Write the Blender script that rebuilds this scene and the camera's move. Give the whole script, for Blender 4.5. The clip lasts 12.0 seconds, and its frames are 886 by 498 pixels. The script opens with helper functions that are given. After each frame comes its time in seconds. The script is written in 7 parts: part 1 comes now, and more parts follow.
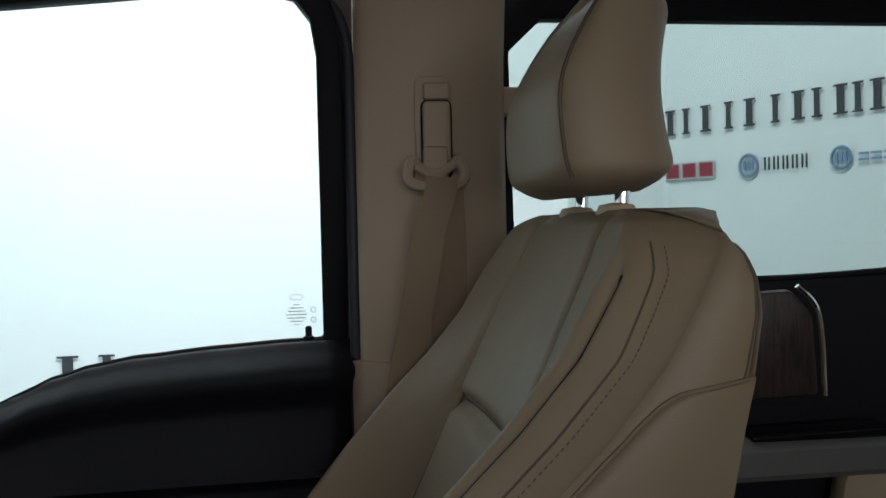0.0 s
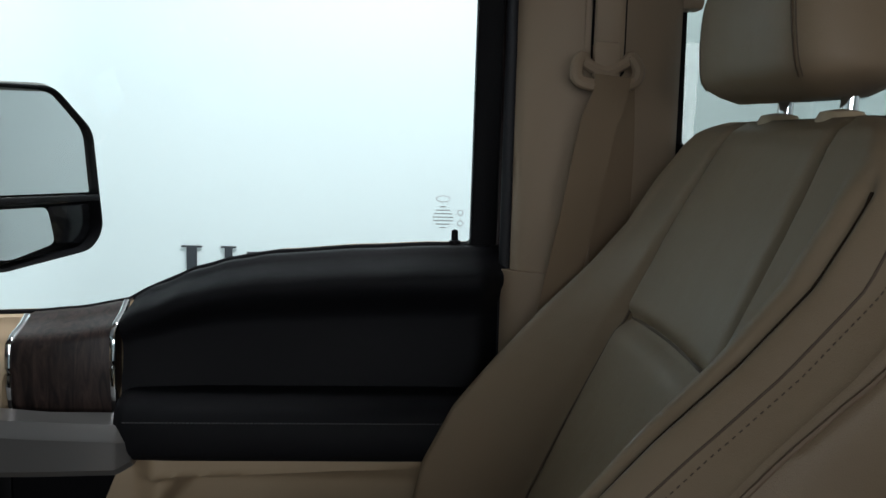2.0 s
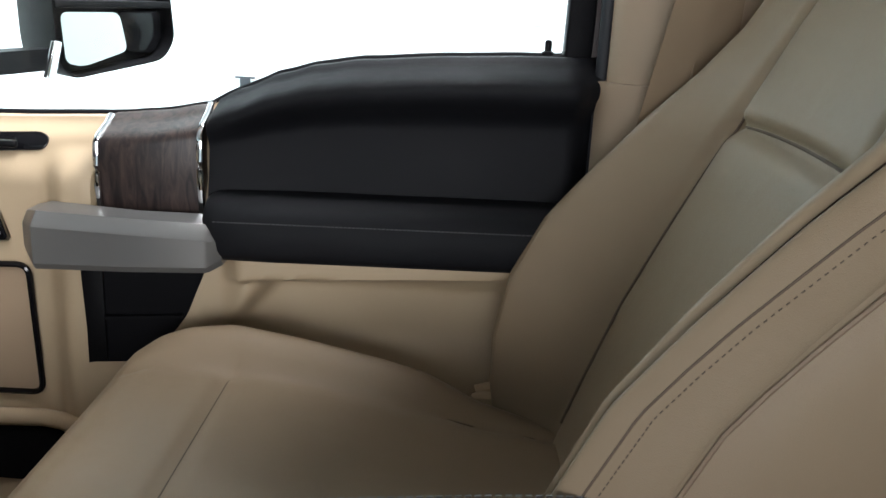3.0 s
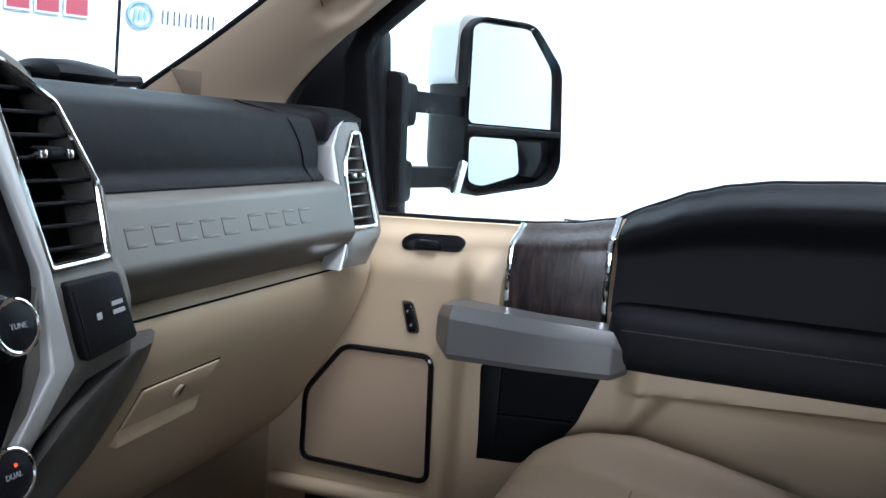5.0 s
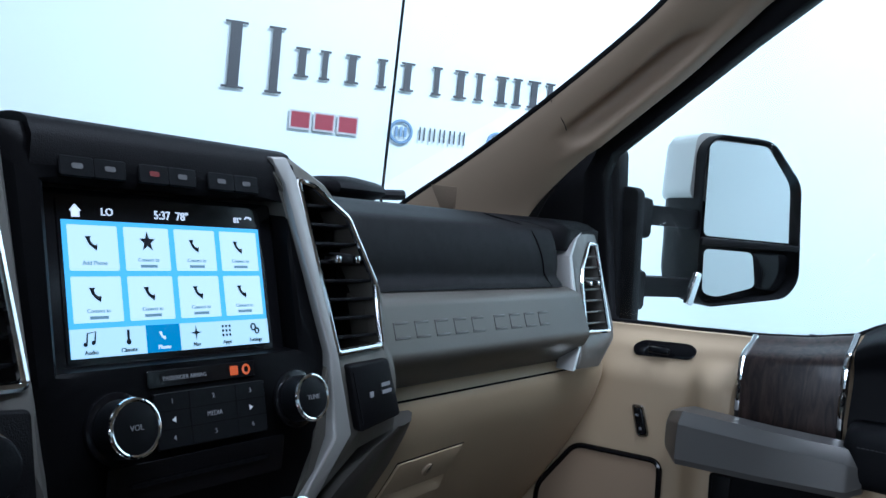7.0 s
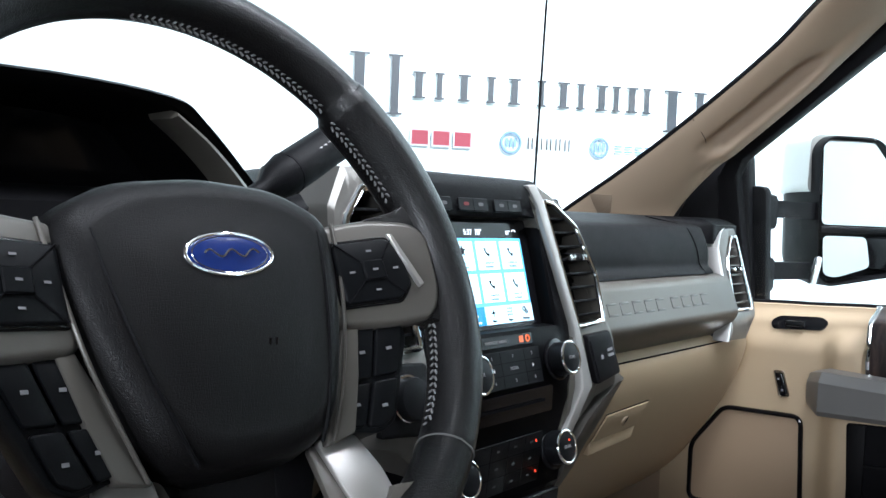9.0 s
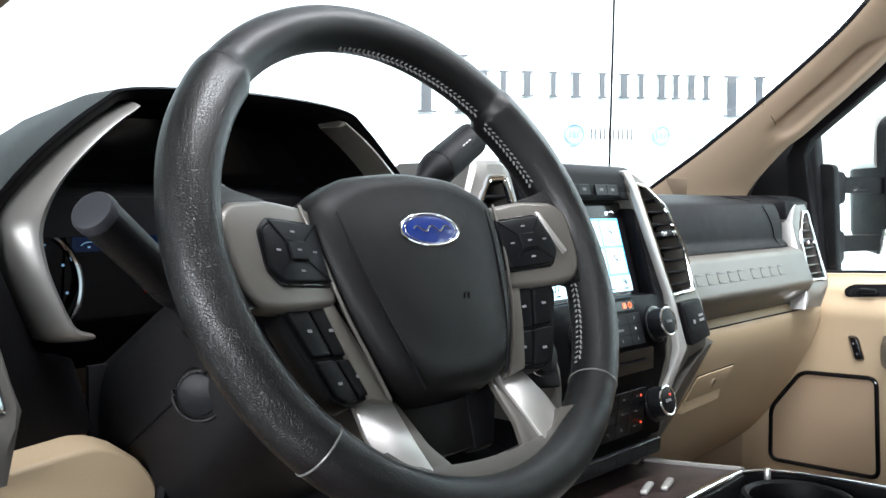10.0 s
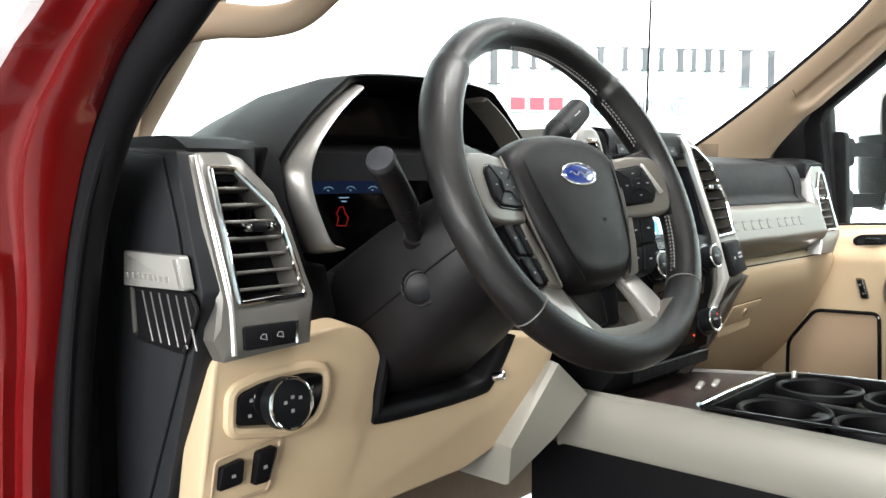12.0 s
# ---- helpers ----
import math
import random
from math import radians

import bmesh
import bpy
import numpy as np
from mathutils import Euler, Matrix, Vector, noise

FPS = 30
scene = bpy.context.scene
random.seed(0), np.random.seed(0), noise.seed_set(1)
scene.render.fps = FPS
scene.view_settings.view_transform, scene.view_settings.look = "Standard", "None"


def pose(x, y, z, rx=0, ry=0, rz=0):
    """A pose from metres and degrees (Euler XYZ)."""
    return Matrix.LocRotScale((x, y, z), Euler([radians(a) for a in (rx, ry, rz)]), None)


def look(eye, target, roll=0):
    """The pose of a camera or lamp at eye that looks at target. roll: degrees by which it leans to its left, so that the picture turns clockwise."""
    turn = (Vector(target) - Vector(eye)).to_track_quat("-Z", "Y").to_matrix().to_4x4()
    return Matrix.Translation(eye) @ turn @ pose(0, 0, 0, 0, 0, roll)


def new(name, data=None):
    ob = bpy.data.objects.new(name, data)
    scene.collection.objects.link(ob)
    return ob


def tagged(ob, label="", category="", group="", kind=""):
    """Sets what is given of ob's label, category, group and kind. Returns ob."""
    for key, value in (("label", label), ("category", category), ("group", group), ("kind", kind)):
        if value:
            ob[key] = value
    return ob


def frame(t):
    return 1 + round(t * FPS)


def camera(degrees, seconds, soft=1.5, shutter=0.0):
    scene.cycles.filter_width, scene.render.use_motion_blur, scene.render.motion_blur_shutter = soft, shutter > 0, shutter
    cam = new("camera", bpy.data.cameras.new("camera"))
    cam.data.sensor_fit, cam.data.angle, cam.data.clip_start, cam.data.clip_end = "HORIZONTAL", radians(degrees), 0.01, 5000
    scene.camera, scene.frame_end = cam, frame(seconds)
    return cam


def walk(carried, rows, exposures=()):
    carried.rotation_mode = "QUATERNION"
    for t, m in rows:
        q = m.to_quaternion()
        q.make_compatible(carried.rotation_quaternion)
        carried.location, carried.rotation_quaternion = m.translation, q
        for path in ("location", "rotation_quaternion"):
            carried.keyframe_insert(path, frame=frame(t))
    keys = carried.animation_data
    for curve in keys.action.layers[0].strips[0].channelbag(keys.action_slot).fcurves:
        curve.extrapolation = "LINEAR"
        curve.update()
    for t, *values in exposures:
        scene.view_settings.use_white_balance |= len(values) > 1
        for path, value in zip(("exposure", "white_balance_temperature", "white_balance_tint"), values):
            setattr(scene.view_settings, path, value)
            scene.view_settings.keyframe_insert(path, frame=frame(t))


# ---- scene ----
cam = camera(52.6, 12.0)
PATH = [
    (0, (-0.381, -0.743, 1.634), (1.599, -1.02, 1.592), -1.3),
    (0.5, (-0.342, -0.726, 1.643), (1.648, -0.902, 1.547), -1.6),
    (1, (-0.337, -0.719, 1.659), (1.657, -0.822, 1.539), -1.3),
    (1.5, (-0.318, -0.71, 1.643), (1.677, -0.766, 1.514), -0.2),
    (2, (-0.305, -0.683, 1.625), (1.68, -0.734, 1.38), 1.4),
    (2.5, (-0.291, -0.65, 1.597), (1.659, -0.702, 1.155), 2.4),
    (2.7, (-0.29, -0.642, 1.585), (1.642, -0.684, 1.069), 3.0),
    (4.3, (-0.315, -0.486, 1.501), (1.601, -0.138, 1.044), 3.7),
    (4.5, (-0.33, -0.483, 1.499), (1.583, -0.052, 1.105), 4.0),
    (5, (-0.338, -0.473, 1.506), (1.537, 0.17, 1.242), 4.6),
    (5.5, (-0.369, -0.497, 1.51), (1.437, 0.341, 1.331), 4.9),
    (6, (-0.396, -0.504, 1.516), (1.352, 0.457, 1.367), 5.7),
    (6.5, (-0.411, -0.509, 1.514), (1.28, 0.552, 1.402), 5.6),
    (7, (-0.426, -0.514, 1.514), (1.223, 0.616, 1.437), 5.4),
    (7.5, (-0.442, -0.516, 1.517), (1.109, 0.746, 1.482), 5.1),
    (7.7, (-0.448, -0.502, 1.519), (1.038, 0.837, 1.5), 5.3),
    (9.3, (-0.8, -0.554, 1.513), (0.756, 0.699, 1.421), 1.9),
    (9.5, (-0.824, -0.561, 1.515), (0.705, 0.725, 1.419), 1.8),
    (10, (-0.892, -0.577, 1.502), (0.584, 0.769, 1.409), -0.1),
    (10.5, (-0.975, -0.602, 1.503), (0.456, 0.788, 1.366), -0.6),
    (11, (-1.079, -0.623, 1.494), (0.365, 0.752, 1.339), -0.6),
    (11.5, (-1.166, -0.634, 1.487), (0.315, 0.7, 1.321), -0.3),
    (12, (-1.195, -0.659, 1.484), (0.279, 0.685, 1.324), -0.1),
]
EXPOSURES = [(0.0, -1.25, 6100, 10), (1.0, -1.58, 6000, 10), (1.5, -1.7, 6000, 10), (2.0, -1.45, 6150, 10), (2.4, -1.1, 6250, 11), (2.7, -0.4, 6250, 11), (4.3, 0.95, 5500, 12), (4.6, 0.75, 5450, 12), (5.0, -0.15, 5480, 12), (5.5, -0.5, 5430, 11), (6.0, -0.8, 5200, 10), (6.5, -0.97, 5180, 10), (7.7, -1.28, 5080, 9), (9.3, 0.2, 6000, 11), (10.2, 0.55, 6150, 11), (11.2, 0.72, 6450, 10), (12.0, 0.75, 6600, 10)]
walk(cam, [(t, look(eye, target, roll)) for t, eye, target, roll in PATH], EXPOSURES)

# ---- light: a white photo booth lit by added, unseen area lamps ----
world = bpy.data.worlds.new("booth_air")
scene.world = world
world.use_nodes = True
world.node_tree.nodes["Background"].inputs[0].default_value = (0.9, 0.97, 1.0, 1)
world.node_tree.nodes["Background"].inputs[1].default_value = 0.25


def area_lamp(name, x, y, z, sx, sy, watts, target):
    lamp = bpy.data.lights.new(name, "AREA")
    lamp.shape, lamp.size, lamp.size_y, lamp.energy = "RECTANGLE", sx, sy, watts
    lamp.color = (1.0, 0.99, 0.975)
    ob = new(name, lamp)
    ob.matrix_world = look((x, y, z), target)
    return ob


POWER = 190
# two lamps added over the roof to brighten the front and right walls
area_lamp("unseen_lamp", 0.3, -0.95, 3.5, 2.6, 0.6, POWER * 1.15, (1.1, 2.0, 1.8))
area_lamp("unseen_lamp", 1.0, -0.9, 3.45, 1.8, 0.5, POWER * 0.95, (3.05, -0.7, 1.6))
# lamp added beyond the open driver's door to brighten the cab
area_lamp("unseen_lamp", -3.5, -1.0, 1.95, 2.6, 1.0, POWER * 0.75, (0.0, -0.35, 1.3))

# ---- materials ----
def mat(name, rgb, rough=0.5, metal=0.0, var=0.08, scale=9.0, bump=0.0, grain=400.0, coat=0.0, spread=0.0, spec=0.5):
    m = bpy.data.materials.new(name)
    m.use_nodes = True
    nt = m.node_tree
    p = nt.nodes["Principled BSDF"]
    p.inputs["Metallic"].default_value = metal
    p.inputs["Coat Weight"].default_value = coat
    p.inputs["Specular IOR Level"].default_value = spec
    tc = nt.nodes.new("ShaderNodeTexCoord")
    big = nt.nodes.new("ShaderNodeTexNoise")
    big.inputs["Scale"].default_value, big.inputs["Detail"].default_value = scale, 4
    fine = nt.nodes.new("ShaderNodeTexNoise")
    fine.inputs["Scale"].default_value, fine.inputs["Detail"].default_value = grain, 2
    nt.links.new(tc.outputs["Object"], big.inputs["Vector"])
    nt.links.new(tc.outputs["Object"], fine.inputs["Vector"])
    ramp = nt.nodes.new("ShaderNodeMix")
    ramp.data_type = "RGBA"
    ramp.inputs["A"].default_value = (*[c * (1 - var) for c in rgb], 1)
    ramp.inputs["B"].default_value = (*[min(1, c * (1 + var)) for c in rgb], 1)
    nt.links.new(big.outputs["Fac"], ramp.inputs["Factor"])
    nt.links.new(ramp.outputs["Result"], p.inputs["Base Color"])
    mr = nt.nodes.new("ShaderNodeMapRange")
    mr.inputs["To Min"].default_value, mr.inputs["To Max"].default_value = max(0.02, rough - 0.06 - spread), min(1, rough + 0.06 + spread)
    nt.links.new(big.outputs["Fac"], mr.inputs["Value"])
    nt.links.new(mr.outputs["Result"], p.inputs["Roughness"])
    if bump:
        b = nt.nodes.new("ShaderNodeBump")
        b.inputs["Strength"].default_value, b.inputs["Distance"].default_value = bump, 0.001
        nt.links.new(fine.outputs["Fac"], b.inputs["Height"])
        nt.links.new(b.outputs["Normal"], p.inputs["Normal"])
    return m


def leather(name, rgb, rough, scale=260.0, bump=0.35, spec=0.5, crease=0.25):
    """Leather: a cell grain with soft creases under it."""
    m = mat(name, rgb, rough, var=0.07, scale=7, spec=spec)
    nt = m.node_tree
    p = nt.nodes["Principled BSDF"]
    tc = nt.nodes["Texture Coordinate"]
    vor = nt.nodes.new("ShaderNodeTexVoronoi")
    vor.feature = "DISTANCE_TO_EDGE"
    vor.inputs["Scale"].default_value = scale
    nt.links.new(tc.outputs["Object"], vor.inputs["Vector"])
    soft = nt.nodes.new("ShaderNodeTexNoise")
    soft.inputs["Scale"].default_value, soft.inputs["Detail"].default_value = 22, 3
    nt.links.new(tc.outputs["Object"], soft.inputs["Vector"])
    clampd = nt.nodes.new("ShaderNodeMath")
    clampd.operation = "MINIMUM"
    clampd.inputs[1].default_value = 0.12
    nt.links.new(vor.outputs["Distance"], clampd.inputs[0])
    b1 = nt.nodes.new("ShaderNodeBump")
    b1.inputs["Strength"].default_value, b1.inputs["Distance"].default_value = bump, 0.002
    nt.links.new(clampd.outputs[0], b1.inputs["Height"])
    b2 = nt.nodes.new("ShaderNodeBump")
    b2.inputs["Strength"].default_value, b2.inputs["Distance"].default_value = crease, 0.006
    nt.links.new(soft.outputs["Fac"], b2.inputs["Height"])
    nt.links.new(b1.outputs["Normal"], b2.inputs["Normal"])
    nt.links.new(b2.outputs["Normal"], p.inputs["Normal"])
    return m


def glow(name, rgb, strength):
    m = bpy.data.materials.new(name)
    m.use_nodes = True
    p = m.node_tree.nodes["Principled BSDF"]
    p.inputs["Base Color"].default_value = (0.01, 0.01, 0.01, 1)
    p.inputs["Roughness"].default_value = 0.25
    p.inputs["Emission Color"].default_value = (*rgb, 1)
    p.inputs["Emission Strength"].default_value = strength
    return m


def wood(name):
    m = mat(name, (0.045, 0.027, 0.02), 0.42, coat=0.1)
    nt = m.node_tree
    p = nt.nodes["Principled BSDF"]
    tc = nt.nodes["Texture Coordinate"]
    mp = nt.nodes.new("ShaderNodeMapping")
    mp.inputs["Scale"].default_value = (55.0, 55.0, 9.0)
    mp.inputs["Rotation"].default_value = (0.18, 0.1, 0.0)
    nt.links.new(tc.outputs["Object"], mp.inputs["Vector"])
    wv = nt.nodes.new("ShaderNodeTexNoise")
    wv.inputs["Scale"].default_value, wv.inputs["Detail"].default_value = 1.6, 7
    wv.inputs["Roughness"].default_value, wv.inputs["Distortion"].default_value = 0.62, 1.3
    nt.links.new(mp.outputs["Vector"], wv.inputs["Vector"])
    cr = nt.nodes.new("ShaderNodeValToRGB")
    cr.color_ramp.elements[0].color, cr.color_ramp.elements[0].position = (0.008, 0.0055, 0.0055, 1), 0.40
    cr.color_ramp.elements[1].color, cr.color_ramp.elements[1].position = (0.058, 0.036, 0.030, 1), 0.64
    nt.links.new(wv.outputs["Color"], cr.inputs["Fac"])
    nt.links.new(cr.outputs["Color"], p.inputs["Base Color"])
    return m


def dotted(name, rgb, rough, pitch, depth=0.6):
    """Perforated grille: rows of small holes."""
    m = mat(name, rgb, rough, var=0.05)
    nt = m.node_tree
    p = nt.nodes["Principled BSDF"]
    tc = nt.nodes["Texture Coordinate"]
    vor = nt.nodes.new("ShaderNodeTexVoronoi")
    vor.inputs["Scale"].default_value, vor.inputs["Randomness"].default_value = 1 / pitch, 0.0
    nt.links.new(tc.outputs["Object"], vor.inputs["Vector"])
    th = nt.nodes.new("ShaderNodeMath")
    th.operation = "GREATER_THAN"
    th.inputs[1].default_value = 0.34
    nt.links.new(vor.outputs["Distance"], th.inputs[0])
    b = nt.nodes.new("ShaderNodeBump")
    b.inputs["Strength"].default_value, b.inputs["Distance"].default_value = depth, 0.001
    nt.links.new(th.outputs[0], b.inputs["Height"])
    nt.links.new(b.outputs["Normal"], p.inputs["Normal"])
    return m


def glass(name, tint=(0.97, 0.99, 0.98)):
    m = bpy.data.materials.new(name)
    m.use_nodes = True
    nt = m.node_tree
    nt.nodes.remove(nt.nodes["Principled BSDF"])
    tr, gl, mx = nt.nodes.new("ShaderNodeBsdfTransparent"), nt.nodes.new("ShaderNodeBsdfGlossy"), nt.nodes.new("ShaderNodeMixShader")
    tr.inputs[0].default_value = (*tint, 1)
    gl.inputs["Roughness"].default_value = 0.01
    lw, pw, ad = nt.nodes.new("ShaderNodeLayerWeight"), nt.nodes.new("ShaderNodeMath"), nt.nodes.new("ShaderNodeMath")
    pw.operation, pw.inputs[1].default_value = "POWER", 5.0
    ad.operation, ad.inputs[1].default_value, ad.inputs[2].default_value = "MULTIPLY_ADD", 0.7, 0.02
    nt.links.new(lw.outputs["Facing"], pw.inputs[0])
    nt.links.new(pw.outputs[0], ad.inputs[0])
    nt.links.new(ad.outputs[0], mx.inputs[0])
    nt.links.new(tr.outputs[0], mx.inputs[1])
    nt.links.new(gl.outputs[0], mx.inputs[2])
    nt.links.new(mx.outputs[0], nt.nodes["Material Output"].inputs[0])
    return m


TAN = mat("tan_plastic", (0.42, 0.322, 0.208), 0.55, var=0.05, bump=0.25, grain=900)
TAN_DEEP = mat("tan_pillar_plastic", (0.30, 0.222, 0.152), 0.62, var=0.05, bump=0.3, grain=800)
TAN_CLOTH = mat("tan_headliner_cloth", (0.42, 0.33, 0.24), 0.95, var=0.08, bump=0.6, grain=1200)
SEAT = leather("tan_seat_leather", (0.237, 0.174, 0.112), 0.48, 560, 0.34, 0.28)
SEAM = mat("tan_seam_thread", (0.10, 0.071, 0.047), 0.8)
CREASE_SHADE = mat("brown_crease_shade", (0.045, 0.031, 0.021), 0.8, spec=0.1)
PIPING = mat("tan_piping", (0.20, 0.142, 0.094), 0.5, spec=0.25)
BELT = mat("tan_belt_webbing", (0.22, 0.155, 0.095), 0.75, bump=0.8, grain=1500)
BLACK = mat("black_plastic", (0.0045, 0.0045, 0.0053), 0.5, var=0.12, bump=0.35, grain=1000, spec=0.09)
BLACK_SOFT = leather("black_soft_trim", (0.0075, 0.0078, 0.0095), 0.6, 700, 0.3, 0.13)
PAD_BLACK = leather("black_dash_pad", (0.0055, 0.0055, 0.0062), 0.6, 850, 0.22, 0.11)
BLACK_LEATHER = leather("black_wheel_leather", (0.0055, 0.0053, 0.0057), 0.31, 560, 0.55, 0.34, 0.05)
HUB_LEATHER = leather("black_airbag_leather", (0.0065, 0.0062, 0.0066), 0.42, 640, 0.4, 0.17, 0.04)
BLACK_GLOSS = mat("black_gloss", (0.005, 0.005, 0.006), 0.12, var=0.02, spec=0.3)
COLUMN = mat("black_column_plastic", (0.0065, 0.0062, 0.0068), 0.44, var=0.1, bump=0.3, grain=1100, spec=0.17)
# near-black for joints and hollows; hollows get their shade from this colour
DARK = mat("dark_joint_and_shade", (0.005, 0.005, 0.006), 0.8, spec=0.08)
KEY = mat("black_key_plastic", (0.0055, 0.006, 0.007), 0.38, bump=0.1, spec=0.11)
STACK = mat("black_stack_plastic", (0.0025, 0.0025, 0.003), 0.36, var=0.1, bump=0.15, grain=1100, spec=0.05)
RUBBER = mat("black_rubber_seal", (0.005, 0.005, 0.006), 0.6, bump=0.3, spec=0.10)
TAUPE = mat("taupe_satin_paint", (0.098, 0.092, 0.079), 0.42, metal=0.3, var=0.06, bump=0.06)
# the taupe paint darkened, to carry shade in its colour
TAUPE_SHADED = mat("taupe_paint_shaded", (0.055, 0.052, 0.046), 0.5, metal=0.2, var=0.05)
SILVER = mat("satin_silver_paint", (0.56, 0.55, 0.53), 0.33, metal=0.75, var=0.03, bump=0.04, grain=1500)
SILVER_DULL = mat("dull_silver_plastic", (0.32, 0.315, 0.30), 0.42, metal=0.4, var=0.04, bump=0.06, grain=1500)
VENT_SILVER = mat("taupe_silver_vent_paint", (0.125, 0.12, 0.11), 0.34, metal=0.4, var=0.03, bump=0.05, grain=1500)
GRIP = mat("grey_grip_paint", (0.18, 0.177, 0.172), 0.34, metal=0.45, var=0.04, bump=0.05)
SILVER_MID = mat("mid_silver_paint", (0.17, 0.165, 0.155), 0.34, metal=0.55, var=0.03, bump=0.05, grain=1500)
SPOKE = mat("taupe_spoke_paint", (0.115, 0.107, 0.095), 0.36, metal=0.3, var=0.04, bump=0.05)
CHROME = mat("chrome", (0.86, 0.87, 0.88), 0.07, metal=1.0, var=0.01)
WOOD = wood("dark_wood")
RED = mat("red_metallic_paint", (0.15, 0.002, 0.003), 0.25, metal=0.35, var=0.04, coat=0.6)
# the red paint again, with shade put into the colour
RED_SHADED = mat("red_paint_shaded", (0.014, 0.001, 0.0015), 0.5, metal=0.1, var=0.25, scale=6)
THREAD = mat("grey_stitch_thread", (0.20, 0.20, 0.20), 0.7)
PRINT = mat("white_print", (0.75, 0.75, 0.75), 0.6, var=0.02)
PRINT_FAINT = mat("faint_grey_print", (0.07, 0.07, 0.072), 0.6, var=0.02)
END_BLACK = mat("black_end_panel_plastic", (0.013, 0.0138, 0.0158), 0.5, var=0.06, bump=0.2, grain=1100, spec=0.2)
SEAL_GREY = mat("grey_rubber_seal", (0.022, 0.023, 0.027), 0.6, bump=0.2, spec=0.25)
PRINT_DIM = mat("grey_print", (0.20, 0.20, 0.21), 0.6, var=0.02)
WALL = mat("white_booth_panel", (0.71, 0.81, 0.825), 0.75, var=0.02, scale=0.7, bump=0.05, grain=60)
CEIL = mat("grey_unseen_ceiling", (0.22, 0.225, 0.23), 0.8, var=0.05, scale=1.2)
FLOOR = mat("grey_booth_floor", (0.42, 0.42, 0.42), 0.5, var=0.08, scale=1.5, bump=0.1, grain=90)
INK = mat("dark_sign_vinyl", (0.035, 0.042, 0.05), 0.5)
INK_RED = mat("red_sign_vinyl", (0.25, 0.025, 0.045), 0.5)
INK_RED_EDGE = mat("grey_sign_vinyl", (0.45, 0.45, 0.47), 0.5)
INK_BLUE = mat("blue_sign_vinyl", (0.16, 0.27, 0.42), 0.5)
CARPET = mat("tan_carpet", (0.13, 0.095, 0.065), 0.98, var=0.2, scale=60, bump=1.0, grain=700)
MIRROR = mat("mirror_glass", (0.93, 0.95, 0.95), 0.02, metal=1.0, var=0.0)
GLASS = glass("window_glass")
TINTED = glass("tinted_window_glass", (0.69, 0.72, 0.70))
BADGE = mat("blue_badge_enamel", (0.012, 0.03, 0.16), 0.18, coat=1.0)
GRILLE = dotted("tan_speaker_grille", (0.30, 0.215, 0.14), 0.6, 0.0034)
PILLAR_GRILLE = dotted("brown_pillar_grille", (0.17, 0.125, 0.085), 0.7, 0.0022)
RAIL = mat("pale_silver_rail_paint", (0.235, 0.226, 0.198), 0.42, metal=0.3, var=0.05, bump=0.06, grain=1500)
LENS = mat("amber_lens", (0.5, 0.3, 0.12), 0.3)

# ---- shape helpers ----
V = Vector


def part(name, bm, material, parent=None, label="", sharp=38.0):
    """Links a bmesh as one mesh object."""
    bmesh.ops.remove_doubles(bm, verts=bm.verts, dist=1e-6)
    bmesh.ops.recalc_face_normals(bm, faces=bm.faces)
    lim = radians(sharp)
    for f in bm.faces:
        f.smooth = True
    for e in bm.edges:
        if len(e.link_faces) == 2 and e.calc_face_angle(0) > lim:
            e.smooth = False
    me = bpy.data.meshes.new(name)
    bm.to_mesh(me)
    bm.free()
    me.materials.append(material)
    ob = new(name, me)
    if parent is not None:
        ob.parent = parent
    if label:
        ob["label"] = label
    return ob


def thing(name, label, category, group="", kind=""):
    ob = new(name)
    ob.empty_display_size = 0.05
    return tagged(ob, label, category, group, kind)


def rounded(pts, r, n=4):
    """A closed 2D outline with rounded corners; r may be one radius or one for each corner."""
    out = []
    k = len(pts)
    for i in range(k):
        a, b, c = V(pts[i - 1]), V(pts[i]), V(pts[(i + 1) % k])
        rad = r[i] if isinstance(r, (list, tuple)) else r
        u, w = a - b, c - b
        rad = min(rad, u.length * 0.48, w.length * 0.48)
        if rad < 1e-5:
            out.append(b)
            continue
        p, q = b + u.normalized() * rad, b + w.normalized() * rad
        for j in range(n + 1):
            t = j / n
            out.append(p * (1 - t) ** 2 + b * 2 * t * (1 - t) + q * t * t)
    return out


def slab(outline, depth, bevel=0.0, seg=2):
    """Extrudes a closed 3D outline along depth; bevels the rim of both ends."""
    bm = bmesh.new()
    d = V(depth)
    lo = [bm.verts.new(V(p)) for p in outline]
    hi = [bm.verts.new(V(p) + d) for p in outline]
    n = len(lo)
    bm.faces.new(lo)
    bm.faces.new(hi[::-1])
    for i in range(n):
        bm.faces.new((lo[i], hi[i], hi[(i + 1) % n], lo[(i + 1) % n]))
    bmesh.ops.recalc_face_normals(bm, faces=bm.faces)
    if bevel:
        rim = [e for e in bm.edges if (e.verts[0] in lo) == (e.verts[1] in lo)]
        rim += [e for e in bm.edges if (e.verts[0] in lo) != (e.verts[1] in lo) and e.calc_face_angle(0) > 0.6]
        bmesh.ops.bevel(bm, geom=rim, offset=bevel, segments=seg, profile=0.5, affect="EDGES", clamp_overlap=True)
    return bm


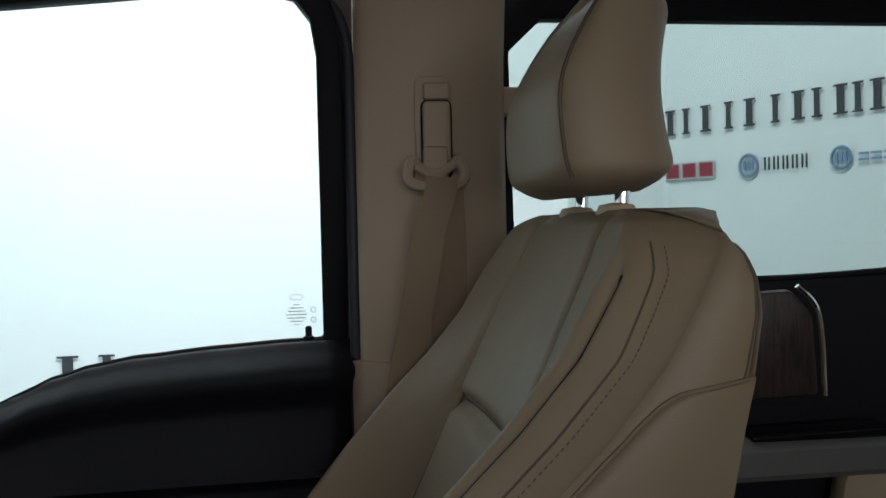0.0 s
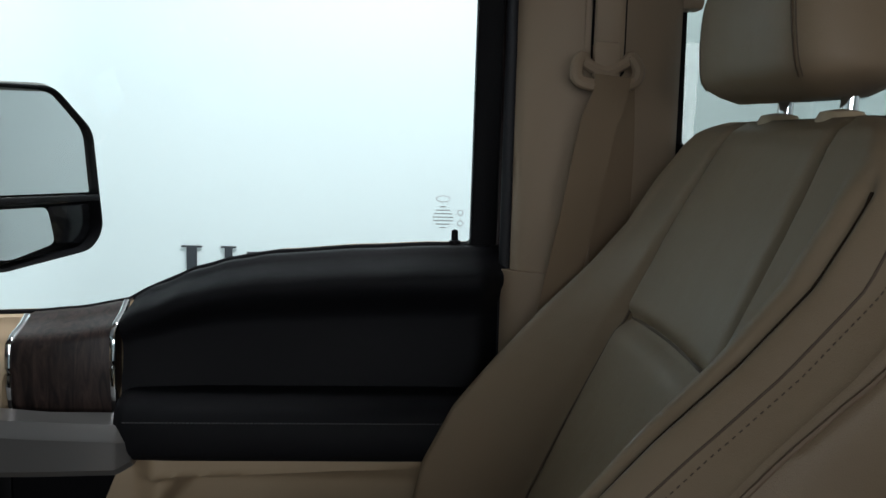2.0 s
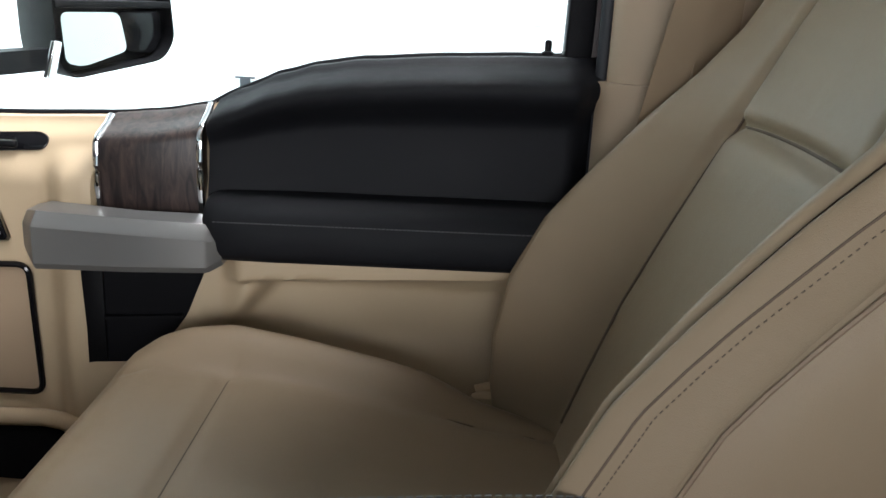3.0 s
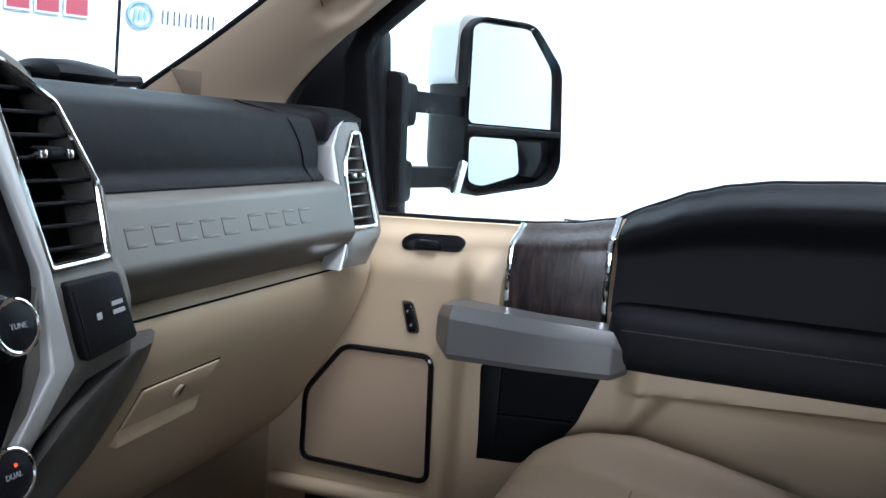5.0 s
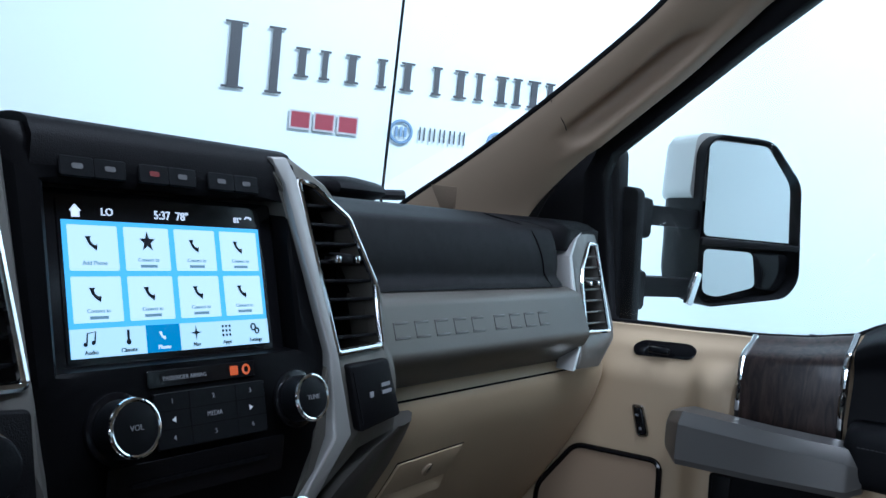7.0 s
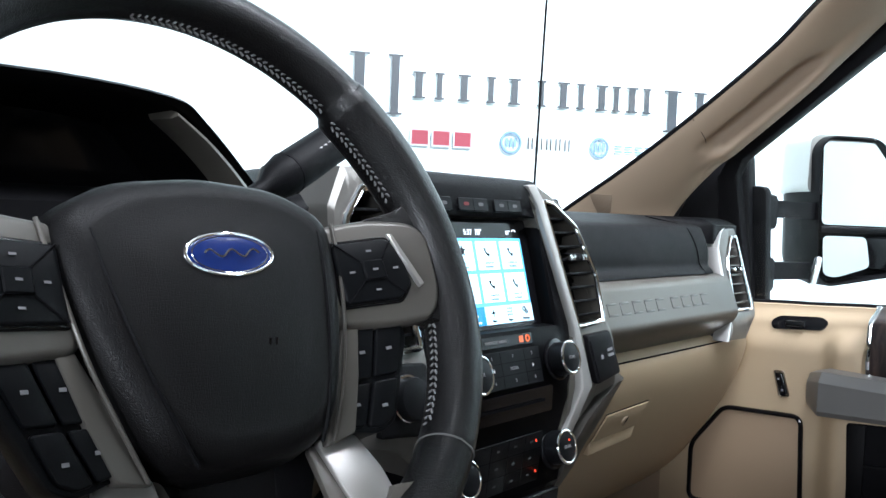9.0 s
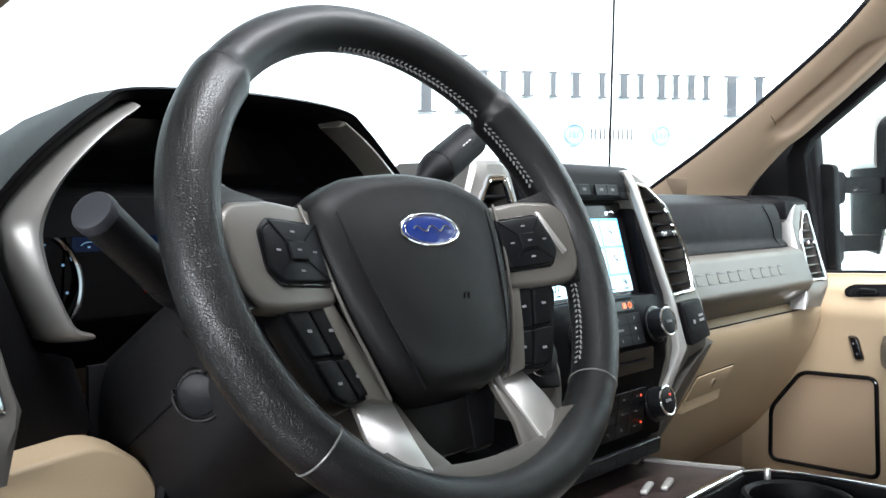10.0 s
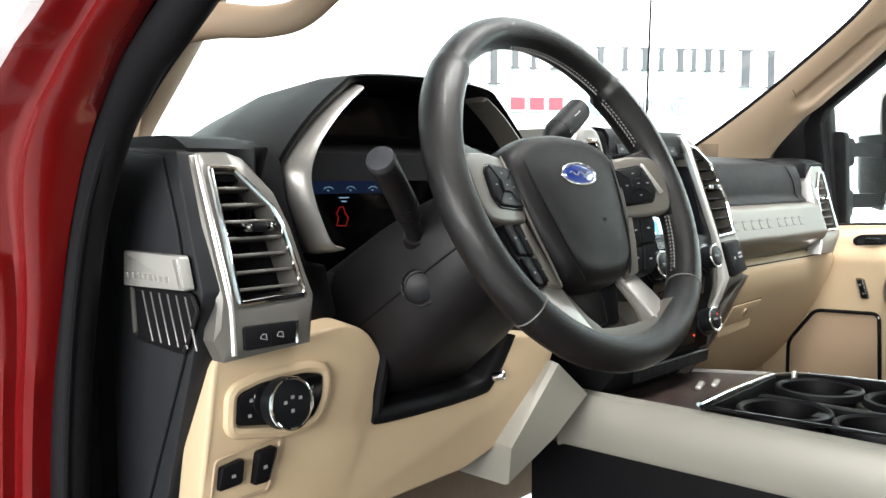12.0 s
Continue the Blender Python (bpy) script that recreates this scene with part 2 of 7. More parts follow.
def frame_slab(outer, inner, depth, bevel=0.0):
    """A flat ring between two outlines of equal count, extruded along depth."""
    bm = bmesh.new()
    d = V(depth)
    rings = [[bm.verts.new(V(p)) for p in outer], [bm.verts.new(V(p)) for p in inner], [bm.verts.new(V(p) + d) for p in inner], [bm.verts.new(V(p) + d) for p in outer]]
    n = len(outer)
    for a in range(4):
        for i in range(n):
            j = (i + 1) % n
            bm.faces.new((rings[a][i], rings[a][j], rings[(a + 1) % 4][j], rings[(a + 1) % 4][i]))
    bmesh.ops.recalc_face_normals(bm, faces=bm.faces)
    if bevel:
        es = [e for e in bm.edges if e.calc_face_angle(0) > 0.7]
        bmesh.ops.bevel(bm, geom=es, offset=bevel, segments=2, profile=0.5, affect="EDGES", clamp_overlap=True)
    return bm


def loft(rings, closed=True, caps=True):
    bm = bmesh.new()
    vs = [[bm.verts.new(V(p)) for p in ring] for ring in rings]
    n = len(vs[0])
    for a, b in zip(vs, vs[1:]):
        for i in range(n if closed else n - 1):
            j = (i + 1) % n
            bm.faces.new((a[i], a[j], b[j], b[i]))
    if caps and closed:
        bm.faces.new(vs[0])
        bm.faces.new(vs[-1][::-1])
    return bm


def smooth_line(pts, n=8, closed=False):
    """Catmull-Rom through the points."""
    pts = [V(p) for p in pts]
    k = len(pts)
    out = []
    for i in range(k if closed else k - 1):
        p0 = pts[(i - 1) % k] if closed or i else pts[0]
        p1, p2 = pts[i], pts[(i + 1) % k]
        p3 = pts[(i + 2) % k] if closed or i + 2 < k else pts[-1]
        for j in range(n):
            t = j / n
            out.append(0.5 * (2 * p1 + (p2 - p0) * t + (2 * p0 - 5 * p1 + 4 * p2 - p3) * t * t + (3 * p1 - p0 - 3 * p2 + p3) * t ** 3))
    if not closed:
        out.append(pts[-1])
    return out


def sweep(path, radius, sides=8, closed=False, up=(0, 0, 1), flat=1.0, caps=True):
    """A tube along a line; radius may be a function of 0..1; flat squeezes it along the second axis."""
    path = [V(p) for p in path]
    k = len(path)
    rings = []
    for i, p in enumerate(path):
        a = path[(i - 1) % k] if closed or i else path[0]
        b = path[(i + 1) % k] if closed or i + 1 < k else path[-1]
        t = (b - a).normalized()
        s = t.cross(V(up))
        if s.length < 1e-4:
            s = t.cross(V((1, 0.1, 0)))
        s.normalize()
        w = s.cross(t).normalized()
        r = radius(i / (k - 1)) if callable(radius) else radius
        rings.append([p + (s * math.cos(2 * math.pi * j / sides) + w * flat * math.sin(2 * math.pi * j / sides)) * r for j in range(sides)])
    if closed:
        rings.append(rings[0])
    return loft(rings, True, caps and not closed)


def surface(f, nu, nv, thick=None):
    """A sheet from f(u, v), u and v in 0..1; thick: an offset that gives it a back."""
    bm = bmesh.new()
    front = [[bm.verts.new(V(f(i / nu, j / nv))) for j in range(nv + 1)] for i in range(nu + 1)]
    for i in range(nu):
        for j in range(nv):
            bm.faces.new((front[i][j], front[i + 1][j], front[i + 1][j + 1], front[i][j + 1]))
    if thick is not None:
        d = V(thick)
        back = [[bm.verts.new(v.co + d) for v in row] for row in front]
        for i in range(nu):
            for j in range(nv):
                bm.faces.new((back[i][j], back[i][j + 1], back[i + 1][j + 1], back[i + 1][j]))
        rim = [(i, 0) for i in range(nu)] + [(nu, j) for j in range(nv)] + [(i, nv) for i in range(nu, 0, -1)] + [(0, j) for j in range(nv, 0, -1)]
        for a, b in zip(rim, rim[1:] + rim[:1]):
            bm.faces.new((front[a[0]][a[1]], back[a[0]][a[1]], back[b[0]][b[1]], front[b[0]][b[1]]))
    return bm


def box(c, size, bevel=0.003, m=None, seg=2):
    bm = bmesh.new()
    bmesh.ops.create_cube(bm, size=1.0, matrix=Matrix.Diagonal((*size, 1)))
    if bevel:
        bmesh.ops.bevel(bm, geom=list(bm.edges), offset=bevel, segments=seg, profile=0.5, affect="EDGES", clamp_overlap=True)
    bm.transform(Matrix.Translation(c) @ (m or Matrix.Identity(4)))
    return bm


def disc(c, axis, r, depth, sides=32, bevel=0.0, r2=None):
    """A short round body from c along axis."""
    axis = V(axis).normalized()
    q = axis.to_track_quat("Z", "Y").to_matrix()
    ring = [q @ V((math.cos(2 * math.pi * i / sides), math.sin(2 * math.pi * i / sides), 0)) for i in range(sides)]
    r2 = r if r2 is None else r2
    c = V(c)
    rings = [[c + p * r for p in ring]]
    if bevel:
        rings += [[c + axis * (depth - bevel) + p * r2 for p in ring], [c + axis * (depth - bevel * 0.3) + p * (r2 - bevel * 0.3) for p in ring], [c + axis * depth + p * (r2 - bevel) for p in ring]]
    else:
        rings.append([c + axis * depth + p * r2 for p in ring])
    return loft(rings)


def hoop(c, axis, r, tube, sides=40, ts=10):
    axis = V(axis).normalized()
    q = axis.to_track_quat("Z", "Y").to_matrix()
    path = [V(c) + q @ V((math.cos(2 * math.pi * i / sides) * r, math.sin(2 * math.pi * i / sides) * r, 0)) for i in range(sides)]
    return sweep(path, tube, ts, True, up=axis)


def merge(*bms):
    out = bmesh.new()
    for b in bms:
        me = bpy.data.meshes.new("tmp")
        b.to_mesh(me)
        b.free()
        out.from_mesh(me)
        bpy.data.meshes.remove(me)
    return out


def xz(pts, yf):
    """(x, z) outline to 3D; yf is a depth or a function of (x, z)."""
    return [V((p[0], yf(p[0], p[1]) if callable(yf) else yf, p[1])) for p in pts]


def yz(pts, xf):
    return [V((xf(p[0], p[1]) if callable(xf) else xf, p[0], p[1])) for p in pts]


def writing(name, text, m, size, material, parent=None, depth=0.0003, align="CENTER"):
    """Letters as a thin mesh, their baseline along m's x axis."""
    cu = bpy.data.curves.new(name, "FONT")
    cu.body, cu.size, cu.extrude, cu.align_x, cu.align_y = text, size, depth, align, "CENTER"
    cu.resolution_u = 3
    tmp = new("tmp", cu)
    bpy.context.view_layer.update()
    me = bpy.data.meshes.new_from_object(tmp.evaluated_get(bpy.context.evaluated_depsgraph_get()))
    bpy.data.objects.remove(tmp)
    bpy.data.curves.remove(cu)
    me.name = name
    me.transform(m)
    me.materials.clear()
    me.materials.append(material)
    ob = new(name, me)
    if parent is not None:
        ob.parent = parent
    return ob


def facing(c, right, up):
    """A pose whose x runs along right and y along up, at c."""
    r, u = V(right).normalized(), V(up).normalized()
    n = r.cross(u)
    return Matrix(((r.x, u.x, n.x, c[0]), (r.y, u.y, n.y, c[1]), (r.z, u.z, n.z, c[2]), (0, 0, 0, 1)))


def lerp_table(rows, x):
    """Reads a curve given as sorted (x, value) rows."""
    if x <= rows[0][0]:
        return rows[0][1]
    for (a, va), (b, vb) in zip(rows, rows[1:]):
        if x <= b:
            t = (x - a) / (b - a)
            t = t * t * (3 - 2 * t) * 0.5 + t * 0.5
            return va + (vb - va) * t
    return rows[-1][1]


def step(a, b, x):
    t = max(0.0, min(1.0, (x - a) / (b - a)))
    return t * t * (3 - 2 * t)

# ---- the booth ----
PLAN = rounded([(-1.7, 4.433), (3.05, 0.709), (3.05, -2.132), (-2.6, -4.91), (-4.6, -3.0), (-4.6, 2.6)], [0.4, 0.2, 0.03, 0.4, 0.4, 0.4], 6)
bm = loft([[V((p.x, p.y, -0.02)) for p in PLAN], [V((p.x, p.y, 3.7)) for p in PLAN]], True, False)
bmesh.ops.solidify(bm, geom=list(bm.faces), thickness=0.05)
tagged(part("wall_booth", bm, WALL), "white smooth photo booth wall around the truck", "wall", kind="structure")
tagged(part("floor", slab([V((p.x, p.y, -0.06)) for p in PLAN], (0, 0, 0.06)), FLOOR), "grey painted booth floor under the truck", "floor", kind="structure")
# unseen ceiling, made grey so that less light falls from above
tagged(part("ceiling", slab([V((p.x, p.y, 3.7)) for p in PLAN], (0, 0, 0.06)), CEIL), "unseen booth ceiling, grey to cut the light from above", "ceiling", kind="structure")

# dealer signs: dark upright strokes in place of each letter, small marks below
def sign(origin, along, scale, marks=True, rise=0.0):
    """origin: the foot of the first tall letter; along: the reading direction on the wall."""
    a = V((*along, 0)).normalized()
    out = V((a.y, -a.x, 0))
    s = thing("wall_sign", "dark sign lettering with small coloured marks on the white wall", "sign", "wall signs")

    def plate(u0, u1, w0, w1, material, name, d=0.004, lift=0.012):
        o = V(origin) + out * lift
        pts = [o + a * u0 * scale + V((0, 0, w0 * scale)), o + a * u1 * scale + V((0, 0, w0 * scale)), o + a * u1 * scale + V((0, 0, w1 * scale)), o + a * u0 * scale + V((0, 0, w1 * scale))]
        part(name, slab(pts, out * d), material, s)

    for u, w, h in ((0.0, 0.179, 0.178), (0.195, 0.105, 0.080), (0.327, 0.141, 0.080), (0.485, 0.145, 0.080), (0.654, 0.096, 0.080), (0.784, 0.081, 0.080), (0.885, 0.085, 0.080), (1.01, 0.16, 0.133)):
        lo = 0.053 if h < 0.1 else 0.0
        t = 0.03 if h > 0.1 else 0.02
        for k, c in enumerate((u + w * 0.2, u + w * 0.8)):
            tk = t if (k == 0) else t * 0.75
            top = lo + h + (rise if h < 0.1 else 0)
            plate(c - tk / 2, c + tk / 2, lo, top, INK, "stroke")
            for zz in (lo, top - 0.006):
                plate(c - tk, c + tk, zz, zz + 0.006, INK, "stroke", 0.003)
    if marks:
        for k in range(3):
            plate(0.194 + k * 0.066, 0.254 + k * 0.066, -0.088, -0.036, INK_RED_EDGE, "emblem_block", 0.003)
            plate(0.199 + k * 0.066, 0.249 + k * 0.066, -0.083, -0.041, INK_RED, "emblem_block")
        for c, material, r in ((0.509, INK_BLUE, 0.031), (0.80, INK_BLUE, 0.028)):
            o = V(origin) + out * 0.014 + a * c * scale + V((0, 0, -0.062 * scale))
            part("emblem_ring", hoop(o, out, r * scale, 0.0045 * scale, 24, 6), material, s)
            for q in (-0.013, 0.0, 0.013):
                plate(c + q - 0.004, c + q + 0.004, -0.076, -0.048, material, "emblem_block")
        for k in range(5):
            plate(0.563 + k * 0.030, 0.567 + k * 0.030, -0.08, -0.042, INK, "stroke")
            plate(0.576 + k * 0.030, 0.580 + k * 0.030, -0.08, -0.042, INK, "stroke")
        for k in range(5):
            plate(0.85 + k * 0.034, 0.877 + k * 0.034, -0.074, -0.068, INK_BLUE, "stroke")
            plate(0.85 + k * 0.034, 0.877 + k * 0.034, -0.058, -0.052, INK_BLUE, "stroke")
    return s


sign((1.602, 1.844, 1.868), (0.787, -0.617), 1.25)
sign((3.05, 0.215, 0.979), (0, -1), 1.275, False, 0.030)
sign((3.258, -2.03, 1.92), (-0.895, -0.44), 1.24)

# ---- the cab: floor, roof, pillars, glass ----
tagged(part("floor_cab", box((0, -0.75, 0.74), (1.66, 2.5, 0.04), 0.01), CARPET), "brown carpeted cab floor", "floor", kind="structure")
tagged(part("firewall", box((0, 0.62, 1.08), (1.66, 0.05, 0.72), 0.02), CARPET), "dark carpeted front bulkhead under the dashboard", "wall", kind="structure")
tagged(part("ceiling_headliner", surface(lambda u, v: (-0.74 + 1.48 * u, -0.36 - 1.75 * v, 1.985 + 0.035 * math.sin(math.pi * u) * math.sin(math.pi * min(1, v + 0.25))), 24, 24, (0, 0, 0.05)), TAN_CLOTH), "tan cloth headliner of the cab roof", "ceiling", kind="structure")
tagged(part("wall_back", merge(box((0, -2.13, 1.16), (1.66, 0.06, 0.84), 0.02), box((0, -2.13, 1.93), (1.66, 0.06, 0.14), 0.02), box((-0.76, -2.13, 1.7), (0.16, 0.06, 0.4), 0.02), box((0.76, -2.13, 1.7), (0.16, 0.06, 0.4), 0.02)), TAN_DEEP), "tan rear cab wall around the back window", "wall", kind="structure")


def a_pillar(s, name):
    """Windscreen pillar trim with its moulded grab handle; s: the side."""
    rows = [((0.677, 0.36, 1.49), (0.745, 0.165, 1.46)), ((0.677, 0.319, 1.525), (0.750, 0.145, 1.52)), ((0.676, 0.20, 1.602), (0.757, 0.11, 1.57)), ((0.674, 0.077, 1.690), (0.772, 0.05, 1.635)), ((0.672, -0.045, 1.787), (0.788, -0.06, 1.735)), ((0.668, -0.12, 1.86), (0.79, -0.14, 1.81)), ((0.65, -0.26, 1.975), (0.77, -0.30, 1.93))]
    ii, oo = smooth_line([r[0] for r in rows], 9), smooth_line([r[1] for r in rows], 9)
    n = V((-0.55, -0.72, -0.42)).normalized()
    rings = []
    for i, o in zip(ii, oo):
        ring = []
        for k in range(29):
            t = k / 28
            p = i.lerp(o, t)
            d = 0.020 * math.sin(math.pi * t) ** 0.7
            if s > 0:
                # a scooped hand recess and the bar beside it
                along = step(1.640, 1.662, p.z) * step(1.80, 1.765, p.z)
                bar_on = step(1.605, 1.645, p.z) * step(1.86, 1.80, p.z)
                d += 0.014 * bar_on * step(0.55, 0.74, t) * step(1.0, 0.90, t) - 0.022 * along * step(0.30, 0.52, t) * step(0.70, 0.58, t)
            ring.append(p + n * d)
        ring += [o + V((0.02, 0.05, 0.02)), i + V((0.06, 0.018, -0.005))]
        rings.append([V((p.x * s, p.y, p.z)) for p in ring])
    t = thing(name, "tan plastic windscreen pillar trim with a moulded grab handle", "pillar trim", "pillar trims", "")
    part("pillar_cover", loft(rings), TAN_DEEP, t, sharp=70)
    part("glass_edge", sweep([V(((p.x + 0.002) * s, p.y + 0.004, p.z + 0.002)) for p in ii], 0.0045, 8), RUBBER, t, "thin black edge along the windscreen")
    if s < 0:
        bar = smooth_line([(0.785, 0.125, 1.606), (0.752, 0.085, 1.621), (0.722, 0.050, 1.626), (0.697, 0.016, 1.624), (0.680, -0.014, 1.629), (0.672, -0.045, 1.646), (0.668, -0.085, 1.675), (0.664, -0.15, 1.76), (0.664, -0.20, 1.82), (0.68, -0.235, 1.862), (0.72, -0.245, 1.89), (0.78, -0.24, 1.90)], 6)
        part("grab_handle", sweep([V((p.x * s, p.y, p.z)) for p in bar], lambda q: 0.0108 + 0.009 * abs(2 * q - 1) ** 3, 14, flat=1.25), TAN_DEEP, t)
        return t
    flat = [p for ring in rings for p in ring[:29]]

    def on_cover(q):
        best = min(flat, key=lambda p: ((p - q) - n * (p - q).dot(n)).length)
        return q + n * (best - q).dot(n)

    q = [on_cover(V(p)) for p in ((0.668, 0.265, 1.553), (0.690, 0.241, 1.562), (0.690, 0.236, 1.526), (0.700, 0.272, 1.524))]
    part("tweeter_grille", slab([p + n * 0.0003 for p in q], n * 0.0010, 0.0004), PILLAR_GRILLE, t, "small four-sided speaker grille")
    line = [on_cover(V((0.668, 0.082, 1.687)).lerp(V((0.70, 0.06, 1.64)), i / 6)) + n * 0.0004 for i in range(7)]
    part("cover_seam", sweep(line, 0.0007, 5), DARK, t)
    return t


a_pillar(1, "pillar_trim")
a_pillar(-1, "pillar_trim")

for s in (1, -1):
    tagged(part("kick_panel", slab([V((s * 0.80, 0.135, 0.76)), V((s * 0.80, 0.135, 1.40)), V((s * 0.80, 0.60, 1.50)), V((s * 0.80, 0.60, 0.76))], (s * 0.03, 0, 0), 0.005), TAN_DEEP if s > 0 else BLACK), ("tan" if s > 0 else "black") + " kick panel in the footwell", "trim", kind="structure")

# windscreen with its dark upper band
ws = lambda u, v: (-0.74 + 1.48 * u, 0.52 - 0.90 * v + 0.10 * math.sin(math.pi * u), 1.50 + 0.48 * v)
w = part("windshield", surface(ws, 12, 8), GLASS)
w.visible_shadow = False
tagged(w, "clear windscreen glass", "windscreen", kind="structure")

# unseen roof skin, header and added side wall that shade the cab
tagged(part("wall_left_unseen", merge(box((-0.83, -1.52, 1.15), (0.05, 1.28, 0.80), 0.02), box((-0.82, -0.93, 1.75), (0.06, 0.12, 0.5), 0.02), box((-0.82, -1.5, 1.99), (0.06, 1.3, 0.1), 0.02)), TAN_DEEP), "unseen tan side wall that closes the cab and blocks light", "wall", kind="structure")
tagged(part("roof_header", box((0, -0.38, 1.985), (1.34, 0.10, 0.05), 0.02), TAN_CLOTH), "tan header trim over the windscreen", "trim", kind="structure")
tagged(part("roof_panel", surface(lambda u, v: (-0.84 + 1.68 * u, -0.40 - 1.8 * v, 2.04 + 0.03 * math.sin(math.pi * u)), 12, 6, (0, 0, 0.02)), RED), "red painted roof of the truck", "roof", kind="structure")


def b_pillar():
    """Passenger middle pillar with the belt guide; seen behind the seat."""
    t = thing("pillar_trim", "tan plastic door pillar trim with a seat belt slot", "pillar trim", "pillar trims")

    def f(u, v):
        y = -0.796 - 0.199 * u
        z = 1.25 + 0.76 * v
        x = 0.80 - 0.035 * math.sin(math.pi * min(1, u * 1.02)) ** 0.6 - 0.05 * step(0.75, 1.0, v) * 0.6
        return (x, y, z)

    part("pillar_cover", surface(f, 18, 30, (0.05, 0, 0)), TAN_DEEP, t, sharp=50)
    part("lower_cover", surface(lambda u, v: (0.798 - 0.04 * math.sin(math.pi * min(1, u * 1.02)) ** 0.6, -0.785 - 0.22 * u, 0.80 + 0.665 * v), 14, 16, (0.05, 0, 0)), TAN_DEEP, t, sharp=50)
    part("slot_plate", slab(yz(rounded([(-0.870, 1.69), (-0.918, 1.69), (-0.918, 1.832), (-0.870, 1.832)], 0.014), 0.767), (-0.006, 0, 0), 0.003), TAN_DEEP, t)
    part("slot_groove", slab(yz(rounded([(-0.877, 1.70), (-0.917, 1.70), (-0.917, 1.80), (-0.877, 1.80)], 0.010), 0.757), (-0.003, 0, 0), 0.0), DARK, t)
    part("slider", slab(yz(rounded([(-0.879, 1.715), (-0.914, 1.715), (-0.914, 1.798), (-0.879, 1.798)], 0.008), 0.756), (-0.014, 0, 0), 0.005), TAN_DEEP, t)
    part("slider_button", slab(yz(rounded([(-0.88, 1.80), (-0.914, 1.80), (-0.914, 1.822), (-0.88, 1.822)], 0.005), 0.757), (-0.011, 0, 0), 0.004), TAN_DEEP, t)
    part("coat_hook", box((0.815, -0.992, 1.806), (0.03, 0.06, 0.038), 0.006), TAN_DEEP, t)
    return t


b_pillar()

belt = thing("seat_belt", "brown seat belt webbing through a loop guide", "seat belt")
part("belt_guide", merge(sweep(smooth_line([(0.740, -0.864, 1.722), (0.734, -0.857, 1.708), (0.733, -0.862, 1.694), (0.731, -0.893, 1.688), (0.733, -0.922, 1.693), (0.734, -0.929, 1.707), (0.740, -0.922, 1.722), (0.742, -0.914, 1.716), (0.740, -0.893, 1.706), (0.742, -0.872, 1.714)], 5, True), 0.0072, 8, True, up=(1, 0, 0)), box((0.742, -0.893, 1.718), (0.012, 0.032, 0.044), 0.005)), TAN_DEEP, belt, "brown loop guide")


def webbing(pts, w, flipw=None):
    """Flat band through points with its width direction at each."""
    a = smooth_line([p for p, _ in pts], 6)
    d = smooth_line([q for _, q in pts], 6)
    rings = []
    for p, q in zip(a, d):
        q = q.normalized() * w / 2
        n = V((-0.0012, 0, 0.0002))
        rings.append([p - q, p + q, p + q + n, p - q + n])
    return loft(rings)


part("webbing", webbing([((0.725, -0.898, 1.70), (0, 1, 0.1)), ((0.722, -0.893, 1.672), (0.2, 0.8, 0.5)), ((0.722, -0.882, 1.64), (0.15, 0.9, 0.25)), ((0.722, -0.868, 1.56), (0.05, 1, 0.12)), ((0.722, -0.85, 1.47), (0, 1, 0.12)), ((0.72, -0.83, 1.37), (0, 1, 0.12)), ((0.71, -0.80, 1.22), (0, 1, 0.12))], 0.041), BELT, belt, sharp=70)
part("webbing", webbing([((0.745, -0.905, 1.70), (0, 1, 0)), ((0.752, -0.91, 1.6), (0, 1, 0)), ((0.756, -0.905, 1.42), (0, 1, 0)), ((0.756, -0.90, 1.2), (0, 1, 0))], 0.044), BELT, belt, sharp=70)
part("belt_stop", disc((0.735, -0.822, 1.365), (-1, 0, 0), 0.011, 0.012, 16, 0.003), TAN, belt)

# ---- dashboard ----
dash = thing("dashboard", "black, taupe and tan truck dashboard with silver vents", "dashboard")
stack_y = lambda x, z: -0.025 + 0.27 * (max(z, 1.325) - 1.39) + 0.10 * max(0.0, 1.325 - z)
side_y = lambda x, z: -0.006 + 0.3 * (z - 1.374)


def top_z(x, y):
    z = 1.516 + 0.006 * step(0.5, 0.2, y)
    z += 0.030 * step(0.235, 0.13, abs(x)) * step(0.42, 0.18, y)
    return z - 0.02 * step(0.35, 0.55, y)


def top_face(u, v):
    x = -0.765 + 1.53 * u
    y0 = 0.035 + 0.05 * step(-0.69, -0.665, x) * step(-0.225, -0.25, x) + 0.065 * step(0.195, 0.225, x) * step(0.66, 0.63, x)
    y = y0 + (0.565 - y0) * v
    z = top_z(x, y) - 0.012 * step(0.05, 0.0, v)
    return (x, y, z)


part("top_cover", surface(top_face, 90, 30, (0, 0, -0.03)), BLACK, dash, "black grained dash top", sharp=60)
part("defrost_vent", slab([V((x, y, top_z(x, y) + 0.001)) for x, y in ((-0.45, 0.46), (0.5, 0.46), (0.5, 0.49), (-0.45, 0.49))], (0, 0, 0.003)), DARK, dash)

# passenger side: soft pad, taupe band, tan lower body
def pad(u, v):
    x = 0.205 + 0.43 * u
    z = 1.434 + 0.086 * v
    y = 0.030 + 0.022 * v - 0.010 * math.sin(math.pi * v) + 0.06 * step(0.80, 1.0, v) ** 2 - 0.012 * step(0.18, 0, v)
    return (x, y, z)


part("upper_pad", surface(pad, 30, 24, (0, 0.05, 0)), PAD_BLACK, dash, "black padded upper dash", sharp=60)
